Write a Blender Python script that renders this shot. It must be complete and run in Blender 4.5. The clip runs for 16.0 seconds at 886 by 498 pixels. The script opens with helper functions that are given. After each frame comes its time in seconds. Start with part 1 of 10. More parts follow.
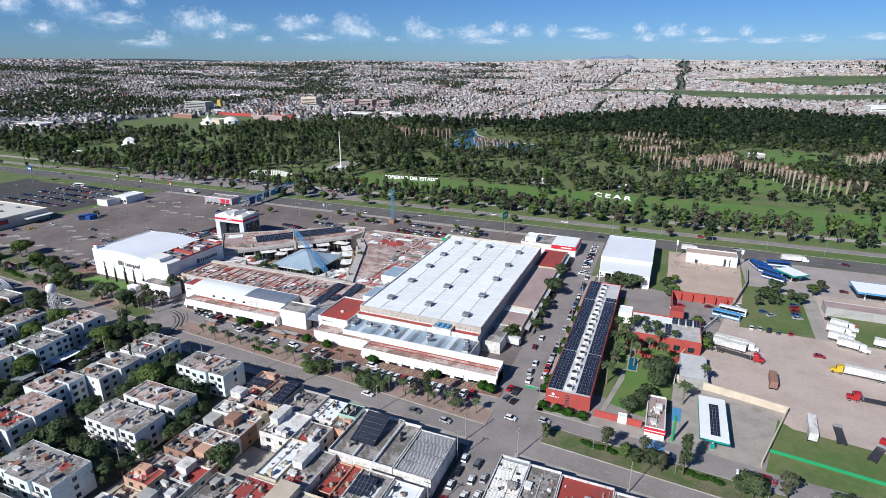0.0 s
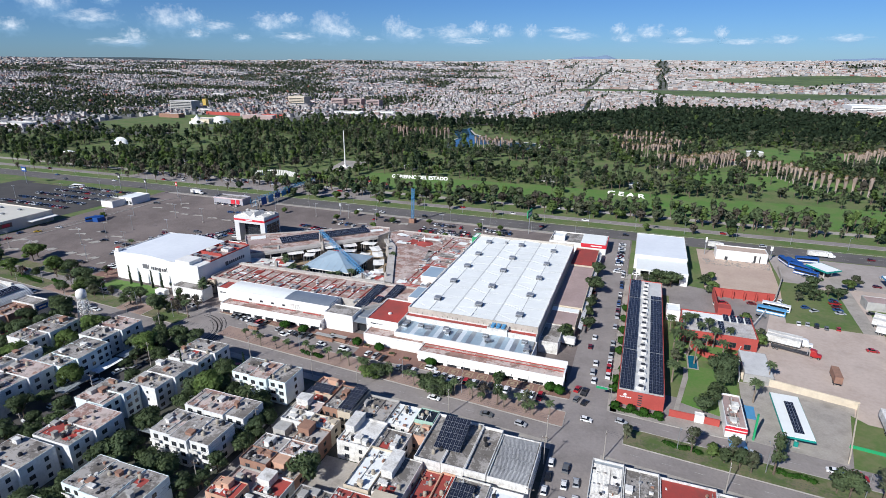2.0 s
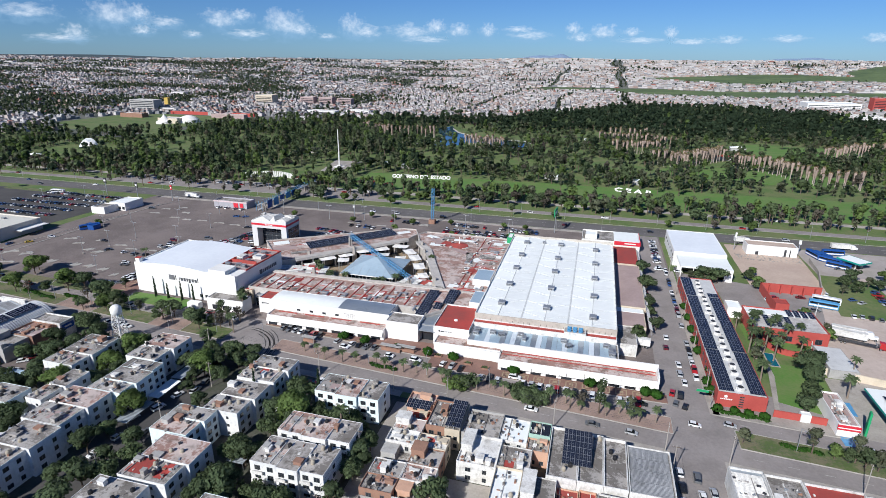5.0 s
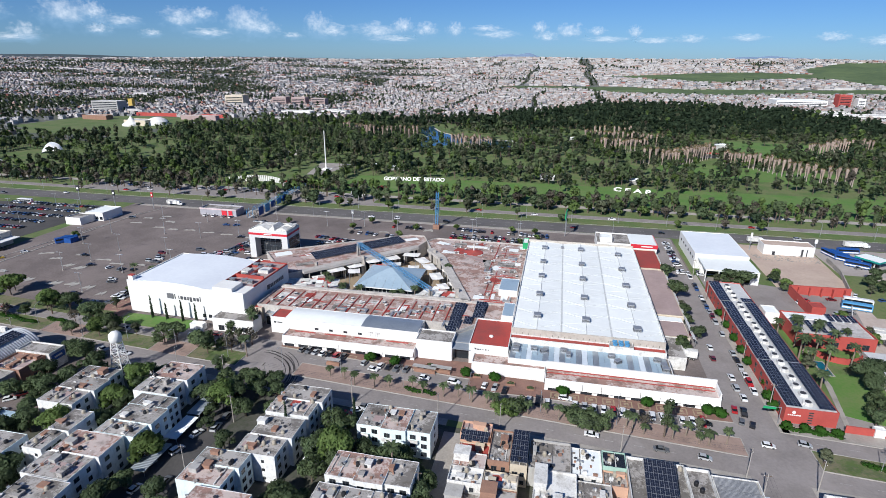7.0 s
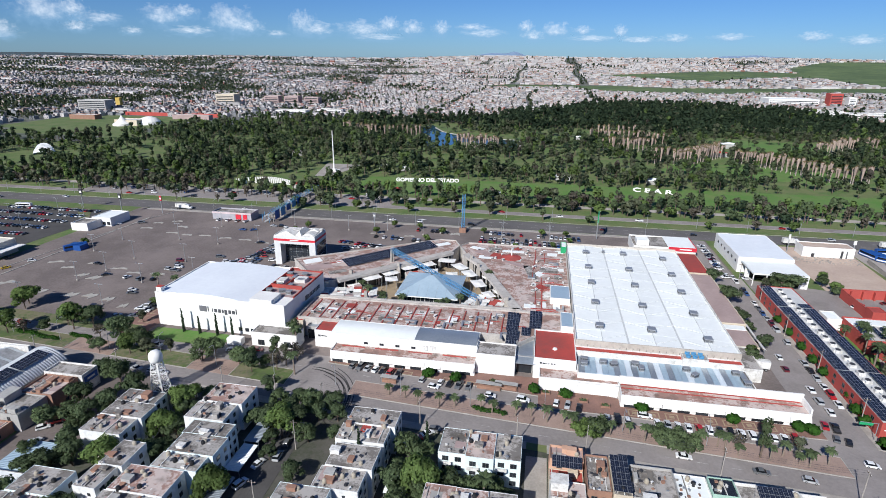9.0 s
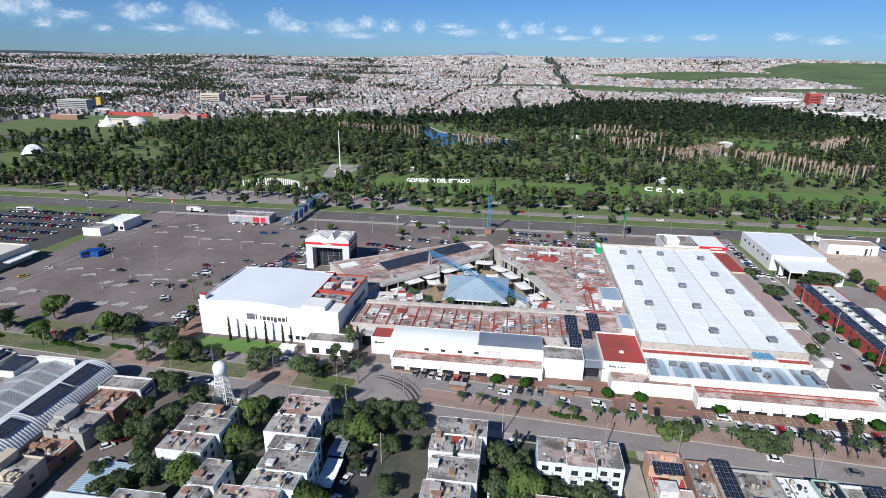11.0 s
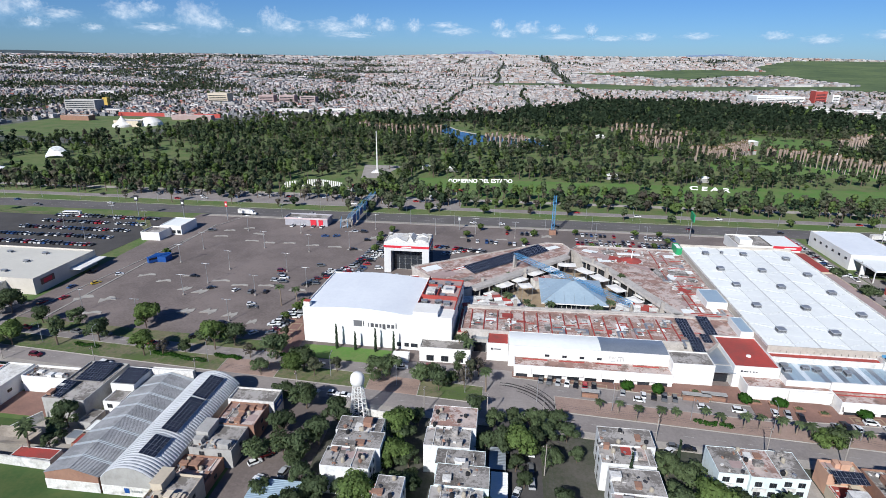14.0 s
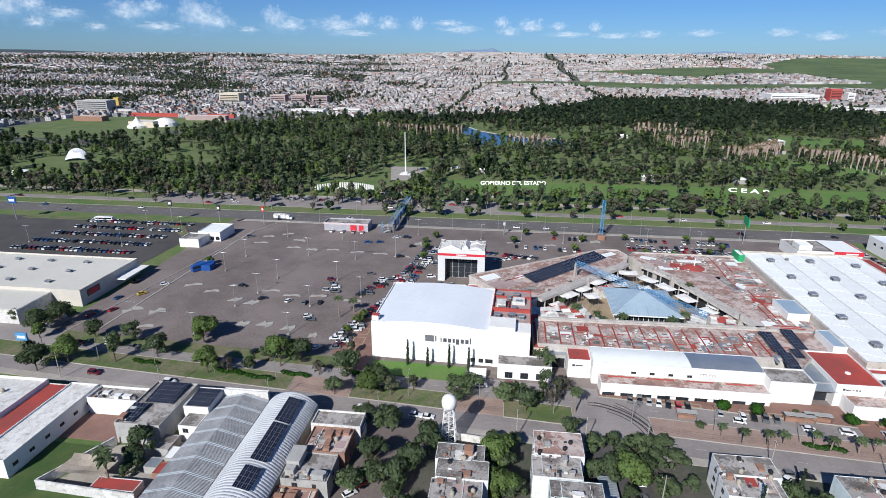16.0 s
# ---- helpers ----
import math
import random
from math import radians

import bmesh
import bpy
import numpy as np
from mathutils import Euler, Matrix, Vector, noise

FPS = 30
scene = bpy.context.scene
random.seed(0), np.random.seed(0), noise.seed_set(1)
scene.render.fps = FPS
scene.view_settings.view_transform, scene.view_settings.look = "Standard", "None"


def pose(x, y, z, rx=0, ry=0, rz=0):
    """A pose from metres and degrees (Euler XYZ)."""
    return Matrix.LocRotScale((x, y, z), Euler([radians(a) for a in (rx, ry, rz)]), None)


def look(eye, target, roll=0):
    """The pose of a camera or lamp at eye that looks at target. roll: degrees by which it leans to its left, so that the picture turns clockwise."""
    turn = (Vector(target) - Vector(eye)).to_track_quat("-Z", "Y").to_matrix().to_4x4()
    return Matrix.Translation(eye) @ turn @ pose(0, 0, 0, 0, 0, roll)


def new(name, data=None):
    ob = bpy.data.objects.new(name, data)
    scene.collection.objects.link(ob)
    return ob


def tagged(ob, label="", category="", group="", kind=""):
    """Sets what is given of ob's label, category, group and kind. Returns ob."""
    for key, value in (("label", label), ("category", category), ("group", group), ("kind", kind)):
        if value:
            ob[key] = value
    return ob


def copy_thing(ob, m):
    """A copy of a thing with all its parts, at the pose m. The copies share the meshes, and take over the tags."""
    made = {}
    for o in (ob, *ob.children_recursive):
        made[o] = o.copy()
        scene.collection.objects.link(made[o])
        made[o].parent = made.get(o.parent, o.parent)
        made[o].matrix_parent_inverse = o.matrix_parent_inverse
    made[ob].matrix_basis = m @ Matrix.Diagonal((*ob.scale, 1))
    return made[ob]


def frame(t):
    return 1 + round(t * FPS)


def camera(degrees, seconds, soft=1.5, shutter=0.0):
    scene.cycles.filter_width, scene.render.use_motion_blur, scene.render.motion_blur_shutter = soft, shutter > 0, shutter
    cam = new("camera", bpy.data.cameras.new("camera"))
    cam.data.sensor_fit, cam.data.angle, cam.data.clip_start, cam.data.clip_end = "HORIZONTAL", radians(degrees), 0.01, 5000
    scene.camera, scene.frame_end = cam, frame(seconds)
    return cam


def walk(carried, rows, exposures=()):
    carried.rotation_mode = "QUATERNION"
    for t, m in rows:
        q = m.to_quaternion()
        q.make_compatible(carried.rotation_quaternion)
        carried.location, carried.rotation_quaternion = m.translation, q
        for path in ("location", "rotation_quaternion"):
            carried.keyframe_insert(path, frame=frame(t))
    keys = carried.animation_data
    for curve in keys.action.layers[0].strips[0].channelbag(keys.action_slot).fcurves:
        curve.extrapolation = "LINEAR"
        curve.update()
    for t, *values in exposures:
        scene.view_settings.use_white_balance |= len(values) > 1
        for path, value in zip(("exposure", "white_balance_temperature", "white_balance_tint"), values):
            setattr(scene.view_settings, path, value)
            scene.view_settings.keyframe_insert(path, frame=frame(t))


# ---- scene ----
cam = camera(77.4, 16.0, soft=0.55)
PATH = [
    (0, (-1.109, -0.036, 116.083), (-1.826, 1.713, 115.43), 0.1),
    (0.5, (-8.617, -1.875, 115.635), (-9.318, -0.119, 114.983), 0.1),
    (1, (-16.51, -3.598, 115.152), (-17.193, -1.835, 114.499), 0.2),
    (1.5, (-24.182, -5.358, 114.692), (-24.847, -3.588, 114.039), 0.3),
    (2, (-32.106, -6.878, 114.135), (-32.75, -5.101, 113.482), 0.3),
    (2.5, (-40.473, -8.838, 113.81), (-41.09, -7.051, 113.157), 0.4),
    (3, (-48.714, -10.48, 113.641), (-49.303, -8.685, 112.986), 0.5),
    (3.5, (-57.047, -12.128, 113.211), (-57.615, -10.325, 112.557), 0.6),
    (4, (-64.814, -12.584, 112.727), (-65.362, -10.775, 112.073), 0.6),
    (6.5, (-101.151, -2.872, 111.044), (-101.558, -1.028, 110.386), 0.4),
    (7, (-108.239, 0.411, 110.701), (-108.624, 2.26, 110.043), 0.4),
    (7.5, (-115.28, 3.275, 110.721), (-115.647, 5.127, 110.061), 0.4),
    (8, (-123.074, 5.73, 110.344), (-123.424, 7.585, 109.683), 0.4),
    (8.5, (-130.595, 7.354, 110.018), (-130.934, 9.211, 109.357), 0.4),
    (9, (-138.192, 8.089, 109.505), (-138.521, 9.947, 108.844), 0.5),
    (11.5, (-178.495, 7.608, 108.87), (-178.72, 9.482, 108.208), 0.7),
    (12, (-186.671, 7.217, 108.658), (-186.884, 9.092, 107.996), 0.7),
    (12.5, (-194.584, 6.683, 108.528), (-194.797, 8.558, 107.865), 0.7),
    (13, (-202.417, 6.401, 108.367), (-202.629, 8.276, 107.705), 0.6),
    (13.5, (-209.974, 6.791, 108.308), (-210.186, 8.665, 107.644), 0.5),
    (14, (-217.974, 7.409, 108.568), (-218.184, 9.284, 107.903), 0.6),
    (14.5, (-225.089, 8.838, 108.536), (-225.301, 10.712, 107.871), 0.5),
    (15, (-232.348, 10.699, 108.419), (-232.561, 12.573, 107.753), 0.5),
    (15.5, (-239.544, 12.601, 108.87), (-239.756, 14.474, 108.202), 0.5),
    (16, (-246.799, 15.109, 109.625), (-247.011, 16.981, 108.954), 0.4),
]
walk(cam, [(t, look(eye, target, roll)) for t, eye, target, roll in PATH], exposures=[(0.0, 0.27, 6050, 10), (16.0, 0.27, 6050, 10)])

# ---- world, sun ----
SUN_AZ, SUN_EL = radians(21.0), radians(35.0)
to_sun = Vector((-math.sin(SUN_AZ) * math.cos(SUN_EL), -math.cos(SUN_AZ) * math.cos(SUN_EL), math.sin(SUN_EL)))
world = bpy.data.worlds.new("sky")
scene.world = world
world.use_nodes = True
wn = world.node_tree
sky = wn.nodes.new("ShaderNodeTexSky")
sky.sky_type, sky.sun_disc = "NISHITA", False
sky.sun_elevation, sky.sun_rotation = SUN_EL, math.atan2(to_sun.x, to_sun.y)
sky.altitude, sky.air_density, sky.dust_density, sky.ozone_density = 1900, 1.0, 0.7, 3.0
back = wn.nodes["Background"]
back.inputs["Strength"].default_value = 0.047
tint = wn.nodes.new("ShaderNodeMix")
tint.data_type, tint.blend_type = "RGBA", "MULTIPLY"
tint.inputs["Factor"].default_value, tint.inputs["B"].default_value = 1.0, (0.64, 0.96, 1.42, 1)
wn.links.new(sky.outputs[0], tint.inputs["A"])
wn.links.new(tint.outputs["Result"], back.inputs[0])
sun_data = bpy.data.lights.new("sun", "SUN")
sun_data.energy, sun_data.angle, sun_data.color = 4.8, radians(0.53), (1.0, 0.955, 0.88)
sun = new("sun", sun_data)
sun.matrix_world = look(to_sun * 300, (0, 0, 0))


# ---- mesh and material tools ----
class Geo:
    """A growing list of corners and faces, each face with a material slot."""

    def __init__(self):
        self.v, self.f, self.m = [], [], []

    def poly(self, pts, m=0):
        n = len(self.v)
        self.v += [tuple(p) for p in pts]
        self.f.append(tuple(range(n, n + len(pts))))
        self.m.append(m)

    def box(self, x0, y0, z0, x1, y1, z1, m=0, top=None, bottom=True):
        n = len(self.v)
        self.v += [(x0, y0, z0), (x1, y0, z0), (x1, y1, z0), (x0, y1, z0), (x0, y0, z1), (x1, y0, z1), (x1, y1, z1), (x0, y1, z1)]
        fs = [(0, 1, 5, 4), (1, 2, 6, 5), (2, 3, 7, 6), (3, 0, 4, 7), (4, 5, 6, 7)] + ([(3, 2, 1, 0)] if bottom else [])
        for k, q in enumerate(fs):
            self.f.append(tuple(n + a for a in q))
            self.m.append(top if (k == 4 and top is not None) else m)

    def turned(self, cx, cy, z0, lx, ly, h, yaw, m=0, top=None):
        g = Geo()
        g.box(-lx / 2, -ly / 2, 0, lx / 2, ly / 2, h, m, top)
        self.add(g, pose(cx, cy, z0, 0, 0, yaw))

    def prism(self, pts, z0, z1, m=0, top=None):
        n, k = len(self.v), len(pts)
        self.v += [(x, y, z0) for x, y in pts] + [(x, y, z1) for x, y in pts]
        for i in range(k):
            j = (i + 1) % k
            self.f.append((n + i, n + j, n + k + j, n + k + i))
            self.m.append(m)
        self.f.append(tuple(range(n + k, n + 2 * k)))
        self.m.append(m if top is None else top)
        self.f.append(tuple(range(n + k - 1, n - 1, -1)))
        self.m.append(m)

    def tube(self, a, b, r0, r1=None, n=6, m=0, caps=True):
        a, b = Vector(a), Vector(b)
        r1 = r0 if r1 is None else r1
        d = (b - a).normalized()
        u = d.orthogonal().normalized()
        w = d.cross(u)
        k = len(self.v)
        for p, r in ((a, r0), (b, r1)):
            for i in range(n):
                t = 2 * math.pi * i / n
                self.v.append(tuple(p + (u * math.cos(t) + w * math.sin(t)) * r))
        for i in range(n):
            j = (i + 1) % n
            self.f.append((k + i, k + j, k + n + j, k + n + i))
            self.m.append(m)
        if caps:
            self.f += [tuple(range(k + n - 1, k - 1, -1)), tuple(range(k + n, k + 2 * n))]
            self.m += [m, m]

    def lathe(self, rings, n=12, m=0):
        k = len(self.v)
        for r, z in rings:
            for i in range(n):
                t = 2 * math.pi * i / n
                self.v.append((r * math.cos(t), r * math.sin(t), z))
        for s in range(len(rings) - 1):
            for i in range(n):
                j = (i + 1) % n
                self.f.append((k + s * n + i, k + s * n + j, k + (s + 1) * n + j, k + (s + 1) * n + i))
                self.m.append(m)
        self.f += [tuple(range(k + n - 1, k - 1, -1)), tuple(range(k + (len(rings) - 1) * n, k + len(rings) * n))]
        self.m += [m, m]

    def add(self, g, mat4):
        n = len(self.v)
        self.v += [tuple(mat4 @ Vector(p)) for p in g.v]
        self.f += [tuple(n + a for a in q) for q in g.f]
        self.m += g.m

    def cord(self, pts, r, n=4, m=0):
        """One continuous tube along points."""
        k = len(self.v)
        pts = [Vector(p) for p in pts]
        for i, p in enumerate(pts):
            d = (pts[min(i + 1, len(pts) - 1)] - pts[max(i - 1, 0)]).normalized()
            u = d.cross(Vector((0, 0, 1))).normalized() if abs(d.z) < 0.95 else Vector((1, 0, 0))
            w = d.cross(u)
            for j in range(n):
                t = 2 * math.pi * j / n
                self.v.append(tuple(p + (u * math.cos(t) + w * math.sin(t)) * r))
        for i in range(len(pts) - 1):
            for j in range(n):
                q = (j + 1) % n
                self.f.append((k + i * n + j, k + i * n + q, k + (i + 1) * n + q, k + (i + 1) * n + j))
                self.m.append(m)

    def weld(self):
        """Joins corners that lie in one place."""
        seen, idx, v = {}, [], []
        for p in self.v:
            k = tuple(round(c, 3) for c in p)
            if k not in seen:
                seen[k] = len(v)
                v.append(p)
            idx.append(seen[k])
        self.v, self.f = v, [tuple(idx[a] for a in q) for q in self.f]
        return self

    def mesh(self, name, mats):
        me = bpy.data.meshes.new(name)
        me.from_pydata(self.v, [], self.f)
        for mt in mats if isinstance(mats, (list, tuple)) else [mats]:
            me.materials.append(mt)
        if any(self.m):
            me.polygons.foreach_set("material_index", self.m)
        me.update()
        return me


def part(name, geo, mats, parent, label="", at=None):
    """One mesh object under a thing or a part; geo is a Geo or a mesh."""
    me = geo if isinstance(geo, bpy.types.Mesh) else geo.mesh(name, mats)
    ob = new(name, me)
    ob.parent = parent
    if at is not None:
        ob.matrix_basis = at
    return tagged(ob, label)


def thing(name, label, category, at=None, group="", kind=""):
    ob = new(name)
    ob.empty_display_size = 1.0
    if at is not None:
        ob.matrix_basis = at
    return tagged(ob, label, category, group, kind)


def solid(name, geo, mats, label, category, at=None, group="", kind=""):
    ob = new(name, geo.mesh(name, mats))
    if at is not None:
        ob.matrix_basis = at
    return tagged(ob, label, category, group, kind)


def smooth(me):
    me.polygons.foreach_set("use_smooth", [True] * len(me.polygons))
    return me


def mat(name, col, rough=0.85, col2=None, scale=0.25, fine=3.0, var=0.5, dirt=0.0, bump=0.0, metal=0.0, rand=0.0, island=0.0, spec=0.4, stretch=(1, 1, 1), coat=0.0):
    """A procedural surface: two colours mixed by broad and fine noise, stains, a random shade for each object or island."""
    m = bpy.data.materials.new(name)
    m.use_nodes = True
    nt = m.node_tree
    N, L = nt.nodes.new, nt.links.new
    bs = nt.nodes["Principled BSDF"]
    col2 = col2 or tuple(c * 0.72 for c in col)
    tc, mp = N("ShaderNodeTexCoord"), N("ShaderNodeMapping")
    mp.inputs["Scale"].default_value = stretch
    L(tc.outputs["Object"], mp.inputs[0])
    broad, small = N("ShaderNodeTexNoise"), N("ShaderNodeTexNoise")
    for node, sc, det in ((broad, scale, 4.0), (small, fine, 3.0)):
        node.inputs["Scale"].default_value, node.inputs["Detail"].default_value = sc, det
        node.inputs["Roughness"].default_value = 0.65
        L(mp.outputs[0], node.inputs["Vector"])
    mixn = N("ShaderNodeMath")
    mixn.operation = "MULTIPLY_ADD"
    L(small.outputs[0], mixn.inputs[0])
    mixn.inputs[1].default_value = 0.55
    L(broad.outputs[0], mixn.inputs[2])
    rr = N("ShaderNodeMapRange")
    rr.inputs[1].default_value, rr.inputs[2].default_value = 0.77 - 0.45 * (1.02 - var), 0.77 + 0.45 * (1.02 - var)
    L(mixn.outputs[0], rr.inputs[0])
    cm = N("ShaderNodeMix")
    cm.data_type = "RGBA"
    cm.inputs["A"].default_value, cm.inputs["B"].default_value = (*col, 1), (*col2, 1)
    L(rr.outputs[0], cm.inputs["Factor"])
    out = cm.outputs["Result"]
    if dirt > 0:
        dn = N("ShaderNodeTexNoise")
        dn.inputs["Scale"].default_value, dn.inputs["Detail"].default_value = scale * 2.3, 7.0
        L(mp.outputs[0], dn.inputs["Vector"])
        dr = N("ShaderNodeMapRange")
        dr.inputs[1].default_value, dr.inputs[2].default_value, dr.inputs[4].default_value = 0.52, 0.72, dirt
        L(dn.outputs[0], dr.inputs[0])
        dm = N("ShaderNodeMix")
        dm.data_type = "RGBA"
        dm.inputs["B"].default_value = (0.10, 0.085, 0.07, 1)
        L(out, dm.inputs["A"])
        L(dr.outputs[0], dm.inputs["Factor"])
        out = dm.outputs["Result"]
    for amount, node, sock in ((rand, "ShaderNodeObjectInfo", "Random"), (island, "ShaderNodeNewGeometry", "Random Per Island")):
        if amount > 0:
            info, hs, mr = N(node), N("ShaderNodeHueSaturation"), N("ShaderNodeMapRange")
            mr.inputs[3].default_value, mr.inputs[4].default_value = 1 - amount, 1 + amount
            L(info.outputs[sock], mr.inputs[0])
            L(mr.outputs[0], hs.inputs["Value"])
            L(out, hs.inputs["Color"])
            out = hs.outputs["Color"]
    L(out, bs.inputs["Base Color"])
    bs.inputs["Roughness"].default_value, bs.inputs["Metallic"].default_value = rough, metal
    bs.inputs["Specular IOR Level"].default_value = spec
    bs.inputs["Coat Weight"].default_value = coat
    if bump > 0:
        bp = N("ShaderNodeBump")
        bp.inputs["Distance"].default_value = bump
        L(mixn.outputs[0], bp.inputs["Height"])
        L(bp.outputs[0], bs.inputs["Normal"])
    return m


# ---- materials ----
ASPHALT = mat("asphalt", (0.15, 0.14, 0.135), 0.92, (0.105, 0.098, 0.095), 0.035, 1.2, 0.6, dirt=0.25)
ASPHALT_WORN = mat("worn_asphalt", (0.215, 0.178, 0.162), 0.93, (0.143, 0.118, 0.108), 0.03, 0.9, 0.75, dirt=0.25)
LANE = mat("street_asphalt", (0.295, 0.265, 0.25), 0.92, (0.215, 0.192, 0.182), 0.05, 1.0, 0.6, dirt=0.25)
CONCRETE = mat("concrete", (0.40, 0.365, 0.325), 0.9, (0.29, 0.265, 0.235), 0.12, 1.5, 0.6, dirt=0.25, rand=0.06)
KERB = mat("kerb_concrete", (0.42, 0.4, 0.36), 0.9, (0.3, 0.28, 0.25), 0.2, 2.0, 0.6)
PAVER_RED = mat("red_pavers", (0.27, 0.155, 0.12), 0.9, (0.19, 0.11, 0.09), 0.15, 2.5, 0.6, dirt=0.2)
PAVER_EARTH = mat("dusty_pink_pavers", (0.36, 0.26, 0.215), 0.92, (0.27, 0.19, 0.155), 0.12, 2.0, 0.6, dirt=0.15)
PAVER_TAN = mat("tan_pavers", (0.38, 0.30, 0.20), 0.9, (0.28, 0.21, 0.14), 0.2, 2.5, 0.6)
YELLOW = mat("yellow_paint", (0.55, 0.38, 0.06), 0.8, (0.40, 0.29, 0.10), 0.6, 4.0, 0.6)
ROADWHITE = mat("road_marking", (0.46, 0.45, 0.42), 0.85, (0.27, 0.26, 0.245), 0.5, 3.0, 0.7)
VERGE = mat("dry_verge_grass", (0.085, 0.125, 0.036), 0.95, (0.17, 0.155, 0.09), 0.11, 0.7, 0.8, dirt=0.3)
MINT_PALE = mat("pale_mint_render", (0.72, 0.81, 0.80), 0.87, (0.62, 0.70, 0.69), 0.22, 2.0, 0.6, dirt=0.2, rand=0.05)
LEDGE = mat("pale_ledge_concrete", (0.52, 0.485, 0.445), 0.9, (0.40, 0.37, 0.34), 0.2, 1.6, 0.7, dirt=0.3)
GRASS = mat("grass", (0.085, 0.145, 0.036), 0.95, (0.145, 0.165, 0.066), 0.05, 0.5, 0.75, dirt=0.2)
LAWN = mat("watered_lawn", (0.085, 0.19, 0.032), 0.95, (0.135, 0.19, 0.058), 0.05, 0.9, 0.7, dirt=0.12)
DIRT = mat("bare_earth", (0.52, 0.435, 0.38), 0.95, (0.42, 0.34, 0.29), 0.05, 0.7, 0.6, dirt=0.15)
SAND = mat("graded_sand", (0.52, 0.41, 0.33), 0.95, (0.42, 0.32, 0.26), 0.06, 0.8, 0.6)
WHITE = mat("white_paint", (0.80, 0.79, 0.76), 0.8, (0.70, 0.685, 0.65), 0.12, 1.8, 0.55, dirt=0.06)
WHITE_OLD = mat("weathered_white_paint", (0.72, 0.71, 0.68), 0.85, (0.56, 0.54, 0.50), 0.25, 2.0, 0.7, dirt=0.45, rand=0.06)
FLAT_WHITE = mat("rain_streaked_white_paint", (0.77, 0.77, 0.75), 0.85, (0.62, 0.62, 0.60), 0.3, 2.0, 0.6, dirt=0.22, rand=0.04)
SHEET = mat("white_roof_sheet", (0.83, 0.85, 0.825), 0.75, (0.75, 0.77, 0.75), 0.04, 0.5, 0.6, spec=0.2)
SHEET_LIV = mat("pale_blue_roof_sheet", (0.74, 0.77, 0.80), 0.75, (0.67, 0.70, 0.74), 0.05, 0.5, 0.6, spec=0.2)
ZINC = mat("zinc_sheet", (0.42, 0.46, 0.50), 0.42, (0.32, 0.36, 0.40), 0.1, 1.2, 0.6, metal=0.55)
DULL_ZINC = mat("dull_zinc_sheet", (0.30, 0.305, 0.315), 0.6, (0.20, 0.205, 0.215), 0.12, 1.2, 0.75, metal=0.2, dirt=0.25)
ZINC_BLUE = mat("blue_grey_sheet", (0.45, 0.56, 0.63), 0.4, (0.36, 0.47, 0.55), 0.1, 1.0, 0.6, metal=0.25)
FIBRE = mat("fibreglass_sheet", (0.44, 0.47, 0.49), 0.5, (0.34, 0.37, 0.39), 0.2, 1.5, 0.7, dirt=0.2)
VAULT = mat("dull_white_sheet", (0.50, 0.515, 0.535), 0.6, (0.40, 0.415, 0.43), 0.1, 1.0, 0.7, dirt=0.15)
SKYLIGHT = mat("skylight_sheet", (0.66, 0.72, 0.76), 0.35, (0.56, 0.62, 0.67), 0.2, 1.5, 0.6)
ROOF_CON = mat("roof_concrete", (0.37, 0.345, 0.32), 0.92, (0.165, 0.15, 0.135), 0.16, 1.5, 0.9, dirt=0.75, rand=0.14)
ROOF_WARM = mat("stained_roof_coating", (0.52, 0.43, 0.39), 0.92, (0.31, 0.19, 0.155), 0.13, 1.1, 0.92, dirt=0.65)
ROOF_RED = mat("red_roof_coating", (0.40, 0.06, 0.048), 0.85, (0.27, 0.06, 0.05), 0.1, 1.2, 0.65, dirt=0.15, rand=0.10)
ROOF_PINK = mat("faded_pink_roof", (0.41, 0.31, 0.29), 0.9, (0.33, 0.245, 0.23), 0.08, 1.0, 0.6, dirt=0.1)
RED_WALL = mat("red_render", (0.43, 0.078, 0.062), 0.85, (0.36, 0.062, 0.05), 0.15, 1.5, 0.6)
RED_BAND = mat("red_sign_panel", (0.62, 0.03, 0.05), 0.5, (0.55, 0.03, 0.045), 0.2, 1.0)
BRICK = mat("bare_brick", (0.33, 0.19, 0.13), 0.92, (0.25, 0.14, 0.10), 0.3, 3.0, 0.6, dirt=0.2)
CREAM = mat("cream_render", (0.60, 0.52, 0.40), 0.88, (0.5, 0.43, 0.33), 0.2, 2.0, 0.6, dirt=0.15, rand=0.08)
PEACH = mat("peach_render", (0.58, 0.36, 0.25), 0.88, (0.5, 0.30, 0.21), 0.2, 2.0, 0.6, dirt=0.15)
GREY_WALL = mat("grey_render", (0.42, 0.41, 0.39), 0.9, (0.33, 0.32, 0.30), 0.2, 2.0, 0.6, dirt=0.25, rand=0.08)
MINT = mat("mint_render", (0.38, 0.55, 0.45), 0.88, (0.33, 0.48, 0.4), 0.2, 2.0, 0.6, dirt=0.1)
GLASS = mat("dark_window_glass", (0.018, 0.022, 0.028), 0.12, (0.03, 0.035, 0.042), 0.5, 2.0, spec=0.6, rand=0.3)
FRAME = mat("window_frame", (0.12, 0.12, 0.12), 0.5)
METAL = mat("galvanised_metal", (0.50, 0.51, 0.52), 0.45, (0.38, 0.39, 0.40), 0.6, 4.0, metal=0.6)
DARK = mat("dark_metal", (0.05, 0.05, 0.055), 0.55)
BLUE_STEEL = mat("blue_painted_steel", (0.10, 0.30, 0.52), 0.5, (0.08, 0.25, 0.45), 0.6, 3.0)
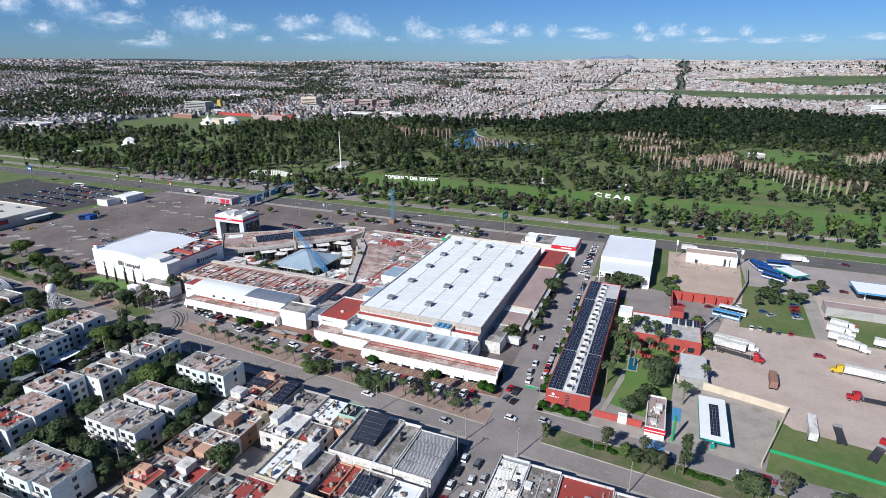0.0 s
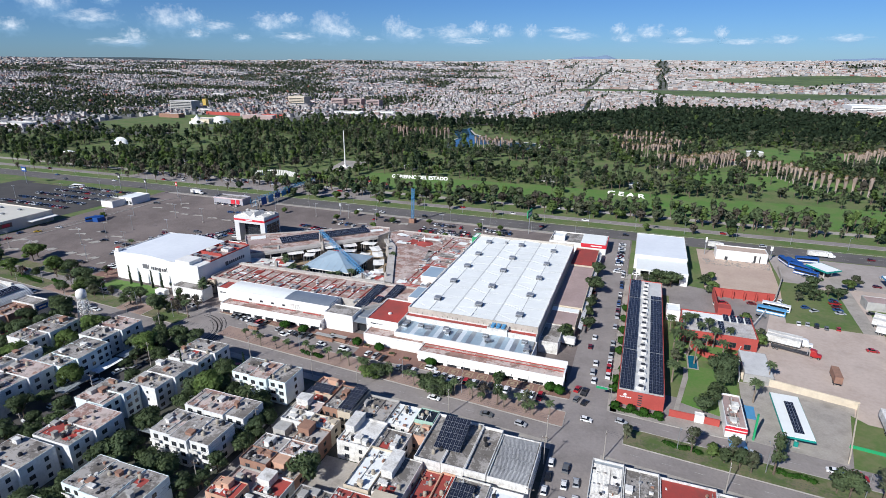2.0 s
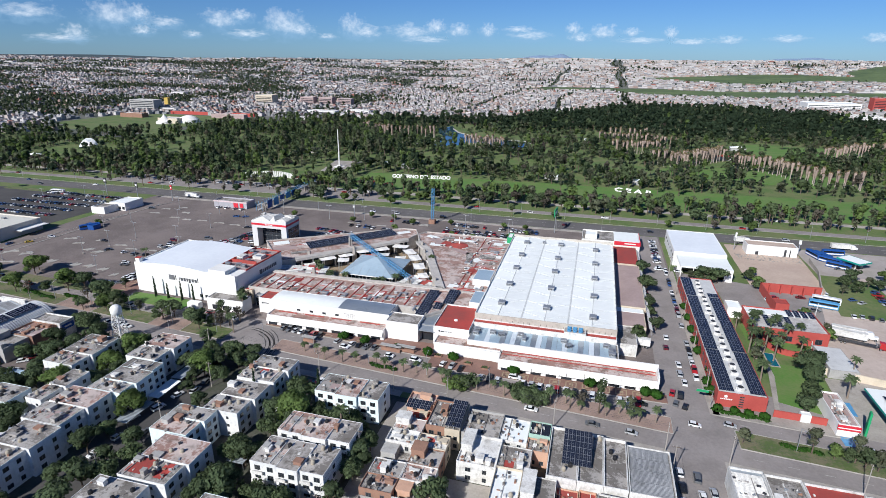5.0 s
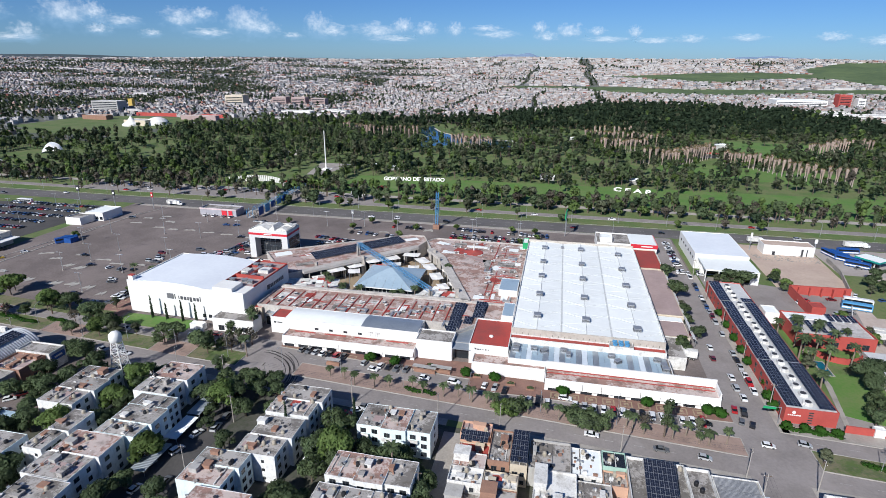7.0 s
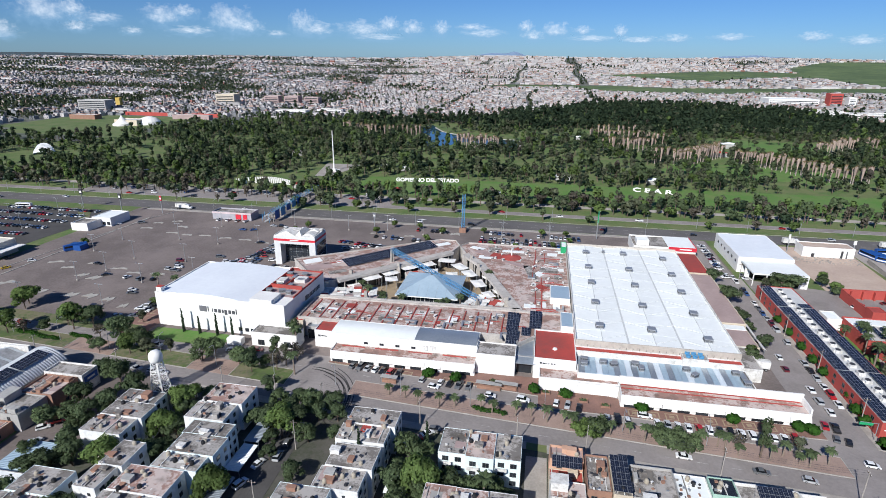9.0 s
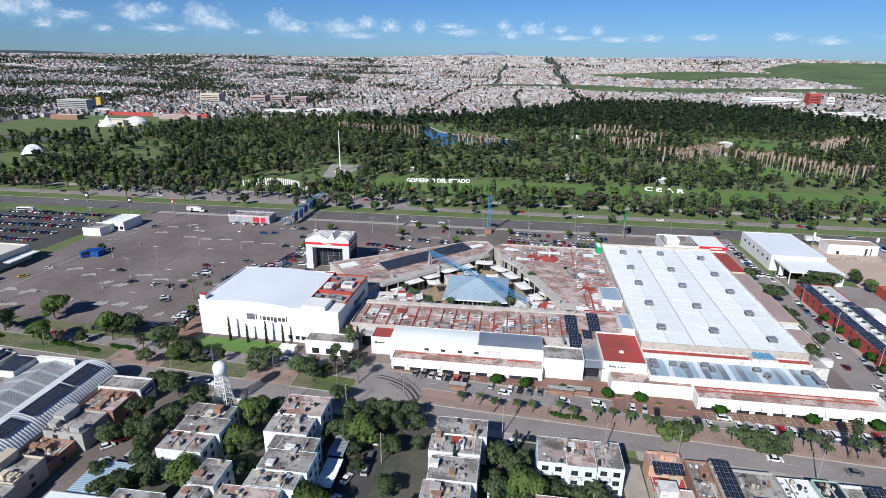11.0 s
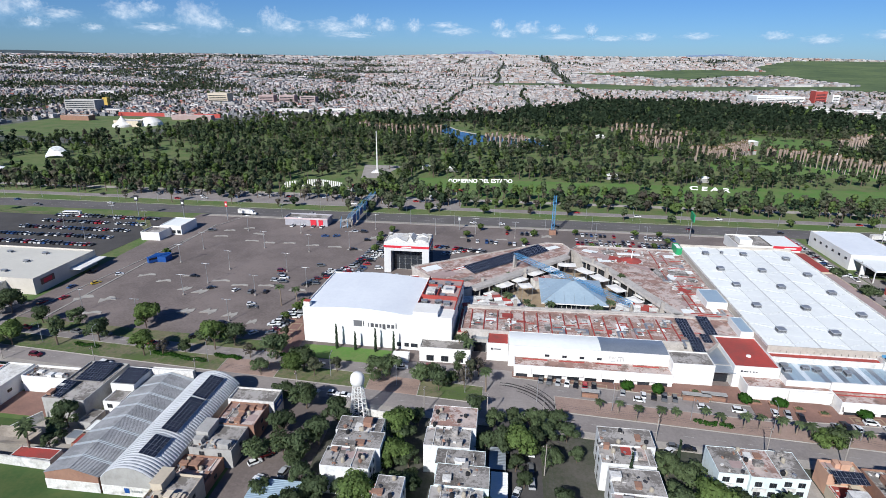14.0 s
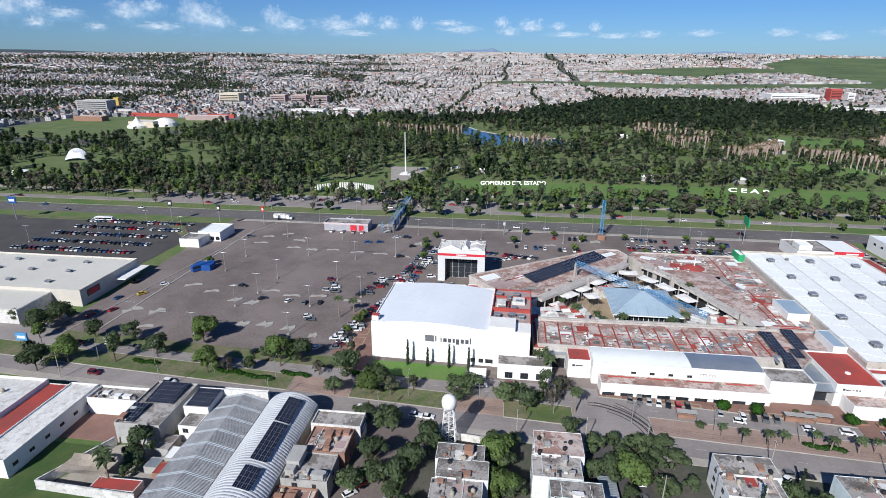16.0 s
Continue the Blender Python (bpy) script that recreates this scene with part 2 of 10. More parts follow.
BLUE_DARK = mat("deep_blue_paint", (0.02, 0.09, 0.33), 0.5)
GREEN_SIGN = mat("green_paint", (0.03, 0.33, 0.13), 0.5, (0.025, 0.28, 0.11))
TEAL = mat("teal_paint", (0.02, 0.30, 0.25), 0.5)
PANEL = mat("solar_cell_glass", (0.014, 0.018, 0.032), 0.22, (0.02, 0.025, 0.042), 0.4, 3.0, spec=0.5)
PANEL_EDGE = mat("panel_frame", (0.35, 0.36, 0.38), 0.4, metal=0.5)
CANVAS = mat("white_canvas", (0.82, 0.8, 0.75), 0.9, (0.7, 0.68, 0.64), 0.5, 3.0)
TANK_BLACK = mat("black_plastic_tank", (0.02, 0.02, 0.022), 0.5)
TANK_BEIGE = mat("beige_plastic_tank", (0.42, 0.37, 0.29), 0.6)
WATER = mat("pool_water", (0.01, 0.10, 0.14), 0.06, (0.012, 0.12, 0.17), 0.3, 2.0, spec=0.5)
POND = mat("pond_water", (0.03, 0.075, 0.11), 0.06, (0.035, 0.085, 0.12), 0.02, 0.3, spec=0.5)
BARK = mat("bark", (0.16, 0.12, 0.09), 0.95, (0.10, 0.075, 0.055), 1.0, 6.0)
PALM_BARK = mat("palm_bark", (0.26, 0.21, 0.165), 0.95, (0.18, 0.14, 0.105), 1.0, 6.0)
def leafy(m, share=0.42):
    """Lets part of the light through, as thin leaves do."""
    nt = m.node_tree
    bs = nt.nodes["Principled BSDF"]
    tr, mx = nt.nodes.new("ShaderNodeBsdfTranslucent"), nt.nodes.new("ShaderNodeMixShader")
    nt.links.new(bs.inputs["Base Color"].links[0].from_socket, tr.inputs["Color"])
    mx.inputs[0].default_value = share
    nt.links.new(bs.outputs[0], mx.inputs[1])
    nt.links.new(tr.outputs[0], mx.inputs[2])
    nt.links.new(mx.outputs[0], nt.nodes["Material Output"].inputs[0])
    return m


LEAF = [leafy(mat("leaf_" + n, c, 0.75, d, 0.3, 2.0, rand=0.25, island=0.3, spec=0.08)) for n, c, d in (
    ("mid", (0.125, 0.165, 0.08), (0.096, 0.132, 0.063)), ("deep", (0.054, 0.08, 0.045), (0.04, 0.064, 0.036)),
    ("fresh", (0.145, 0.205, 0.064), (0.112, 0.165, 0.053)), ("olive", (0.14, 0.155, 0.095), (0.108, 0.122, 0.074)),
    ("dry", (0.14, 0.125, 0.096), (0.105, 0.094, 0.074)), ("dark", (0.108, 0.145, 0.074), (0.084, 0.116, 0.058)))]
HEDGE = leafy(mat("clipped_leaf", (0.05, 0.125, 0.02), 0.8, (0.035, 0.095, 0.016), 0.5, 3.0, island=0.3, spec=0.1))
TYRE = mat("tyre_rubber", (0.018, 0.018, 0.018), 0.9)
CAR_GLASS = mat("car_glass", (0.012, 0.014, 0.017), 0.08, spec=0.6)
PAINTS = {n: mat("car_paint_" + n, c, 0.28, tuple(a * 0.93 for a in c), 0.5, 2.0, spec=0.5, coat=0.6) for n, c in (
    ("white", (0.78, 0.78, 0.77)), ("black", (0.016, 0.016, 0.018)), ("silver", (0.42, 0.43, 0.44)), ("grey", (0.13, 0.135, 0.14)),
    ("red", (0.38, 0.018, 0.02)), ("blue", (0.03, 0.08, 0.22)), ("dark red", (0.13, 0.012, 0.018)), ("yellow", (0.62, 0.42, 0.02)))}

# ---- ground ----
def lift(x, y):
    """The height of the land: flat round the mall, rising to low hills far off."""
    r = math.hypot(x + 120, y)
    t = min(max((r - 1700) / 3100, 0), 1)
    return t * t * (3 - 2 * t) * (92 + 10 * math.sin(x * 0.0011 + 1.0) + 7 * math.sin(x * 0.0031 + y * 0.0007))


CITY_X = [-3000, -1300, -1000, -860, -750, -700, -655, -560, -485, -397, -246, -205, -95, -38, 40, 286, 330, 360, 400, 600, 1500]
CITY_Y = [420, 480, 560, 640, 660, 760, 860, 920, 985, 985, 1005, 1120, 1220, 1390, 1400, 1380, 1320, 1250, 1090, 1000, 900]
TOWN = mat("town_ground", (0.17, 0.165, 0.155), 0.95, (0.075, 0.09, 0.06), 0.01, 0.08, 0.7)
HILL = mat("hill_scrub", (0.12, 0.165, 0.06), 0.95, (0.065, 0.10, 0.038), 0.006, 0.05, 0.7)


def in_field(x, y):
    """Open green land among the far houses: a long meadow, a valley behind it, a bare hill."""
    if x > -390 and np.interp(x, (-390, -60, 57, 400, 620, 1000), (2040, 2060, 1890, 1851, 1980, 1900)) < y < np.interp(x, (-390, -250, 100, 300, 1000), (2090, 2216, 2230, 2140, 2200)):
        return True
    if 70 < x < 980 and np.interp(x, (70, 380, 485, 740, 980), (2690, 2507, 2430, 2636, 2641)) < y < np.interp(x, (70, 320, 590, 830, 980), (2740, 2877, 3060, 3080, 2962)):
        return True
    return 2200 < y < 3750 and x > np.interp(y, (2200, 2380, 2900, 3260, 3750), (1010, 960, 982, 1067, 1450))


gv, gf, gm = [], [], []
axis = [-4900 + 49 * i for i in range(201)]
for y in axis:
    for x in axis:
        gv.append((x, y, lift(x, y) - 0.02))
for j in range(200):
    for i in range(200):
        gf.append((j * 201 + i, j * 201 + i + 1, (j + 1) * 201 + i + 1, (j + 1) * 201 + i))
        cx, cy = axis[i] + 24.5, axis[j] + 24.5
        far = cy > np.interp(cx, CITY_X, CITY_Y)
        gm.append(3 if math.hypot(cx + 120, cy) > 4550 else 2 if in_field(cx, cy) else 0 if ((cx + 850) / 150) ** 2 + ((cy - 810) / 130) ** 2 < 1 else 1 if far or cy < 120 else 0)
gme = bpy.data.meshes.new("ground")
gme.from_pydata(gv, [], gf)
# the last slot paints distance haze as blue-grey on land past 4550 m
for m_ in (GRASS, TOWN, HILL, mat("haze_grey_ridge", (0.065, 0.09, 0.095), 0.95, (0.045, 0.065, 0.07), 0.004, 0.03, 0.7)):
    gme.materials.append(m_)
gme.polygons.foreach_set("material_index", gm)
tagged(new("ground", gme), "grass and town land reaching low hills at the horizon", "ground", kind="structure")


def avenue_y(x):
    return 154.0 - 0.08 * (x + 50)


def slab(name, pts, z, material, label, category, low=0.0):
    g = Geo()
    if sum(a[0] * b[1] - b[0] * a[1] for a, b in zip(pts, pts[1:] + pts[:1])) < 0:
        pts = pts[::-1]
    g.prism(pts, low, z)
    return solid(name, g, material, label, category, kind="structure")


def strip(x0, x1, a0, a1):
    """Four corners of a band along the front avenue, a0 to a1 metres from its middle."""
    return [(x0, avenue_y(x0) + a0), (x1, avenue_y(x1) + a0), (x1, avenue_y(x1) + a1), (x0, avenue_y(x0) + a1)]


# asphalt
ASPHALT_DARK = mat("dark_asphalt", (0.085, 0.08, 0.077), 0.92, (0.055, 0.052, 0.05), 0.06, 1.2, 0.6, dirt=0.2)
slab("road_front_avenue", strip(-760, 420, -12.8, 30), 0.03, LANE, "worn grey asphalt front avenue", "road")
slab("parking_lot", [(-424, 194), (-33, 176), (-33, 364), (-424, 364)], 0.06, ASPHALT_WORN, "broad brownish asphalt parking lot round the mall", "parking lot")
slab("road_cross_street", [(-49, 60), (-34, 60), (-34, 364), (-49, 364)], 0.09, LANE, "asphalt cross street with parked cars", "road")
slab("road_back_avenue", [(-1200, 364), (700, 366), (700, 385), (-1200, 383)], 0.05, ASPHALT, "asphalt main avenue behind the mall", "road")
slab("road_back_avenue_far", [(-1200, 398), (700, 400), (700, 409), (-1200, 407)], 0.05, LANE, "far carriageway of the main avenue", "road")
slab("road_lateral", [(-1200, 424), (700, 430), (700, 438), (-1200, 432)], 0.05, CONCRETE, "narrow service road beside the park", "road")
slab("road_store", [(-431, 200), (-412, 200), (-406, 340), (-415, 364), (-431, 364)], 0.09, ASPHALT_WORN, "service road between store and parking lot", "road")
slab("road_home_street", [(-219, 40), (-204, 40), (-204, 156), (-219, 156)], 0.07, ASPHALT_DARK, "dark asphalt street between apartment blocks", "road")
slab("road_home_lane", [(-290, 40), (-268, 40), (-268, 160), (-290, 160)], 0.07, ASPHALT_WORN, "grey asphalt lane with a parking court", "road")
slab("road_home_alley", [(-137, 40), (-131, 40), (-131, 142), (-137, 142)], 0.07, CONCRETE, "narrow concrete alley between houses", "road")
slab("road_store_lot", [(-600, 268), (-442, 268), (-436, 352), (-600, 352)], 0.05, ASPHALT_DARK, "dark asphalt lot of the neighbouring store", "parking lot")
slab("lot_border", [(-470, 346), (-446, 322), (-440, 322), (-464, 353), (-578, 353), (-578, 347)], 0.16, VERGE, "green hedge border of the neighbouring lot", "verge")
slab("yard_trucks", [(20, 172), (160, 168), (160, 330), (70, 332), (28, 262), (20, 230)], 0.04, DIRT, "bare earth yard for lorries", "yard")
slab("yard_sand", [(6, 286), (42, 286), (46, 362), (6, 362)], 0.05, SAND, "graded sandy building plot", "yard")
slab("yard_right_shop", [(46, 318), (200, 318), (200, 364), (46, 364)], 0.06, mat("dusty_forecourt", (0.40, 0.355, 0.325), 0.93, (0.31, 0.275, 0.25), 0.06, 0.9, 0.6, dirt=0.15), "grey forecourt beside the main avenue", "yard")
slab("yard_hotel_back", [(-12, 250), (28, 250), (36, 285), (-30, 300), (-30, 276), (-12, 276)], 0.06, LANE, "asphalt yard behind the hotel", "yard")
slab("yard_gas_station", [(9, 163.5), (36, 161), (47, 196), (20, 200), (11, 200)], 0.08, CONCRETE, "pale concrete gas station forecourt", "yard")
slab("road_dirt_track", [(66, 262), (74, 262), (78, 335), (72, 335)], 0.07, CONCRETE, "pale track between truck yard and avenue", "road")
slab("home_ground", [(-290, 40), (-49, 40), (-49, 138), (-290, 157)], 0.02, mat("packed_yard", (0.10, 0.092, 0.08), 0.95, (0.055, 0.062, 0.04), 0.08, 0.9, 0.7, dirt=0.3), "packed earth and concrete yards between homes", "yard")
# medians, pavements
slab("median_palms", strip(-198, -47, -4.2, 4.4), 0.17, PAVER_EARTH, "dusty pink paved median planted with palms", "median")
slab("median_right", strip(-28, 330, -4.6, 4.4), 0.17, VERGE, "grassy median with trees", "median")
slab("median_left", strip(-640, -318, -5, 4.6), 0.17, VERGE, "grassy median with trees and hedges", "median")
slab("median_left_near", strip(-296, -262, -4.6, 4.6), 0.17, VERGE, "grassy median beside a brick crossing", "median")
slab("median_left_mid", strip(-244, -222, -4.8, 4.8), 0.17, VERGE, "grassy median with dry trees", "median")
slab("crossing_brick", strip(-262, -244, -4.6, 4.6), 0.14, PAVER_EARTH, "brick paved crossing in the median", "median")
slab("crossing_brick_far", strip(-318, -296, -4.6, 4.6), 0.14, PAVER_EARTH, "brick paved crossing in the median", "median")
slab("lot_verge", [(-424, 193), (-300, 186), (-300, 193), (-424, 200)], 0.2, VERGE, "grass verge with trees before the parking lot", "verge")
slab("pavement_south", strip(-131, -49, -16.5, -12.8), 0.18, CONCRETE, "concrete pavement before the houses", "pavement")
slab("pavement_south_right", strip(-34, 330, -17, -12.8), 0.18, CONCRETE, "concrete pavement", "pavement")
slab("pavement_south_left", strip(-268, -219, -16, -12.8), 0.18, CONCRETE, "concrete pavement by the apartment blocks", "pavement")
slab("pavement_south_mid", strip(-204, -137, -16, -12.8), 0.18, CONCRETE, "concrete pavement by the apartment blocks", "pavement")
slab("pavement_south_shop", strip(-430, -290, -16, -12.8), 0.18, CONCRETE, "concrete pavement by the workshops", "pavement")
slab("pavement_hotel", [(-33, 164), (0, 162), (9, 162), (9, 168), (-33, 168)], 0.18, CONCRETE, "concrete pavement before the hotel", "pavement")
slab("pavement_hotel_side", [(-34, 164), (-31, 164), (-31, 300), (-34, 300)], 0.18, CONCRETE, "narrow pavement beside the hotel", "pavement")
slab("mall_walk_right", [(-134, 166.6), (-47, 166.2), (-47, 171.5), (-107, 172), (-107, 176), (-134, 184)], 0.2, PAVER_RED, "red tiled mall walkway with tan squares", "walkway")
slab("mall_walk_left", [(-212, 180), (-134, 173), (-134, 184), (-212, 184)], 0.2, PAVER_RED, "red tiled mall walkway with tan squares", "walkway")
slab("liv_walk", [(-310, 186), (-295, 186), (-295, 232), (-310, 232)], 0.16, PAVER_RED, "red and tan paved steps beside the store", "walkway")
slab("back_verge", [(-424, 360), (-50, 360), (-50, 364), (-424, 364)], 0.24, CONCRETE, "pale kerb band along the main avenue", "verge")
slab("median_back", [(-1200, 383), (700, 385), (700, 400), (-1200, 398)], 0.15, GRASS, "grass median of the main avenue", "median")
slab("verge_back", [(-250, 408.00), (700, 409), (700, 430), (-250, 427.00)], 0.15, GRASS, "grass verge with trees", "verge")
slab("verge_back_left", [(-1200, 407), (-520, 407.72), (-520, 426.15), (-1200, 424)], 0.15, GRASS, "grass verge with trees", "verge")
slab("parking_strip", [(-520, 407.72), (-250, 408.00), (-250, 427.00), (-520, 426.15)], 0.06, LANE, "grey parking strip beside the park, under trees", "road")
slab("lawn_liv", [(-293, 184.5), (-258, 182.5), (-258, 192.5), (-293, 193.4)], 0.25, LAWN, "bright watered lawn before the store", "lawn")
slab("lawn_hotel", [(-10, 178), (2, 174), (10, 192), (10, 206), (-6, 206)], 0.1, LAWN, "bright hotel lawn", "lawn")
slab("lawn_hotel_back", [(-10, 212), (6, 212), (8, 238), (-10, 240)], 0.1, LAWN, "hotel garden lawn with palms", "lawn")
slab("rough_grass", [(38, 262), (68, 262), (70, 312), (44, 312)], 0.1, GRASS, "rough grass beside the truck yard", "grass")
slab("rough_grass_right", [(76, 262), (150, 262), (150, 292), (78, 292)], 0.1, GRASS, "rough grass beside the truck yard", "grass")
slab("rough_grass_front", [(37, 160), (130, 156), (130, 176), (48, 186), (44, 190)], 0.1, GRASS, "rough grass strip behind a green fence", "grass")
WEEDS = mat("overgrown_weeds", (0.042, 0.085, 0.02), 0.95, (0.07, 0.10, 0.028), 0.12, 0.8, 0.7, bump=0.1)
slab("rough_grass_left", [(-440, 90), (-366, 90), (-366, 119), (-358, 136), (-394, 137), (-440, 137)], 0.1, WEEDS, "overgrown plot behind the shops", "grass")
slab("rough_grass_sheds", [(-366, 70), (-300, 70), (-300, 112), (-337, 117), (-366, 119)], 0.1, WEEDS, "overgrown plot before the sheds", "grass")
slab("park_field", [(-306, 446), (60, 441), (260, 444), (260, 516), (60, 512), (-296, 508)], 0.12, LAWN, "bright sloping park lawn", "lawn")
slab("park_lawn", [(95, 690), (230, 700), (250, 830), (120, 850)], 0.12, LAWN, "bright park meadow", "lawn")
slab("park_lawn_palms", [(-20, 590), (130, 560), (170, 620), (70, 650), (0, 640)], 0.12, LAWN, "bright grass round the palm rows", "lawn")
slab("park_path", [(-350, 500), (-335, 500), (-322, 562), (-362, 562)], 0.14, CONCRETE, "paved monument plaza in the park", "path")
slab("park_pond", [(-338, 878), (-318, 925), (-290, 845), (-264, 816), (-220, 786), (-174, 778), (-170, 722), (-201, 709), (-231, 752), (-252, 742), (-254, 718), (-282, 698), (-294, 722), (-296, 790)], 0.1, POND, "blue park lake with winding arms", "pond")

# kerbs of the medians
def kerb_line(pts, w=0.25, h=0.24, material=KERB, label="pale concrete kerb"):
    g = Geo()
    for (x0, y0), (x1, y1) in zip(pts, pts[1:]):
        d = math.hypot(x1 - x0, y1 - y0)
        g.turned((x0 + x1) / 2, (y0 + y1) / 2, 0.0, d, w, h, math.degrees(math.atan2(y1 - y0, x1 - x0)))
    return solid("kerb", g, material, label, "kerb", kind="structure")


for x0, x1, a0, a1 in ((-198, -47, -4.2, 4.4), (-28, 330, -4.6, 4.4), (-640, -318, -5, 4.6), (-296, -262, -4.6, 4.6), (-244, -222, -4.8, 4.8)):
    q = strip(x0, x1, a0, a1)
    kerb_line(q + q[:1])
kerb_line([(-33, 163.9), (0, 161.9), (9, 161.9)], label="pale worn kerb before the hotel")
kerb_line([(-134, 166.4), (-47, 166.0)], label="worn pale kerb before the mall")
kerb_line([(-212, 179.8), (-134, 172.8)], label="worn pale kerb before the mall")
kerb_line([(-1200, 384.0), (700, 386.0)], 0.4)
kerb_line([(-1200, 397.9), (700, 399.9)], 0.4)
kerb_line([(-424, 200), (-405, 340), (-398, 358)], 0.5, 0.3)
kerb_line([(-412, 200), (-407, 340)], 0.8, 0.25)
for bank in ([(-380, 738), (-345, 718), (-310, 712), (-296, 718), (-297, 760), (-298, 792)], [(-308, 890), (-288, 845), (-262, 817)], [(-232, 796), (-216, 787), (-174, 781), (-166, 760), (-166, 722)]):
    kerb_line(bank, 2.2, 0.55, LEDGE, "pale stone bank of the park lake")
# lane markings
g = Geo()
for x in range(-420, 200, 9):
    for a in (-8.6, 8.2):
        if not -52 < x < -30:
            g.turned(x, avenue_y(x) + a, 0.03, 3.0, 0.16, 0.012, -4.57)
for x in range(-900, 400, 10):
    for y0 in (370.5, 377.0, 403.0):
        g.turned(x, y0 + 0.001 * (x + 300), 0.05, 4.0, 0.18, 0.012, 0.05)
solid("lane_markings", g, ROADWHITE, "worn white dashed lane lines", "road marking", kind="structure")
# dark tyre loops on the junction
TYRE_MARK = mat("tyre_marks", (0.045, 0.042, 0.04), 0.9, (0.075, 0.07, 0.068), 0.4, 2.0)
for cx, cy, r0, a0, a1 in ((-217, 156, 18.5, -22, 88), (-218, 154.5, 20.5, -18, 80), (-216, 157, 15.6, -30, 70), (-219, 156, 22.2, -5, 60), (-196, 150.5, 4.6, 60, 260), (-195, 150, 6.4, 70, 250)):
    g = Geo()
    n = 18
    for i in range(n):
        t0, t1 = radians(a0 + (a1 - a0) * i / n), radians(a0 + (a1 - a0) * (i + 1) / n)
        for w0, w1 in ((0.0, 0.34), (1.5, 1.84)):
            g.poly([(cx + (r0 + w) * math.cos(t), cy + (r0 + w) * math.sin(t), 0.045) for w, t in ((w0, t0), (w1, t0), (w1, t1), (w0, t1))][::1])
    solid("tyre_marks", g, TYRE_MARK, "curved dark tyre marks on the junction", "road marking", kind="structure")

# ---- vegetation ----
def leaf_cloud(rng, blobs, n, size, mi=0):
    """Cards of leaf clumps scattered through blobs (centre, radii); corners, quads and crown normals as arrays."""
    V, NR, wts = [], [], np.array([b[3] * b[4] * b[5] for b in blobs])
    pick = rng.choice(len(blobs), n, p=wts / wts.sum())
    for k in pick:
        cx, cy, cz, rx, ry, rz = blobs[k]
        d = rng.normal(size=3)
        d /= np.linalg.norm(d)
        r = rng.uniform(0.3, 1.15) ** 0.6
        c = np.array((cx, cy, cz)) + d * r * (rx, ry, rz)
        nrm = d + rng.normal(size=3) * 0.55 + (0, 0, 0.35)
        nrm /= np.linalg.norm(nrm)
        u = np.cross(nrm, rng.normal(size=3))
        u /= np.linalg.norm(u)
        w = np.cross(nrm, u)
        s = size * rng.uniform(0.6, 1.3)
        soft_n = d + nrm * 0.45 + (0, 0, 0.25)
        NR += [soft_n / np.linalg.norm(soft_n)] * 4
        V += [c - u * s - w * s * 0.5, c + u * s * 0.35 - w * s * 0.8, c + u * s + w * s * 0.45, c - u * s * 0.3 + w * s * 0.85]
    V = np.array(V)
    return V, np.arange(len(V)).reshape(-1, 4), np.array(NR)


def tree_shape(seed, height, spread, n, size, kind="round"):
    """Crown blobs and limbs of a broad-leaved tree."""
    rng = np.random.default_rng(seed)
    blobs, limbs = [], []
    fork = height * (0.28 if kind != "tall" else 0.35)
    for k in range(10):
        a = k * 2.4 + rng.uniform(-0.5, 0.5)
        r = spread * rng.uniform(0.2, 0.72) * (1 if kind != "tall" else 0.6)
        z = height * (rng.uniform(0.42, 0.86) if kind != "tall" else rng.uniform(0.42, 0.92))
        s = spread * rng.uniform(0.24, 0.46)
        blobs.append((r * math.cos(a), r * math.sin(a), z, s, s * rng.uniform(0.8, 1.1), s * (0.72 if kind != "tall" else 0.95)))
        limbs.append(((0, 0, fork), (r * math.cos(a) * 0.9, r * math.sin(a) * 0.9, z - 0.1 * height)))
    blobs.append((0, 0, height * 0.84, spread * 0.5, spread * 0.5, height * 0.15))
    V, Q, NR = leaf_cloud(rng, blobs, n, size)
    g = Geo()
    r0 = 0.022 * height + 0.08
    g.tube((0, 0, -0.1), (0, 0, fork), r0, r0 * 0.7, 7)
    for a, b in limbs:
        g.tube(a, b, r0 * 0.5, r0 * 0.16, 5, caps=False)
    return V, Q, g, NR


def array_mesh(name, V, Q, mats, mi=None, nr=None):
    me = bpy.data.meshes.new(name)
    me.vertices.add(len(V))
    me.vertices.foreach_set("co", np.asarray(V, np.float32).ravel())
    k = Q.shape[1]
    me.loops.add(Q.size)
    me.loops.foreach_set("vertex_index", Q.astype(np.int32).ravel())
    me.polygons.add(len(Q))
    me.polygons.foreach_set("loop_start", np.arange(0, Q.size, k, dtype=np.int32))
    for m in mats:
        me.materials.append(m)
    if mi is not None:
        me.polygons.foreach_set("material_index", np.asarray(mi, np.int32))
    me.update(calc_edges=True)
    if nr is None:
        me.shade_flat()
    else:
        me.attributes.new("custom_normal", "FLOAT_VECTOR", "POINT").data.foreach_set("vector", np.asarray(nr, np.float32).ravel())
    return me


def geo_quads(g):
    return np.array(g.v), np.array([f for f in g.f if len(f) == 4])


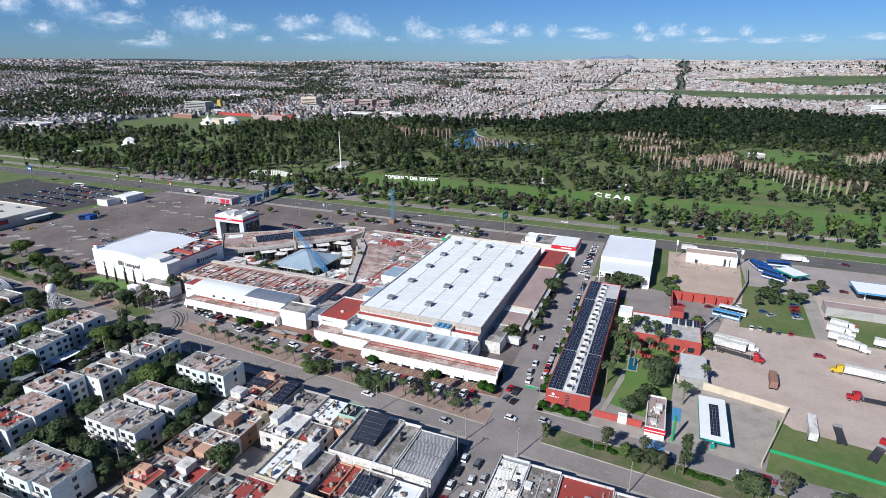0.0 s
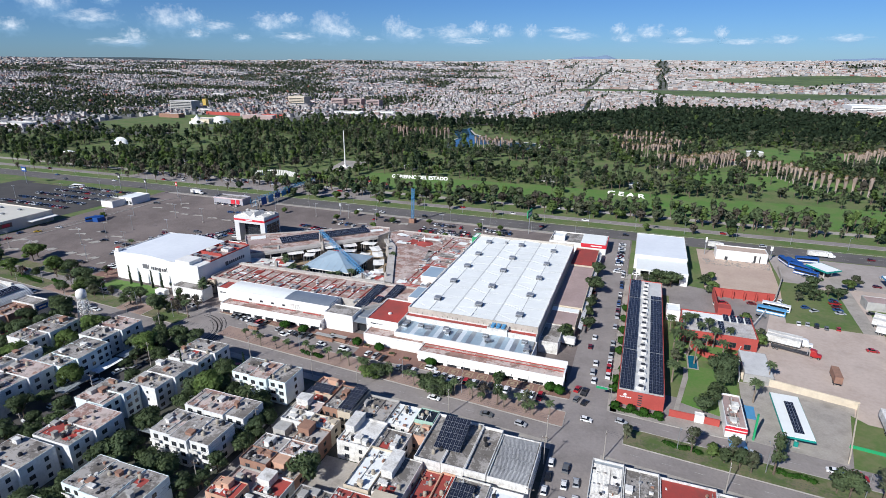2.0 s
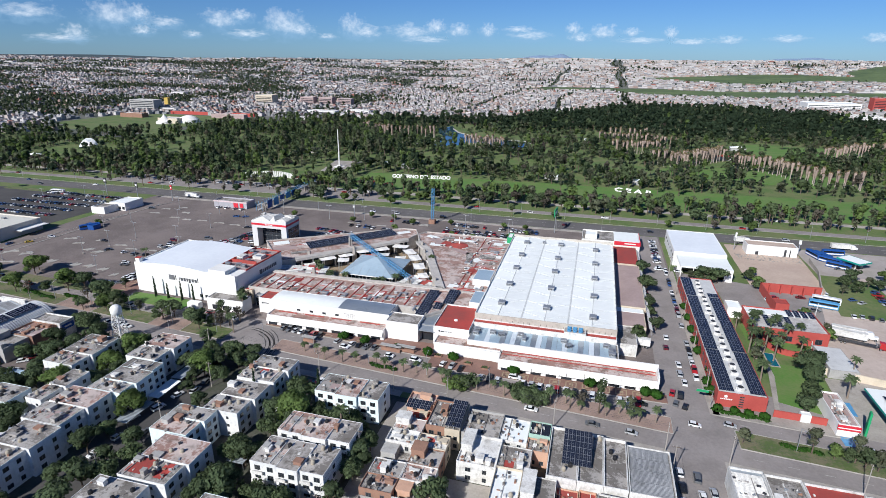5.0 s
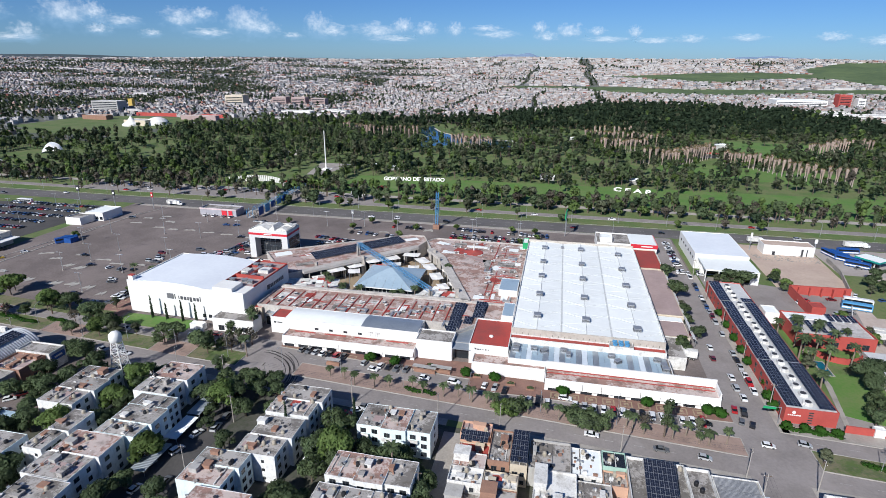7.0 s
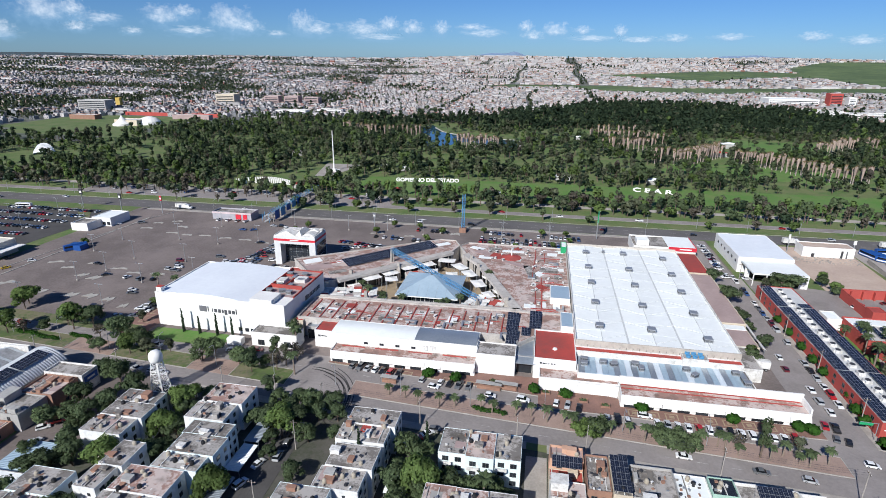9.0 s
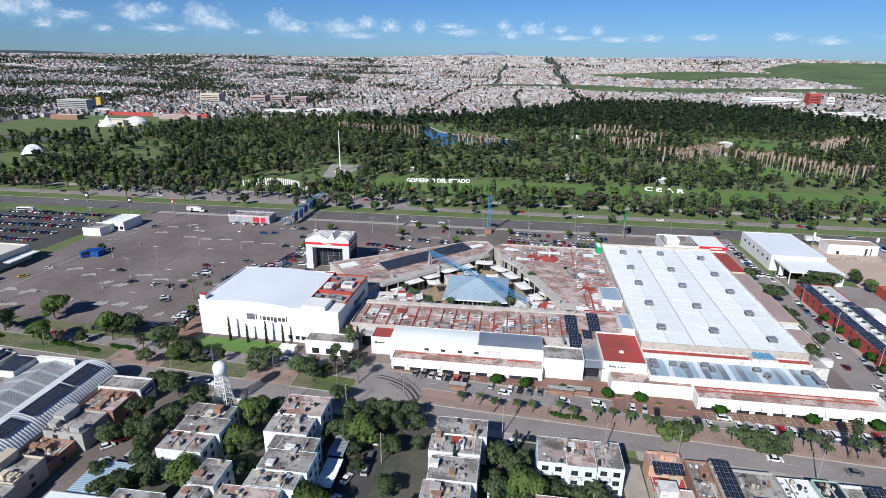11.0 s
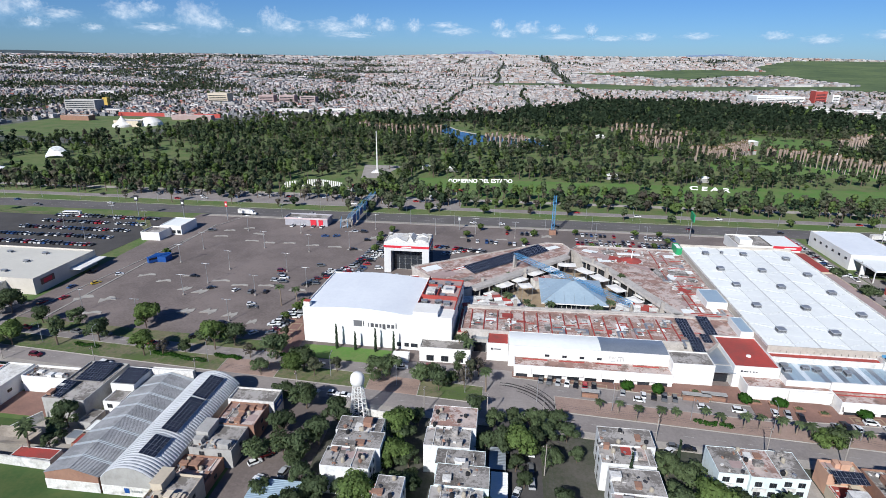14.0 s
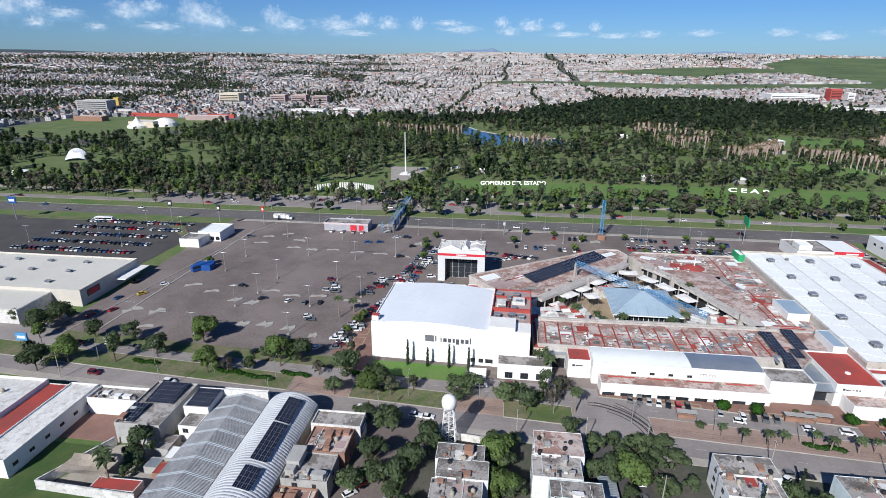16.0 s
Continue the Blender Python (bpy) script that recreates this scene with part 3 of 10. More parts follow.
# far woods: many trees joined, each placed by itself
protos = []
for k in range(9):
    kind = ("round", "tall", "round", "wide", "tall", "round", "tall", "wide", "tall")[k]
    h, s = {"round": (9.5, 4.6), "tall": (15.0, 3.8), "wide": (9.0, 5.8)}[kind]
    V, Q, g, NR = tree_shape(100 + k, h, s, 66, 1.15, kind)
    t = Geo()
    t.tube((0, 0, 0), (0, 0, h * 0.6), 0.32, 0.16, 4, caps=False)
    TV, TQ = geo_quads(t)
    protos.append((V, NR, TV, TQ))

# clearings: centre and radii
LAWNS = [(-337, 443, 16, 14), (-268, 444, 22, 12), (-380, 446, 34, 12), (150, 775, 95, 85), (85, 598, 75, 26), (-245, 760, 88, 78), (-300, 890, 34, 60), (-343, 530, 26, 44), (-560, 520, 40, 18), (-40, 600, 50, 30), (30, 860, 60, 30), (-690, 528, 62, 40), (-800, 790, 80, 70), (-860, 700, 110, 60), (-740, 880, 60, 60), (-480, 590, 40, 16), (-90, 640, 46, 16), (-560, 700, 60, 16), (-760, 600, 80, 16), (-10, 745, 40, 22), (-130, 700, 40, 14), (-400, 800, 50, 16), (-850, 540, 70, 20), (-640, 820, 60, 14), (-440, 540, 36, 14), (-620, 575, 60, 14), (215, 600, 40, 40), (-520, 840, 60, 18), (-180, 600, 40, 20), (-640, 640, 50, 24), (-100, 880, 60, 40), (20, 1000, 60, 24), (110, 560, 60, 16), (10, 560, 40, 14), (-385, 460, 44, 18), (-420, 700, 46, 12)]
rng = np.random.default_rng(7)
wood_V, wood_M, wood_N, wood_T = [], [], [], [[], []]
tn = 0
spots = []
gap = 7.2
for yy in np.arange(446, 1420, gap):
    for xx in np.arange(-1350, 720, gap):
        x, y = xx + rng.uniform(-5, 5), yy + rng.uniform(-5, 5)
        if y > np.interp(x, CITY_X, CITY_Y) + 12 or x < -1.85 * y - 20 or x > max(-246 + 0.66 * y, 0.33 * y) + 40:
            continue
        if any(((x - a) / c) ** 2 + ((y - b) / d) ** 2 < 1 for a, b, c, d in LAWNS) and rng.random() > 0.07:
            continue
        if -304 < x < 262 and y < 507 and rng.random() > 0.025:
            continue
        patch = noise.noise((x * 0.013, y * 0.013, 0.3)) + 0.6 * noise.noise((x * 0.045, y * 0.045, 5.1))
        keep = (0.52 if x < -380 and y < 780 else 0.6) + 0.95 * patch + (0.15 if y < 545 else 0) + (0.3 if y > 840 and x > -480 else 0)
        if rng.random() > keep:
            continue
        spots.append((x, y, patch))
for x, y, patch in spots:
    k = int(rng.integers(9)) if patch < 0.2 else int(rng.choice([1, 4, 6, 8, 0]))
    V, NR, TV, TQ = protos[k]
    V, NR = V.reshape(-1, 4, 3), NR.reshape(-1, 4, 3)
    if y > 760:
        pick = rng.choice(len(V), 34 if y < 1000 else 22, replace=False)
        c = V[pick].mean(1, keepdims=True)
        V, NR = c + (V[pick] - c) * (1.45 if y < 1000 else 1.8), NR[pick]
    s, a = rng.choice((0.55, 0.75, 0.9, 1.0, 1.2)) * rng.uniform(0.85, 1.15), rng.uniform(0, 6.28)
    R = np.array(((math.cos(a), -math.sin(a), 0), (math.sin(a), math.cos(a), 0), (0, 0, 1)))
    S = R * s
    S[2, 2] *= rng.uniform(0.85, 1.15)
    o = np.array((x, y, lift(x, y) - 0.1))
    wood_V.append(V.reshape(-1, 3) @ S.T + o)
    wood_N.append(NR.reshape(-1, 3) @ R.T)
    # kinds of tree grow in groves
    kin = noise.noise((x * 0.02, y * 0.02, 9.7))
    tint = int(rng.choice([0, 1, 2, 3, 4], p=[0.4, 0.26, 0.1, 0.21, 0.03])) if kin < 0.15 else int(rng.choice([0, 2, 3], p=[0.5, 0.25, 0.25]))
    # cloud shadow over the far woods is painted with the deep leaf colour
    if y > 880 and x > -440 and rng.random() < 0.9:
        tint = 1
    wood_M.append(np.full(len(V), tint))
    wood_T[0].append(TV @ S.T + o)
    wood_T[1].append(TQ + tn)
    tn += len(TV)
woods = thing("park_woods", "dense mixed green park trees with sunlit gaps, far ones tinted as cloud-shaded", "woods", kind="stuff")
wood_V = np.concatenate(wood_V)
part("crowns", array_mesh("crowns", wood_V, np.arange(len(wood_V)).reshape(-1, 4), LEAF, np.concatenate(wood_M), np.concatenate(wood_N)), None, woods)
part("trunks", array_mesh("trunks", np.concatenate(wood_T[0]), np.concatenate(wood_T[1]), [BARK]), None, woods)


# palms with bare trunks
def palm_geo(seed, height, fronds, droop=0.5, length=2.6, trunk=0.22):
    r = random.Random(seed)
    t, c = Geo(), Geo()
    lean = (r.uniform(-0.3, 0.3), r.uniform(-0.3, 0.3))
    t.tube((0, 0, -0.1), (lean[0] * 0.4, lean[1] * 0.4, height * 0.5), trunk * 1.25, trunk, 6, caps=False)
    t.tube((lean[0] * 0.4, lean[1] * 0.4, height * 0.5), (lean[0], lean[1], height), trunk, trunk * 0.8, 6)
    for k in range(fronds):
        a = k * 2.399 + r.uniform(-0.2, 0.2)
        up = r.uniform(-0.35, 0.9)
        p, prev = Vector((lean[0], lean[1], height)), None
        w = length * 0.17
        for s in range(4):
            q = p + Vector((math.cos(a), math.sin(a), up - droop * s * 0.75)).normalized() * length / 3.4
            side = Vector((-math.sin(a), math.cos(a), 0)) * w * (1.0, 1.1, 0.8, 0.25)[s]
            if prev is not None:
                c.poly((prev[0] - prev[1], p - side + Vector((0, 0, -0.25 * w)), p, prev[0]))
                c.poly((prev[0], p, p + side + Vector((0, 0, -0.25 * w)), prev[0] + prev[1]))
            prev = (p.copy(), side)
            p = q
    return t, c


grove_T, grove_C, grove_S = Geo(), Geo(), Geo()
rr = random.Random(5)
palm_protos = []
for k in range(4):
    t, c = palm_geo(k, 15.0 + k * 0.8, 14, 0.7, 2.7, 0.4)
    h = 15.0 + k * 0.8
    sk = Geo()
    sk.lathe(((0.42, h * 0.3), (0.75, h * 0.5), (1.05, h * 0.72), (1.5, h * 0.9), (1.2, h * 0.97), (0.3, h)), 7)
    palm_protos.append((t, c, sk))
for line, rows, step in (([(-429, 801), (-373, 757), (-302, 778)], 2, 6.0), ([(-243, 700), (-210, 694), (-187, 709)], 3, 5.5), ([(-74, 803), (27, 768)], 2, 6.0), ([(-64, 711), (-28, 717), (5, 734)], 2, 6.0),
                         ([(-17, 640), (15, 635), (72, 700)], 3, 5.5), ([(69, 656), (98, 629), (112, 595), (127, 572), (163, 563)], 2, 5.6), ([(183, 723), (245, 785), (280, 788)], 2, 7.0), ([(-60, 850), (-5, 838)], 2, 7.0)):
    for (x0, y0), (x1, y1) in zip(line, line[1:]):
        dx, dy = x1 - x0, y1 - y0
        d = math.hypot(dx, dy)
        n = max(2, int(d / step))
        for i in range(n):
            for j in range(rows):
                f = i / n
                px = x0 + dx * f - dy / d * j * 6 + rr.uniform(-0.7, 0.7)
                py = y0 + dy * f + dx / d * j * 6 + rr.uniform(-0.7, 0.7)
                t, c, sk = palm_protos[rr.randrange(4)]
                m = pose(px, py, 0, 0, 0, rr.uniform(0, 360)) @ Matrix.Scale(rr.uniform(0.85, 1.1), 4)
                grove_T.add(t, m)
                grove_C.add(c, m)
                grove_S.add(sk, m)
FROND_DRY = mat("dry_frond", (0.20, 0.135, 0.07), 0.85, (0.11, 0.10, 0.04), 0.4, 2.0, island=0.3)
PALE_BARK = mat("pale_palm_trunk", (0.40, 0.34, 0.30), 0.95, (0.30, 0.25, 0.22), 1.0, 5.0)
SKIRT = mat("hanging_dead_fronds", (0.42, 0.33, 0.28), 0.95, (0.27, 0.20, 0.16), 0.5, 3.0, island=0.2)
grove = thing("palm_grove", "rows of tall park palms with pale skirts and brown crowns", "palms", kind="stuff")
part("crowns", grove_C, FROND_DRY, grove)
part("trunks", grove_T, PALE_BARK, grove)
part("skirts", grove_S, SKIRT, grove, "pale hanging dead fronds")

# ---- the far town ----
WALLS = [mat("town_" + n, c, 0.9, tuple(a * 0.75 for a in c), 0.05, 0.6, island=0.22) for n, c in (
    ("white", (0.50, 0.475, 0.46)), ("cream", (0.41, 0.35, 0.31)), ("peach", (0.39, 0.28, 0.235)), ("grey", (0.235, 0.24, 0.25)), ("red", (0.30, 0.12, 0.09)), ("dark", (0.10, 0.10, 0.10)))]


def boxes_mesh(name, rows):
    """Many house volumes: x, y, z, width, depth, height, yaw, wall slot, roof slot."""
    A = np.array(rows, float)
    c, s = np.cos(A[:, 6]), np.sin(A[:, 6])
    sx, sy = np.array((-1, 1, 1, -1)) * 0.5, np.array((-1, -1, 1, 1)) * 0.5
    X = A[:, 3:4] * sx
    Y = A[:, 4:5] * sy
    wx = A[:, 0:1] + X * c[:, None] - Y * s[:, None]
    wy = A[:, 1:2] + X * s[:, None] + Y * c[:, None]
    lo = np.stack((wx, wy, np.repeat(A[:, 2:3] - 3, 4, 1)), 2)
    hi = np.stack((wx, wy, np.repeat(A[:, 2:3] + A[:, 5:6], 4, 1)), 2)
    V = np.concatenate((lo, hi), 1).reshape(-1, 3)
    F = np.array(((0, 1, 5, 4), (1, 2, 6, 5), (2, 3, 7, 6), (3, 0, 4, 7), (4, 5, 6, 7)))
    Q = (np.arange(len(A))[:, None, None] * 8 + F[None]).reshape(-1, 4)
    mi = np.stack((A[:, 7],) * 4 + (A[:, 8],), 1).reshape(-1)
    return array_mesh(name, V, Q, WALLS, mi)


rng = np.random.default_rng(21)
town, town_trees = [], []


def inside(x, y):
    return -1.85 * y - 60 < x < max(-246 + 0.66 * y, 0.33 * y) + 80


# open ground among the houses, with the fairground: centre and radii
OPEN_GROUND = [(-850, 810, 150, 130), (-700, 900, 60, 60)]
# wooded hollows in the far left of the town: centre and radii
HOLLOWS = [(-2750, 2950, 620, 170), (-2450, 2120, 330, 110), (-1480, 1660, 260, 70), (-1750, 2500, 420, 60), (-900, 2650, 260, 90), (-1250, 3100, 500, 90), (-480, 1780, 60, 40), (-700, 1500, 110, 30), (-1150, 1180, 110, 40), (-1050, 850, 60, 50), (-1300, 900, 120, 40), (-2100, 1500, 240, 50), (-350, 2480, 160, 40)]
bands = ((440, 2000, 11.5, 10.5), (2000, 3300, 18.0, 14.5), (3300, 4850, 34.0, 24.0))
for y0, y1, cw, cd in bands:
    yy = y0
    row = 0
    while yy < y1:
        row += 1
        yy += cd * (1.0 if row % 2 else 1.6)
        for xx in np.arange(-4700, 3000, cw):
            x, y = xx + rng.uniform(-2, 2) + 40 * noise.noise((xx * 0.002, yy * 0.002, 1)), yy + rng.uniform(-1.5, 1.5) + 60 * noise.noise((xx * 0.0015, yy * 0.0015, 8))
            r = math.hypot(x + 120, y)
            if not inside(x, y) or r > 4750 or y < np.interp(x, CITY_X, CITY_Y) + 25 or in_field(x, y) or any(((x - a) / c) ** 2 + ((y - b) / e) ** 2 < 1 for a, b, c, e in OPEN_GROUND):
                continue
            left_ = x < -560 - 0.2 * (y - 1000)
            d = noise.noise((x * 0.0026, y * 0.0026, 2.2)) + 0.5 * noise.noise((x * 0.009, y * 0.009, 6.1)) + (-0.13 if left_ else 0.28)
            hollow = any(((x - a) / c) ** 2 + ((y - b) / e) ** 2 < 1 for a, b, c, e in HOLLOWS)
            avenue_ = -520 < x < 260 and int(xx / cw) % 15 == 0
            if hollow or avenue_ or rng.random() < 0.15 - 0.2 * min(d, 0.3):
                if r < 4200 and rng.random() < (0.9 if hollow else 0.6):
                    town_trees.append((x, y))
                if not hollow or rng.random() < 0.93:
                    continue
            if d < -0.26 and r < 4200:
                town_trees.append((x, y))
                if rng.random() < 0.8:
                    continue
            h = rng.choice([3.2, 5.8, 6.2, 8.6], p=[0.25, 0.4, 0.25, 0.1]) * (1.0 if y < 3300 else 1.3)
            big = rng.random() < (0.014 if left_ else 0.006)
            w, dp = cw * rng.uniform(0.6, 0.95), cd * rng.uniform(0.7, 1.0)
            if big:
                w, dp, h = w * rng.uniform(3, 6), dp * 2, h * 1.2
            wall = int(rng.choice(5, p=[0.32, 0.14, 0.10, 0.40, 0.04] if left_ else [0.54, 0.2, 0.13, 0.11, 0.02]))
            roof = int(rng.choice([0, 1, 3, 4, 2], p=[0.18, 0.12, 0.56, 0.07, 0.07] if left_ else [0.30, 0.14, 0.42, 0.06, 0.08]))
            if big:
                wall, roof = 0, int(rng.choice([0, 0, 3]))
            yaw = 0.25 * noise.noise((x * 0.0006, y * 0.0006, 4)) + rng.normal() * 0.05
            z = lift(x, y)
            town.append((x, y, z, w, dp, h, yaw, wall, roof))
            if y < 1900 and not big:
                if rng.random() < 0.55:
                    town.append((x + rng.uniform(-2.5, 2.5), y + rng.uniform(-2, 2), z, w * 0.4, dp * 0.5, h + 2.3, yaw, wall, roof))
                if y < 1550:
                    for lev in range(int(h / 2.9)):
                        for k in (-0.25, 0.22):
                            town.append((x + w * k, y - dp / 2 - 0.02, z + 3 + 1.0 + lev * 2.8, w * 0.16, 0.12, -1.6, yaw, 5, 5))
far_town = thing("far_town", "countless pale flat-roofed houses covering the distance", "town", kind="stuff")
part("houses", boxes_mesh("houses", town), None, far_town)
tv, tm, t_nr = [], [], []
for n_, (x, y) in enumerate(town_trees):
    V, NR, TV, TQ = protos[n_ % 9]
    k = 15 if y < 2000 else 8
    pick = rng.choice(len(V) // 4, k, replace=False)
    P = V.reshape(-1, 4, 3)[pick]
    c = P.mean(1, keepdims=True)
    P = (c + (P - c) * (2.1 if y < 2000 else 3.0)) * rng.uniform(0.55, 0.95) * (1 if y < 3300 else 1.5)
    tv.append((P + (x, y, lift(x, y))).reshape(-1, 3))
    t_nr.append(NR.reshape(-1, 4, 3)[pick].reshape(-1, 3))
    tm.append(np.full(k, int(rng.choice([0, 1, 1, 3]))))
tv = np.concatenate(tv)
town_green = thing("town_trees", "dark green street trees between the far houses", "trees", kind="stuff")
part("crowns", array_mesh("crowns", tv, np.arange(len(tv)).reshape(-1, 4), LEAF, np.concatenate(tm), np.concatenate(t_nr)), None, town_green)

# low mountains on the skyline, blue distance haze painted into their base colour
MOUNT = mat("haze_blue_mountain", (0.16, 0.22, 0.32), 1.0, (0.13, 0.19, 0.28), 0.002, 0.01)
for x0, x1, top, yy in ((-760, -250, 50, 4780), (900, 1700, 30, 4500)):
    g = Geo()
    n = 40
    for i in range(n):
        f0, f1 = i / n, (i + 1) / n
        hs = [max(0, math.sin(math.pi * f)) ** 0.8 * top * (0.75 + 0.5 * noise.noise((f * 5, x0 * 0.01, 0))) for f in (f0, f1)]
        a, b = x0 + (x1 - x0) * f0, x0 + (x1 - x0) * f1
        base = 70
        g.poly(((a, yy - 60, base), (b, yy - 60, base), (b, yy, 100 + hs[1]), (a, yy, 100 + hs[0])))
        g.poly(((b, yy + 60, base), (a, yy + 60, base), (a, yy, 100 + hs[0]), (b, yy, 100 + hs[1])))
    solid("distant_hill", g, MOUNT, "low mountain on the skyline, coloured haze blue", "mountain", kind="structure")

# ---- building tools ----
def ring(g, x0, y0, x1, y1, z0, z1, t=0.25, m=0):
    """A parapet round a flat roof."""
    g.box(x0, y0, z0, x1, y0 + t, z1, m)
    g.box(x0, y1 - t, z0, x1, y1, z1, m)
    g.box(x0, y0 + t, z0, x0 + t, y1 - t, z1, m)
    g.box(x1 - t, y0 + t, z0, x1, y1 - t, z1, m)


def poly_parapet(g, pts, z0, z1, t=0.35, m=0):
    for (xa, ya), (xb, yb) in zip(pts, pts[1:] + pts[:1]):
        d = math.hypot(xb - xa, yb - ya)
        g.turned((xa + xb) / 2, (ya + yb) / 2, z0, d + t * 0.9, t, z1 - z0, math.degrees(math.atan2(yb - ya, xb - xa)), m)


def block(name, label, category, x0, y0, x1, y1, h, wall, roof, parapet=0.7, t=0.25):
    """A flat-roofed building: walls with a parapet, a roof deck; returns the thing, whose parts are in the block's own frame."""
    ob = thing(name, label, category, pose(x0, y0, 0))
    w, d = x1 - x0, y1 - y0
    g = Geo()
    g.box(0, 0, 0, w, d, h - 0.1)
    ring(g, 0, 0, w, d, h - 0.1, h + parapet, t)
    part("wall", g, wall, ob)
    g = Geo()
    g.box(t, t, h - 0.1, w - t, d - t, h + 0.02)
    part("roof", g, roof, ob)
    return ob


WINDOW_MESH = {}


def window(parent, x, y, z, w, h, face="s", material=None, deep=0.06):
    """A window with frame and pane on a wall that faces s, n, e or w."""
    key = (round(w, 2), round(h, 2), material)
    if key not in WINDOW_MESH:
        f = Geo()
        b = 0.07
        xs_, zs_ = (-w / 2 - b, -w / 2, -0.03, 0.03, w / 2, w / 2 + b), (-b, 0, h, h + b)

        def front(i, j):
            if not (0 <= i < 5 and 0 <= j < 3):
                return 0.0
            return -0.02 if j == 1 and i in (1, 3) else -deep
        for i in range(5):
            for j in range(3):
                d, x0, x1, z0, z1 = front(i, j), xs_[i], xs_[i + 1], zs_[j], zs_[j + 1]
                f.poly(((x0, d, z0), (x1, d, z0), (x1, d, z1), (x0, d, z1)), 1 if d == -0.02 else 0)
                for e, p, q in ((front(i + 1, j), (x1, z0), (x1, z1)), (front(i, j + 1), (x1, z1), (x0, z1)), (front(i - 1, j), (x0, z1), (x0, z0)), (front(i, j - 1), (x0, z0), (x1, z0))):
                    if e > d:
                        f.poly(((p[0], d, p[1]), (p[0], e, p[1]), (q[0], e, q[1]), (q[0], d, q[1])))
        f.weld()
        WINDOW_MESH[key] = f.mesh("window", [FRAME, material or GLASS])
    yaw = {"s": 0, "e": 90, "n": 180, "w": 270}[face]
    return part("window", WINDOW_MESH[key], None, parent, at=pose(x, y, z, 0, 0, yaw))


PANEL_MESH = {}


def solar_array(label, at, nx, ny, pw=1.05, pl=2.0, tilt=8, gap=0.03, legs=0.25, group="solar arrays"):
    """A rack of framed dark panels, tilted up from its lower edge."""
    ob = thing("solar_array", label, "solar panels", at, group)
    c, s = math.cos(radians(tilt)), math.sin(radians(tilt))
    W, L = nx * (pw + gap), ny * (pl + gap)
    lg = Geo()
    if (pw, pl) not in PANEL_MESH:
        g = Geo()
        g.box(0, 0, -0.04, pw, pl, 0.0)
        for k in range(2):
            for q in range(2):
                g.box(0.05 + k * (pw - 0.07) / 2, 0.05 + q * (pl - 0.07) / 2, 0.0, 0.02 + (k + 1) * (pw - 0.07) / 2, 0.02 + (q + 1) * (pl - 0.07) / 2, 0.012, 1, bottom=False)
        PANEL_MESH[(pw, pl)] = g.mesh("panel", [PANEL_EDGE, PANEL])
    for j in range(ny):
        for i in range(nx):
            v0 = j * (pl + gap)
            part("panel", PANEL_MESH[(pw, pl)], None, ob, at=pose(i * (pw + gap), v0 * c, legs + v0 * s + 0.04, tilt, 0, 0))
    for i in range(0, nx + 1, 3):
        for v in (0.1, L - 0.1):
            lg.box(i * (pw + gap) - 0.03, v * c - 0.03, 0, i * (pw + gap) + 0.03, v * c + 0.03, legs + v * s)
    part("rack", lg, METAL, ob)
    return ob


def roof_unit_proto(name, label, w, d, h, material=METAL):
    ob = thing(name, label, "roof unit", group=name + "s")
    g = Geo()
    g.box(-w / 2, -d / 2, 0, w / 2, d / 2, h * 0.25)
    g.box(-w / 2 + 0.1, -d / 2 + 0.1, h * 0.25, w / 2 - 0.1, d / 2 - 0.1, h * 0.85)
    g.box(-w / 2, -d / 2, h * 0.85, w / 2, d / 2, h)
    casing = part("body", g, material, ob)
    g = Geo()
    for k in range(4):
        z = h * (0.32 + 0.13 * k)
        g.box(-w / 2 + 0.04, -d / 2 + 0.05, z, w / 2 - 0.04, d / 2 - 0.05, z + h * 0.05)
    part("louvres", g, DARK, casing)
    return ob


def put_first(proto, places):
    """Places a prototype at the first pose and copies of it at the others."""
    out = [proto]
    proto.matrix_basis = places[0]
    for m in places[1:]:
        out.append(copy_thing(proto, m))
    return out


# ---- big white hall ----
WX0, WX1, WY0, WY1, WZ = -121.4, -64.2, 195.2, 306.0, 11.0
SEAM = mat("dusty_roof_seam", (0.60, 0.61, 0.60), 0.7, (0.48, 0.49, 0.48), 0.3, 2.0)
hall = thing("market_hall", "huge white sheet-roofed market hall with stained concrete walls", "building", pose(WX0, WY0, 0))
W, D = WX1 - WX0, WY1 - WY0
g = Geo()
g.box(0, 0, 0, W, D, WZ - 0.6)
g.box(0, 0, WZ - 0.6, W, 0.3, WZ + 0.25)
g.box(0, D - 0.3, WZ - 0.6, W, D, WZ + 1.0)
part("wall", g, mat("stained_hall_wall", (0.50, 0.46, 0.40), 0.9, (0.40, 0.36, 0.31), 0.15, 1.5, 0.6, dirt=0.3), hall)
for x0 in (0, W - 0.3):
    g = Geo()
    g.box(x0, 0.3, WZ - 0.6, x0 + 0.3, D - 0.3, WZ + 0.2)
    part("side_coping", g, WHITE_OLD, hall)
bays = 6
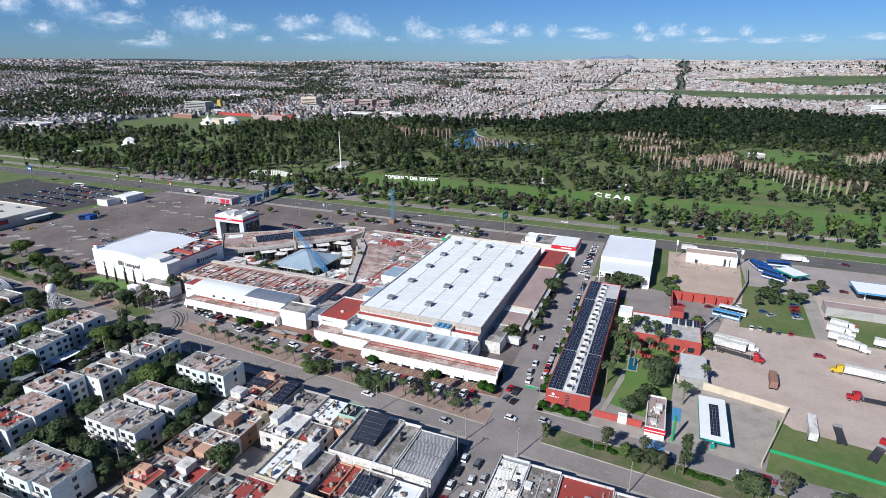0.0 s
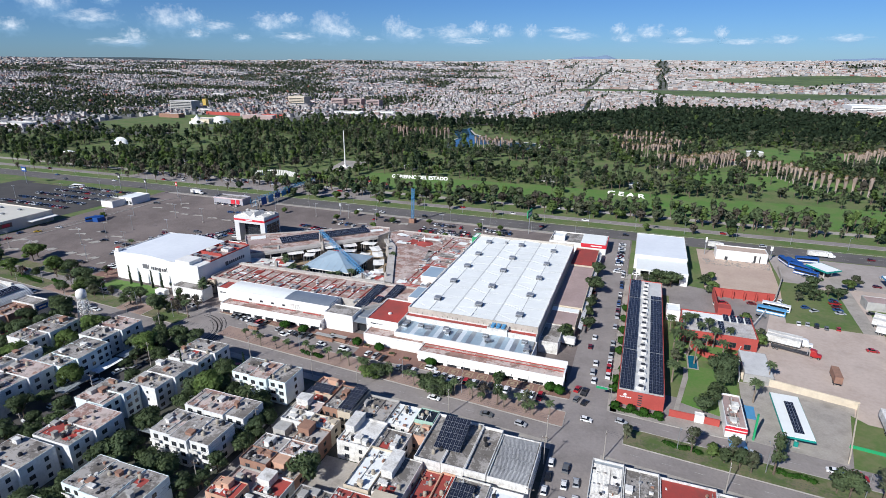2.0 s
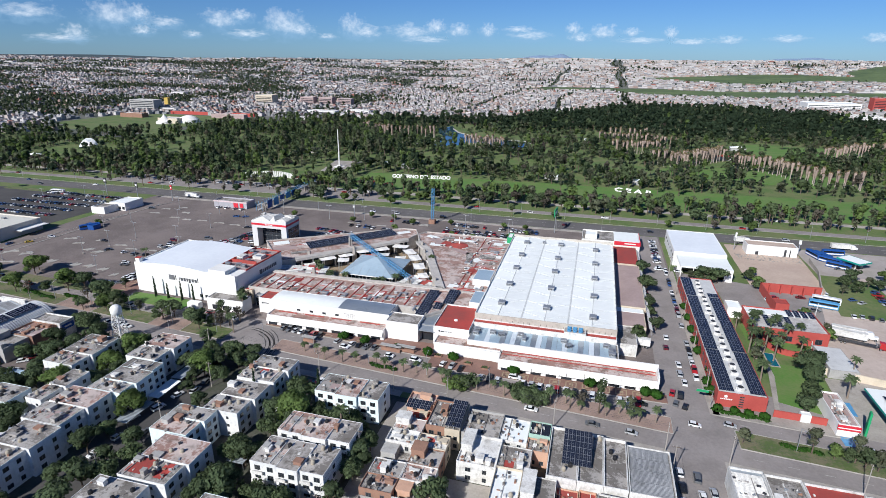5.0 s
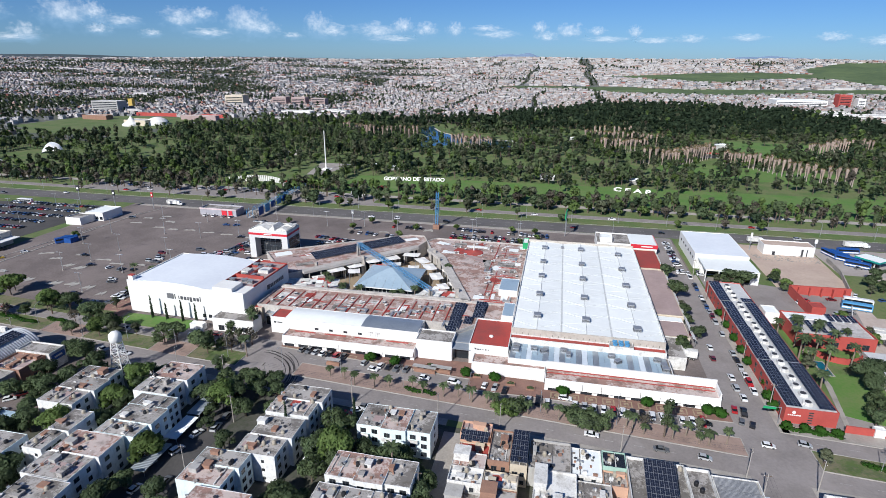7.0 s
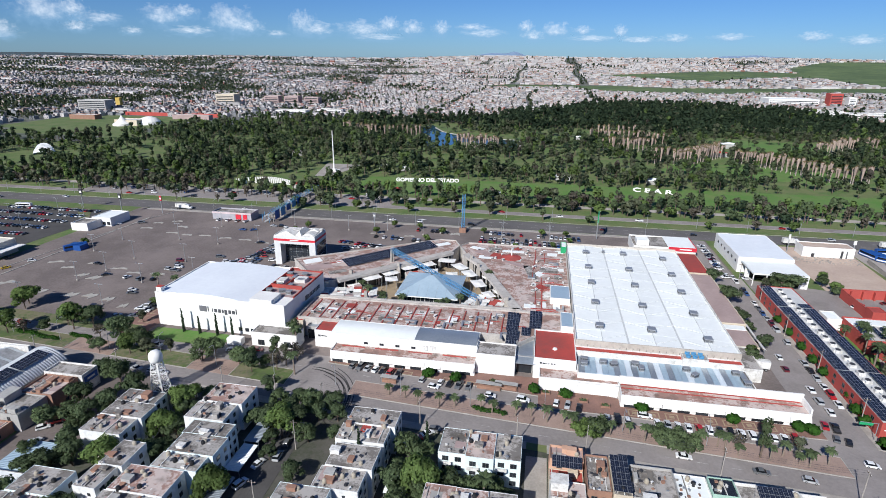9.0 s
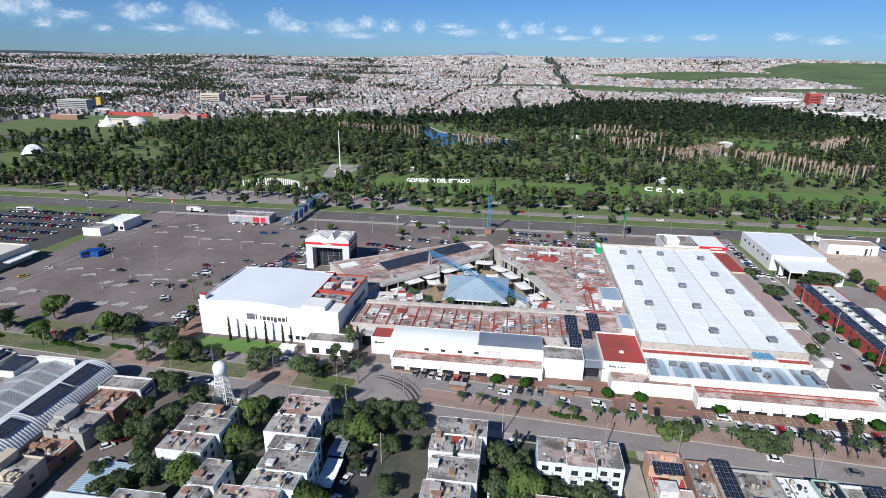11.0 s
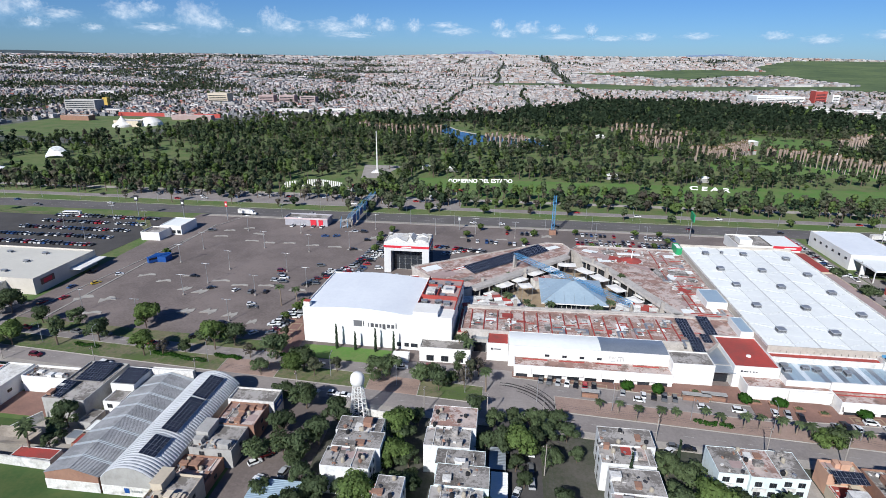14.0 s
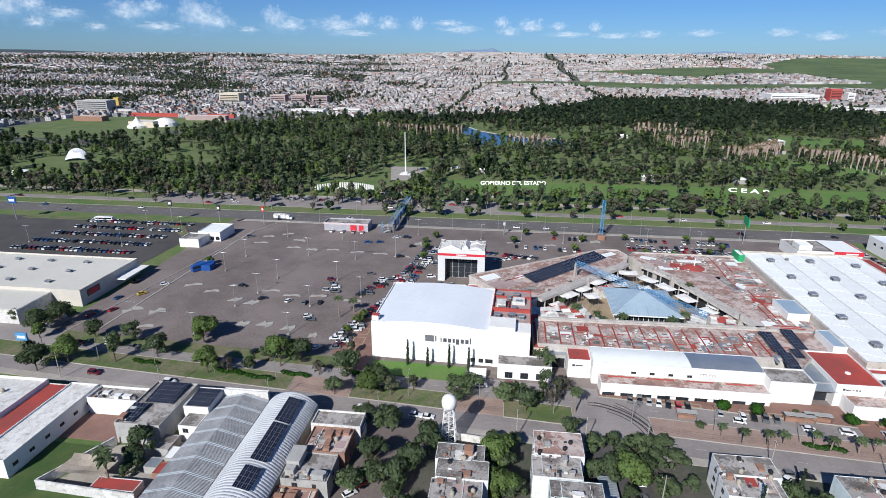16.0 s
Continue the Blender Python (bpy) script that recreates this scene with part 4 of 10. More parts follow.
for k in range(bays):
    g = Geo()
    a, b = 0.3 + k * (W - 0.6) / bays, 0.3 + (k + 1) * (W - 0.6) / bays
    z0, z1 = (WZ - 0.5, WZ + 0.15) if k % 2 == 0 else (WZ + 0.15, WZ - 0.5)
    n = 12
    for i in range(n):
        ya, yb = 0.3 + i * (D - 0.6) / n, 0.3 + (i + 1) * (D - 0.6) / n
        g.poly(((a, ya, z0), (b, ya, z1), (b, yb - 0.12, z1), (a, yb - 0.12, z0)))
        g.poly(((a, yb - 0.12, z0), (b, yb - 0.12, z1), (b, yb - 0.06, z1 + 0.03), (a, yb - 0.06, z0 + 0.03)))
        g.poly(((a, yb - 0.06, z0 + 0.03), (b, yb - 0.06, z1 + 0.03), (b, yb, z1), (a, yb, z0)))
    part("roof_slope", g.weld(), SHEET, hall)
for k in (1, 3, 5):
    g = Geo()
    x = 0.3 + k * (W - 0.6) / bays
    g.tube((x, 0.4, WZ + 0.16), (x, D - 0.4, WZ + 0.16), 0.16, n=6)
    part("ridge_cap", g, SEAM, hall, "pale metal ridge cap")
for k in (2, 4):
    g = Geo()
    x = 0.3 + k * (W - 0.6) / bays
    g.box(x - 0.35, 0.4, WZ - 0.52, x + 0.35, D - 0.4, WZ - 0.44)
    part("gutter", g, SEAM, hall, "pale metal valley gutter")
for i in range(9):
    for k in range(3):
        g = Geo()
        xa, ya, wb = 0.3 + k * (W - 0.6) / 3, 5 + i * 11.8, (W - 0.6) / 6
        g.cord([(xa, ya + 3.2, WZ - 0.42), (xa + wb, ya - 2.6, WZ + 0.2), (xa + 2 * wb, ya + 3.2, WZ - 0.42)], 0.075, 4)
        part("roof_cable", g, SEAM, hall)
for i in range(24):
    g = Geo()
    g.box(2.0 + i * 2.3, -0.08, WZ - 2.6, 2.25 + i * 2.3, 0.0, WZ - 1.4)
    part("drain_scar", g, ROOF_CON, hall)
unit = roof_unit_proto("roof_ventilator", "boxy grey metal ventilator on the white hall roof", 3.0, 3.0, 1.6)
spots_v = [(WX0 + fx * W, WY0 + fy, WZ + (0.05 if fx < 0.9 else 0)) for fx, ys in ((0.165, (12, 34, 56, 76, 98)), (0.5, (12, 34, 56, 76, 99)), (0.835, (8, 30, 52, 73, 95))) for fy in ys]
put_first(unit, [pose(x, y, z - 0.1, 0, 0, 90) for x, y, z in spots_v])
small = roof_unit_proto("roof_cowl", "small grey cowl on the white hall roof", 1.4, 1.4, 1.2)
put_first(small, [pose(WX0 + 0.33 * W, WY0 + D - 9, WZ - 0.35)])

# strips before the hall
b = block("hall_front_strip", "low red-roofed strip before the market hall", "building", WX0, 191.6, WX1, 195.1, 8.3, WHITE_OLD, ROOF_RED, 0.5)
b = block("hall_annex", "white annex with a ribbed zinc roof before the hall", "building", -121.0, 179.6, -63.6, 191.5, 6.6, WHITE, ROOF_CON, 0.2)
for k in range(28):
    g = Geo()
    x = 0.5 + k * 2.0
    g.box(x, 0.4, 6.5 + 0.02, x + 1.93, 11.5, 6.86)
    g.box(x + 0.9, 0.4, 6.86, x + 1.0, 11.5, 6.92)
    part("zinc_sheet" if k % 5 != 3 else "skylight_strip", g, SKYLIGHT if k % 5 == 3 else ZINC_BLUE if k % 3 else ZINC, b)
hv = roof_unit_proto("cooling_unit", "grey rooftop cooling unit with ducts", 2.4, 1.7, 1.5)
put_first(hv, [pose(x, y, 6.85, 0, 0, r) for x, y, r in ((-112, 187, 0), (-108.5, 186.2, 20), (-101, 188, 0), (-99.3, 185.2, 90), (-84, 187.5, 0), (-82, 184, 40), (-118.5, 188, 0), (-118.6, 185, 0), (-68, 188, 0), (-66.4, 184.5, 90), (-66, 181.9, 0))])
b = block("cooling_tower_block", "white rooftop block with blue cooling fans", "building", -84.5, 191.0, -76.0, 196.5, 9.6, WHITE_OLD, ROOF_CON, 0.2)
for i in range(3):
    for j in range(2):
        g = Geo()
        g.lathe(((0.0, 9.6), (0.85, 9.6), (0.85, 10.3), (0.7, 10.35), (0.0, 10.2)), 12)
        part("fan", g, BLUE_STEEL, b, "pale blue fan drum", at=pose(2.0 + i * 2.2, 1.6 + j * 2.2, 0.05))

# tall white fascia, low canopy before it
b = block("shop_row", "long white mall front with a flat stained canopy roof", "building", -107.2, 171.8, -49.8, 179.5, 4.3, WHITE, ROOF_WARM, 0.45)
g = Geo()
g.box(0, 7.1, 4.4, 57.4, 7.7, 7.4)
g.box(56.9, 0.2, 0, 57.4, 7.7, 6.4)
part("high_fascia", g, WHITE, b)
g = Geo()
g.box(0.6, 4.6, 4.32, 56.4, 4.9, 4.55)
g.box(0.6, 6.7, 4.32, 56.4, 7.0, 4.6)
part("roof_rib", g, ROOF_RED, b, "red roof strip")
for k in range(9):
    g = Geo()
    x = 0.2 + k * 6.35
    for i in range(5):
        f0, f1 = i / 5, (i + 1) / 5
        za, zb = 4.0 - 1.8 * f0 ** 2, 4.0 - 1.8 * f1 ** 2
        g.poly(((x, -1.5 * f0, za), (x + 6.2, -1.5 * f0, za), (x + 6.2, -1.5 * f1, zb), (x, -1.5 * f1, zb)))
        g.poly(((x, -1.5 * f1, zb - 0.05), (x + 5.6, -1.5 * f1, zb - 0.05), (x + 5.6, -1.5 * f0, za - 0.05), (x, -1.5 * f0, za - 0.05)))
    part("awning", g, CANVAS, b, "drooping white canvas awning")
for k in range(10):
    g = Geo()
    g.box(1.2 + k * 5.6, -0.05, 0.2, 5.0 + k * 5.6, 0.02, 2.5)
    part("shopfront", g, GLASS, b, "dark glass shopfront")

b = block("shop_row", "white mall block with a drooping canvas front", "building", -134.0, 177.0, -107.4, 183.9, 4.6, WHITE, ROOF_WARM, 0.5)
g = Geo()
g.box(13.0, -0.6, 1.0, 26.6, 0.0, 4.7)
part("canopy_front", g, WHITE, b)
b = block("mall_entrance_right", "tall white entrance block with a red roof behind", "building", -136.2, 184.0, -121.3, 206.0, 8.0, WHITE, ROOF_RED, 0.5)
g = Geo()
for k, w in enumerate((0.9, 1.1, 0.5, 0.5, 0.7, 0.6)):
    g.box(2.2 + k * 1.0, -0.06, 6.2, 2.2 + k * 1.0 + w * 0.75, 0.0, 6.9 if k < 1 else 6.7)
part("sign_bars", g, DARK, b, "dark sign bars")
g = Geo()
g.lathe(((0, 0), (0.9, 0.0), (0.75, 0.4), (0, 0.55)), 14)
part("roof_dome", g, CANVAS, b, "small pale roof dome", at=pose(7.5, 8.0, 8.05))
b = block("roof_stair_block", "white stair block with a blue-grey pitched sheet roof", "building", -126.4, 206.2, -121.6, 219, 10.5, WHITE, ZINC_BLUE, 0.1)
b = block("roof_plant_block", "white plant room with a blue-grey sheet roof", "building", -130.5, 232, -122.0, 246, 10.8, WHITE, ZINC_BLUE, 0.1)
# entrance passage
b = block("mall_entrance_canopy", "dark glazed entrance passage with a sheet canopy", "building", -142.6, 187.0, -136.3, 200.0, 6.6, GREY_WALL, ZINC, 0.2)
g = Geo()
g.box(0.4, -0.05, 0.1, 5.9, 0.0, 4.8)
part("glazing", g, GLASS, b, "dark entrance glazing")
g = Geo()
g.poly(((-1, -3, 5.6), (7.2, -3, 5.6), (7.2, 1.0, 6.9), (-1, 1.0, 6.9)))
g.poly(((-1, -3, 5.4), (-1, 1.0, 6.7), (7.2, 1.0, 6.7), (7.2, -3, 5.4)))
g.box(-1, -3.05, 5.3, 7.2, -2.95, 5.65)
part("canopy", g, ZINC, b, "grey sheet canopy")
for x in (-0.6, 6.8):
    g = Geo()
    g.tube((x, -2.7, 0.1), (x, -2.7, 5.5), 0.15)
    part("canopy_post", g, METAL, b)

# left half of the front
b = block("shop_block", "plain white mall front block", "building", -156.8, 183.5, -142.7, 192.5, 7.8, WHITE, ROOF_CON, 0.4)
b = block("shop_row", "long white mall front with a stained canopy roof", "building", -211.5, 181.0, -156.9, 187.6, 4.3, WHITE, ROOF_WARM, 0.5)
for k in range(9):
    g = Geo()
    x = 0.2 + k * 6.03
    for i in range(4):
        f0, f1 = i / 4, (i + 1) / 4
        za, zb = 4.0 - 1.8 * f0 ** 2, 4.0 - 1.8 * f1 ** 2
        g.poly(((x, -1.2 * f0, za), (x + 5.9, -1.2 * f0, za), (x + 5.9, -1.2 * f1, zb), (x, -1.2 * f1, zb)))
        g.poly(((x, -1.2 * f1, zb - 0.05), (x + 5.2, -1.2 * f1, zb - 0.05), (x + 5.2, -1.2 * f0, za - 0.05), (x, -1.2 * f0, za - 0.05)))
    part("awning", g, CANVAS, b, "drooping white canvas awning")
    g = Geo()
    g.box(x + 0.5, -0.05, 0.2, x + 4.6, 0.02, 2.5)
    part("shopfront", g, GLASS, b, "dark glass shopfront")
for k in range(4):
    g = Geo()
    g.box(3.0 + k * 13.0, 4.9, 4.32, 12.0 + k * 13.0, 5.3, 4.6)
    part("roof_rib", g, ROOF_RED, b, "red roof strip")
b = block("mall_high_block", "tall white blank mall block with a curved sheet roof", "building", -213.6, 187.7, -156.9, 198.8, 8.6, WHITE, ROOF_CON, 0.1)
for x0, x1, m_ in ((0.2, 33, SHEET), (33, 56.4, ZINC)):
    g = Geo()
    for i in range(8):
        f0, f1 = i / 8, (i + 1) / 8
        z0, z1 = 8.6 + 0.55 * math.sin(math.pi * f0), 8.6 + 0.55 * math.sin(math.pi * f1)
        y0, y1 = 0.1 + f0 * 10.9, 0.1 + f1 * 10.9
        n = 12
        for k in range(n):
            xa, xb = x0 + (x1 - x0) * k / n, x0 + (x1 - x0) * (k + 1) / n
            g.poly(((xa, y0, z0), (xb, y0, z0), (xb, y1, z1), (xa, y1, z1)))
    for x in (x0, x1):
        g.poly([(x, 0.1, 8.4)] + [(x, 0.1 + i / 8 * 10.9, 8.6 + 0.55 * math.sin(math.pi * i / 8)) for i in range(9)] + [(x, 11.0, 8.4)])
    part("curved_roof", g.weld(), m_, b)
for k in range(4):
    window(b, 14 + k * 6.2, 0, 5.0, 1.5, 0.8, "s")
for k in range(2):
    window(b, 37 + k * 3.0, 0, 4.8, 2.0, 1.8, "s", WHITE_OLD)
b = block("mall_corner_block", "white corner block beside the side entrance", "building", -221.6, 190.8, -213.7, 203.0, 7.0, WHITE, ROOF_RED, 0.4)
g = Geo()
g.box(1.5, -0.06, 4.6, 2.4, 0, 5.4)
g.box(2.7, -0.06, 4.8, 5.2, 0, 5.2)
part("sign_bars", g, DARK, b, "small dark sign bars")

# the mall's broad stained roofs round the plaza
def wing(name, label, pts, h, wall, roof):
    ob = thing(name, label, "building")
    g = Geo()
    g.prism(pts, 0, h - 0.12)
    poly_parapet(g, pts, h - 0.12, h + 0.7, 0.4)
    part("wall", g, wall, ob)
    g = Geo()
    g.prism(pts, h - 0.1, h + 0.02)
    part("roof", g, roof, ob)
    return ob


south = wing("mall_south_wing", "mall wing with a stained brown roof and red sealing strips", [(-232, 199.0), (-142.7, 199.0), (-142.7, 192.8), (-136.4, 200.2), (-136.4, 206.2), (-121.8, 206.2), (-121.8, 221.5), (-232, 219.0)], 7.8, LEDGE, ROOF_WARM)
for k in range(17):
    g = Geo()
    x = -229 + k * 5.3
    g.box(x, 200.3, 7.8, x + 0.45, 217.4 + 0.02 * k, 8.12)
    part("roof_beam", g, ROOF_RED, south, "raised dark red roof beam")
    g = Geo()
    g.box(x + 0.9, 205.4 + (k % 3) * 2.5, 7.8, x + 4.2, 205.8 + (k % 3) * 2.5, 8.0)
    part("roof_kerb", g, ROOF_RED, south)
rp = random.Random(23)
for k in range(30):
    g = Geo()
    w_, d_ = rp.uniform(1.5, 4.8), rp.uniform(1.2, 6)
    g.turned(0, 0, 0, w_, d_, 0.05, 0)
    part("roof_patch", g, rp.choice((ROOF_CON, ROOF_PINK, WHITE_OLD, ROOF_RED, ROOF_CON, SHEET)), south, at=pose(rp.uniform(-227, -150), rp.uniform(203, 214), 7.82 + 0.002 * k))
right = wing("mall_right_wing", "mall wing with patched brown and red roofs", [(-142.5, 221.8), (-121.8, 221.8), (-121.8, 306.5), (-176, 306.5), (-180, 300), (-175, 288), (-165, 275)], 7.8, LEDGE, ROOF_WARM)
left = wing("mall_left_wing", "diagonal mall wing with a stained roof and pale edges", [(-262, 262), (-236.5, 233), (-230.5, 239.5), (-183, 289.5), (-180.2, 300.2), (-184, 309), (-193, 309)], 7.8, LEDGE, ROOF_WARM)
r_ = random.Random(11)
patches = (ROOF_RED, ROOF_PINK, SHEET, ROOF_CON)
for k, (x, y, w, d, rot, mi) in enumerate(((-157, 289, 9, 6, -15, 0), (-150, 297, 12, 3, 0, 2), (-166, 293, 9, 6, -20, 1), (-170, 299, 8, 4, -25, 2), (-134, 290, 6, 5, 0, 1), (-140, 268, 4, 18, 12, 3), (-131, 272, 9, 6, 0, 3), (-148, 278, 14, 4, -35, 1),
                                           (-131, 255, 13, 0.6, 0, 0), (-131, 248, 13, 0.6, 0, 0), (-131, 226, 15, 0.8, 0, 0), (-134, 238, 0.6, 22, 0, 0), (-139, 228, 5, 4, 0, 2), (-130, 300, 8, 3, 0, 1), (-160, 300, 7, 4, 10, 3))):
    g = Geo()
    g.turned(0, 0, 0, w, d, 0.14, rot)
    part("roof_patch", g, patches[mi], right, at=pose(x, y, 7.84))
for k, (x, y, w, d, rot, mi) in enumerate(((-246, 254, 14, 8, 38, 1), (-240, 262, 12, 0.7, 38, 0), (-222, 276, 26, 0.7, 38, 0), (-204, 291, 22, 0.7, 38, 0), (-252, 262, 9, 6, 38, 2), (-234, 250, 9, 4, 38, 3), (-190, 302, 8, 4, 38, 2))):
    g = Geo()
    g.turned(0, 0, 0, w, d, 0.14, rot)
    part("roof_patch", g, patches[mi], left, at=pose(x, y, 7.84))
for k in range(24):
    g = Geo()
    w_, d_ = rp.uniform(1.5, 6.5), rp.uniform(1.2, 6)
    g.turned(0, 0, 0, w_, d_, 0.05, rp.choice((0, 0, -30)))
    part("roof_patch", g, rp.choice((ROOF_CON, ROOF_PINK, WHITE_OLD, ROOF_RED, SHEET, SHEET)), right, at=pose(rp.uniform(-138, -125), rp.uniform(226, 302), 7.83 + 0.002 * k))
for k in range(12):
    g = Geo()
    g.turned(0, 0, 0, rp.uniform(2, 7), rp.uniform(1.5, 5), 0.05, rp.choice((0, -35, 20)))
    part("roof_patch", g, rp.choice((ROOF_CON, ROOF_PINK, WHITE_OLD, ROOF_RED, SHEET)), right, at=pose(rp.uniform(-166, -146), rp.uniform(284, 303), 7.89 + 0.002 * k))
for k in range(12):
    f = rp.random()
    g = Geo()
    g.turned(0, 0, 0, rp.uniform(2, 6), rp.uniform(1.5, 4), 0.05, 42)
    part("roof_patch", g, rp.choice((ROOF_CON, ROOF_PINK, WHITE_OLD, ROOF_CON, SHEET)), left, at=pose(-250 + 58 * f + rp.uniform(-3, 3), 254 + 49 * f + rp.uniform(-3, 3), 7.83 + 0.002 * k))
for k in range(14):
    g = Geo()
    g.box(0, 0, 0, *((0.35, rp.uniform(6, 18)) if k % 2 else (rp.uniform(4, 11), 0.4)), 0.22)
    part("roof_kerb", g, ROOF_RED, right, at=pose(rp.uniform(-139, -133), 224 + k * 5.4 - (8 if k > 12 else 0), 7.86))
# pale inner ledges round the plaza
ledge = thing("plaza_ledge", "broad pale concrete ledge round the mall plaza", "ledge")
for (xa, ya), (xb, yb) in (((-231, 240), (-184, 289.5)), ((-174, 287), (-164.5, 274.5)), ((-164.5, 274.5), (-142.8, 223)), ((-231, 220.4), (-143, 222.8))):
    g = Geo()
    d = math.hypot(xb - xa, yb - ya)
    rot, mid = math.degrees(math.atan2(yb - ya, xb - xa)), Vector(((xa + xb) / 2, (ya + yb) / 2))
    inward = Vector((-(yb - ya) / d, (xb - xa) / d))
    if inward.dot(Vector((-185, 248)) - mid) < 0:
        inward = -inward
    if ya < 223:
        g.turned(*mid, 0, d, 1.0, 8.7, rot)
        part("ledge_run", g, LEDGE, ledge)
        continue
    g.turned(*(mid + inward * 1.3), 7.3, d, 4.0, 1.4, rot)
    part("ledge_run", g, LEDGE, ledge)
    # dark glass added to stand in for the shaded recess under the ledge
    g = Geo()
    g.turned(*(mid + inward * 0.8), 0.3, d - 0.5, 0.5, 6.95, rot)
    part("arcade_glazing", g, GLASS, ledge, "dark glass shopfronts added to darken the arcade under the ledge")
    for i in range(int(d / 6)):
        p = mid + inward * 2.6 + Vector((xb - xa, yb - ya)) * ((i + 0.5) / int(d / 6) - 0.5)
        g = Geo()
        g.tube((p.x, p.y, 0.3), (p.x, p.y, 7.32), 0.35, n=8)
        part("column", g, LEDGE, ledge)
# red lines and small boxes on the roofs
vent = roof_unit_proto("roof_box", "small rusty and white box on the mall roof", 1.3, 1.0, 0.9, WHITE_OLD)
put_first(vent, [pose(x, y, 7.83, 0, 0, r_.uniform(0, 90)) for x, y in [(r_.uniform(-228, -150), r_.uniform(201, 216)) for _ in range(26)] + [(r_.uniform(-140, -124), r_.uniform(225, 304)) for _ in range(22)] + [(r_.uniform(-165, -140), r_.uniform(280, 304)) for _ in range(12)]])
g = Geo()
g.lathe(((5.2, 0.0), (5.2, 0.35), (2.6, 0.9), (0.5, 1.5)), 10)
part("red_canopy", g, ROOF_RED, right, "faceted red canopy roof", at=pose(-150.4, 287.0, 7.86))
g = Geo()
g.tube((0, 0, 0), (0, 0, 4.2), 0.35, 0.25, 8)
part("canopy_mast", g, WHITE, right, at=pose(-150.4, 287.0, 9.0))
duct = thing("roof_duct", "white cranked air duct on the mall roof", "duct", group="roof ducts")
g = Geo()
g.box(-0.4, -2, 0, 0.4, 2, 0.7)
g.box(-0.4, 2, 0, 3, 2.8, 0.7)
g.box(2.2, 0.5, 0, 3.0, 2, 0.7)
part("duct_run", g, METAL, duct)
put_first(duct, [pose(x, y, 7.83, 0, 0, r_.choice((0, 90, 180, 270))) for x, y in ((-195, 203), (-186, 204), (-172, 202), (-165, 205), (-160, 210), (-152, 214), (-149, 198), (-138, 262), (-129, 282), (-125, 228))])
# patchwork roofs over the food stalls
rq = random.Random(41)
for cx, cy, w, d, rot in ((-221.5, 231.0, 26, 13, 14), (-155.5, 231.5, 24, 13, -14)):
    ob = thing("food_court_roof", "low patchwork roof of white, red and grey panels over food stalls", "roof", pose(cx, cy, 0.3, 0, 0, rot), "food court roofs")
    nx, ny = 7, 4
    for i in range(nx):
        for j in range(ny):
            if rq.random() < 0.1:
                continue
            g = Geo()
            x0, y0, z0 = -w / 2 + w * i / nx, -d / 2 + d * j / ny, 5.0 + rq.uniform(-0.3, 0.5)
            x1, y1, dz = x0 + w / nx * 0.97, y0 + d / ny * 0.95, rq.uniform(0.1, 0.6)
            g.poly(((x0, y0, z0), (x1, y0, z0), (x1, y1, z0 + dz), (x0, y1, z0 + dz)))
            g.poly(((x0, y1, z0 + dz - 0.1), (x1, y1, z0 + dz - 0.1), (x1, y0, z0 - 0.1), (x0, y0, z0 - 0.1)))
            g.poly(((x0, y0, z0 - 0.1), (x1, y0, z0 - 0.1), (x1, y0, z0), (x0, y0, z0)))
            part("roof_panel", g, rq.choice((SHEET, WHITE_OLD, WHITE_OLD, ROOF_RED, ROOF_PINK, LEDGE, CANVAS)), ob)
    for sx in (-0.45, 0, 0.45):
        for sy in (-0.42, 0.42):
            g = Geo()
            g.tube((sx * w, sy * d, -0.3), (sx * w, sy * d, 5.1), 0.14)
            part("post", g, METAL, ob)
# solar racks on the roofs
for x, y, nx, ny in ((-147.5, 203.5, 4, 7), (-147.0, 189.5 + 3, 4, 5), (-138.6, 206.5, 4, 7), (-141.4, 190.5 + 9.6, 3, 3)):
    solar_array("dark rooftop solar panels on the mall roof", pose(x, y, 7.85), nx, ny, 1.1, 2.0, 4, legs=0.4)
solar_array("long dark band of solar panels on the diagonal wing", pose(-230.5, 256.5, 7.85, 0, 0, 45.5), 44, 4, 1.22, 2.1, 9, legs=0.5)

# plaza floor and pyramid
slab("plaza_floor", [(-231, 221), (-143, 223), (-165, 274), (-175, 288), (-184, 289), (-230, 240)], 0.3, PAVER_TAN, "tan paved mall plaza", "floor")
pav = thing("plaza_pavilion", "glazed plaza pavilion under a blue-grey hipped roof", "pavilion", pose(-185.2, 244.6, 0))
g = Geo()
e, zt, zb = 14.4, 12.4, 7.0
cor = [(-e, -e), (e, -e), (e, e), (-e, e)]
for k in range(4):
    (xa, ya), (xb, yb) = cor[k], cor[(k + 1) % 4]
    face = Geo()
    face.poly(((xa, ya, zb), (xb, yb, zb), (xb * 0.04, yb * 0.04, zt), (xa * 0.04, ya * 0.04, zt)))
    part("roof_slope", face, ZINC_BLUE, pav, "blue-grey standing-seam roof slope")
    for f in (0.2, 0.35, 0.5, 0.65, 0.8):
        px, py = xa + (xb - xa) * f, ya + (yb - ya) * f
        top = 1 - 2 * abs(f - 0.5) * 0.96
        nx_, ny_ = (xa + xb) / 2, (ya + yb) / 2
        seam = Geo()
        seam.tube((px, py, zb + 0.06), (px - nx_ * top, py - ny_ * top, zb + (zt - zb) * top + 0.06), 0.07, n=4)
        part("seam", seam, ZINC, pav)
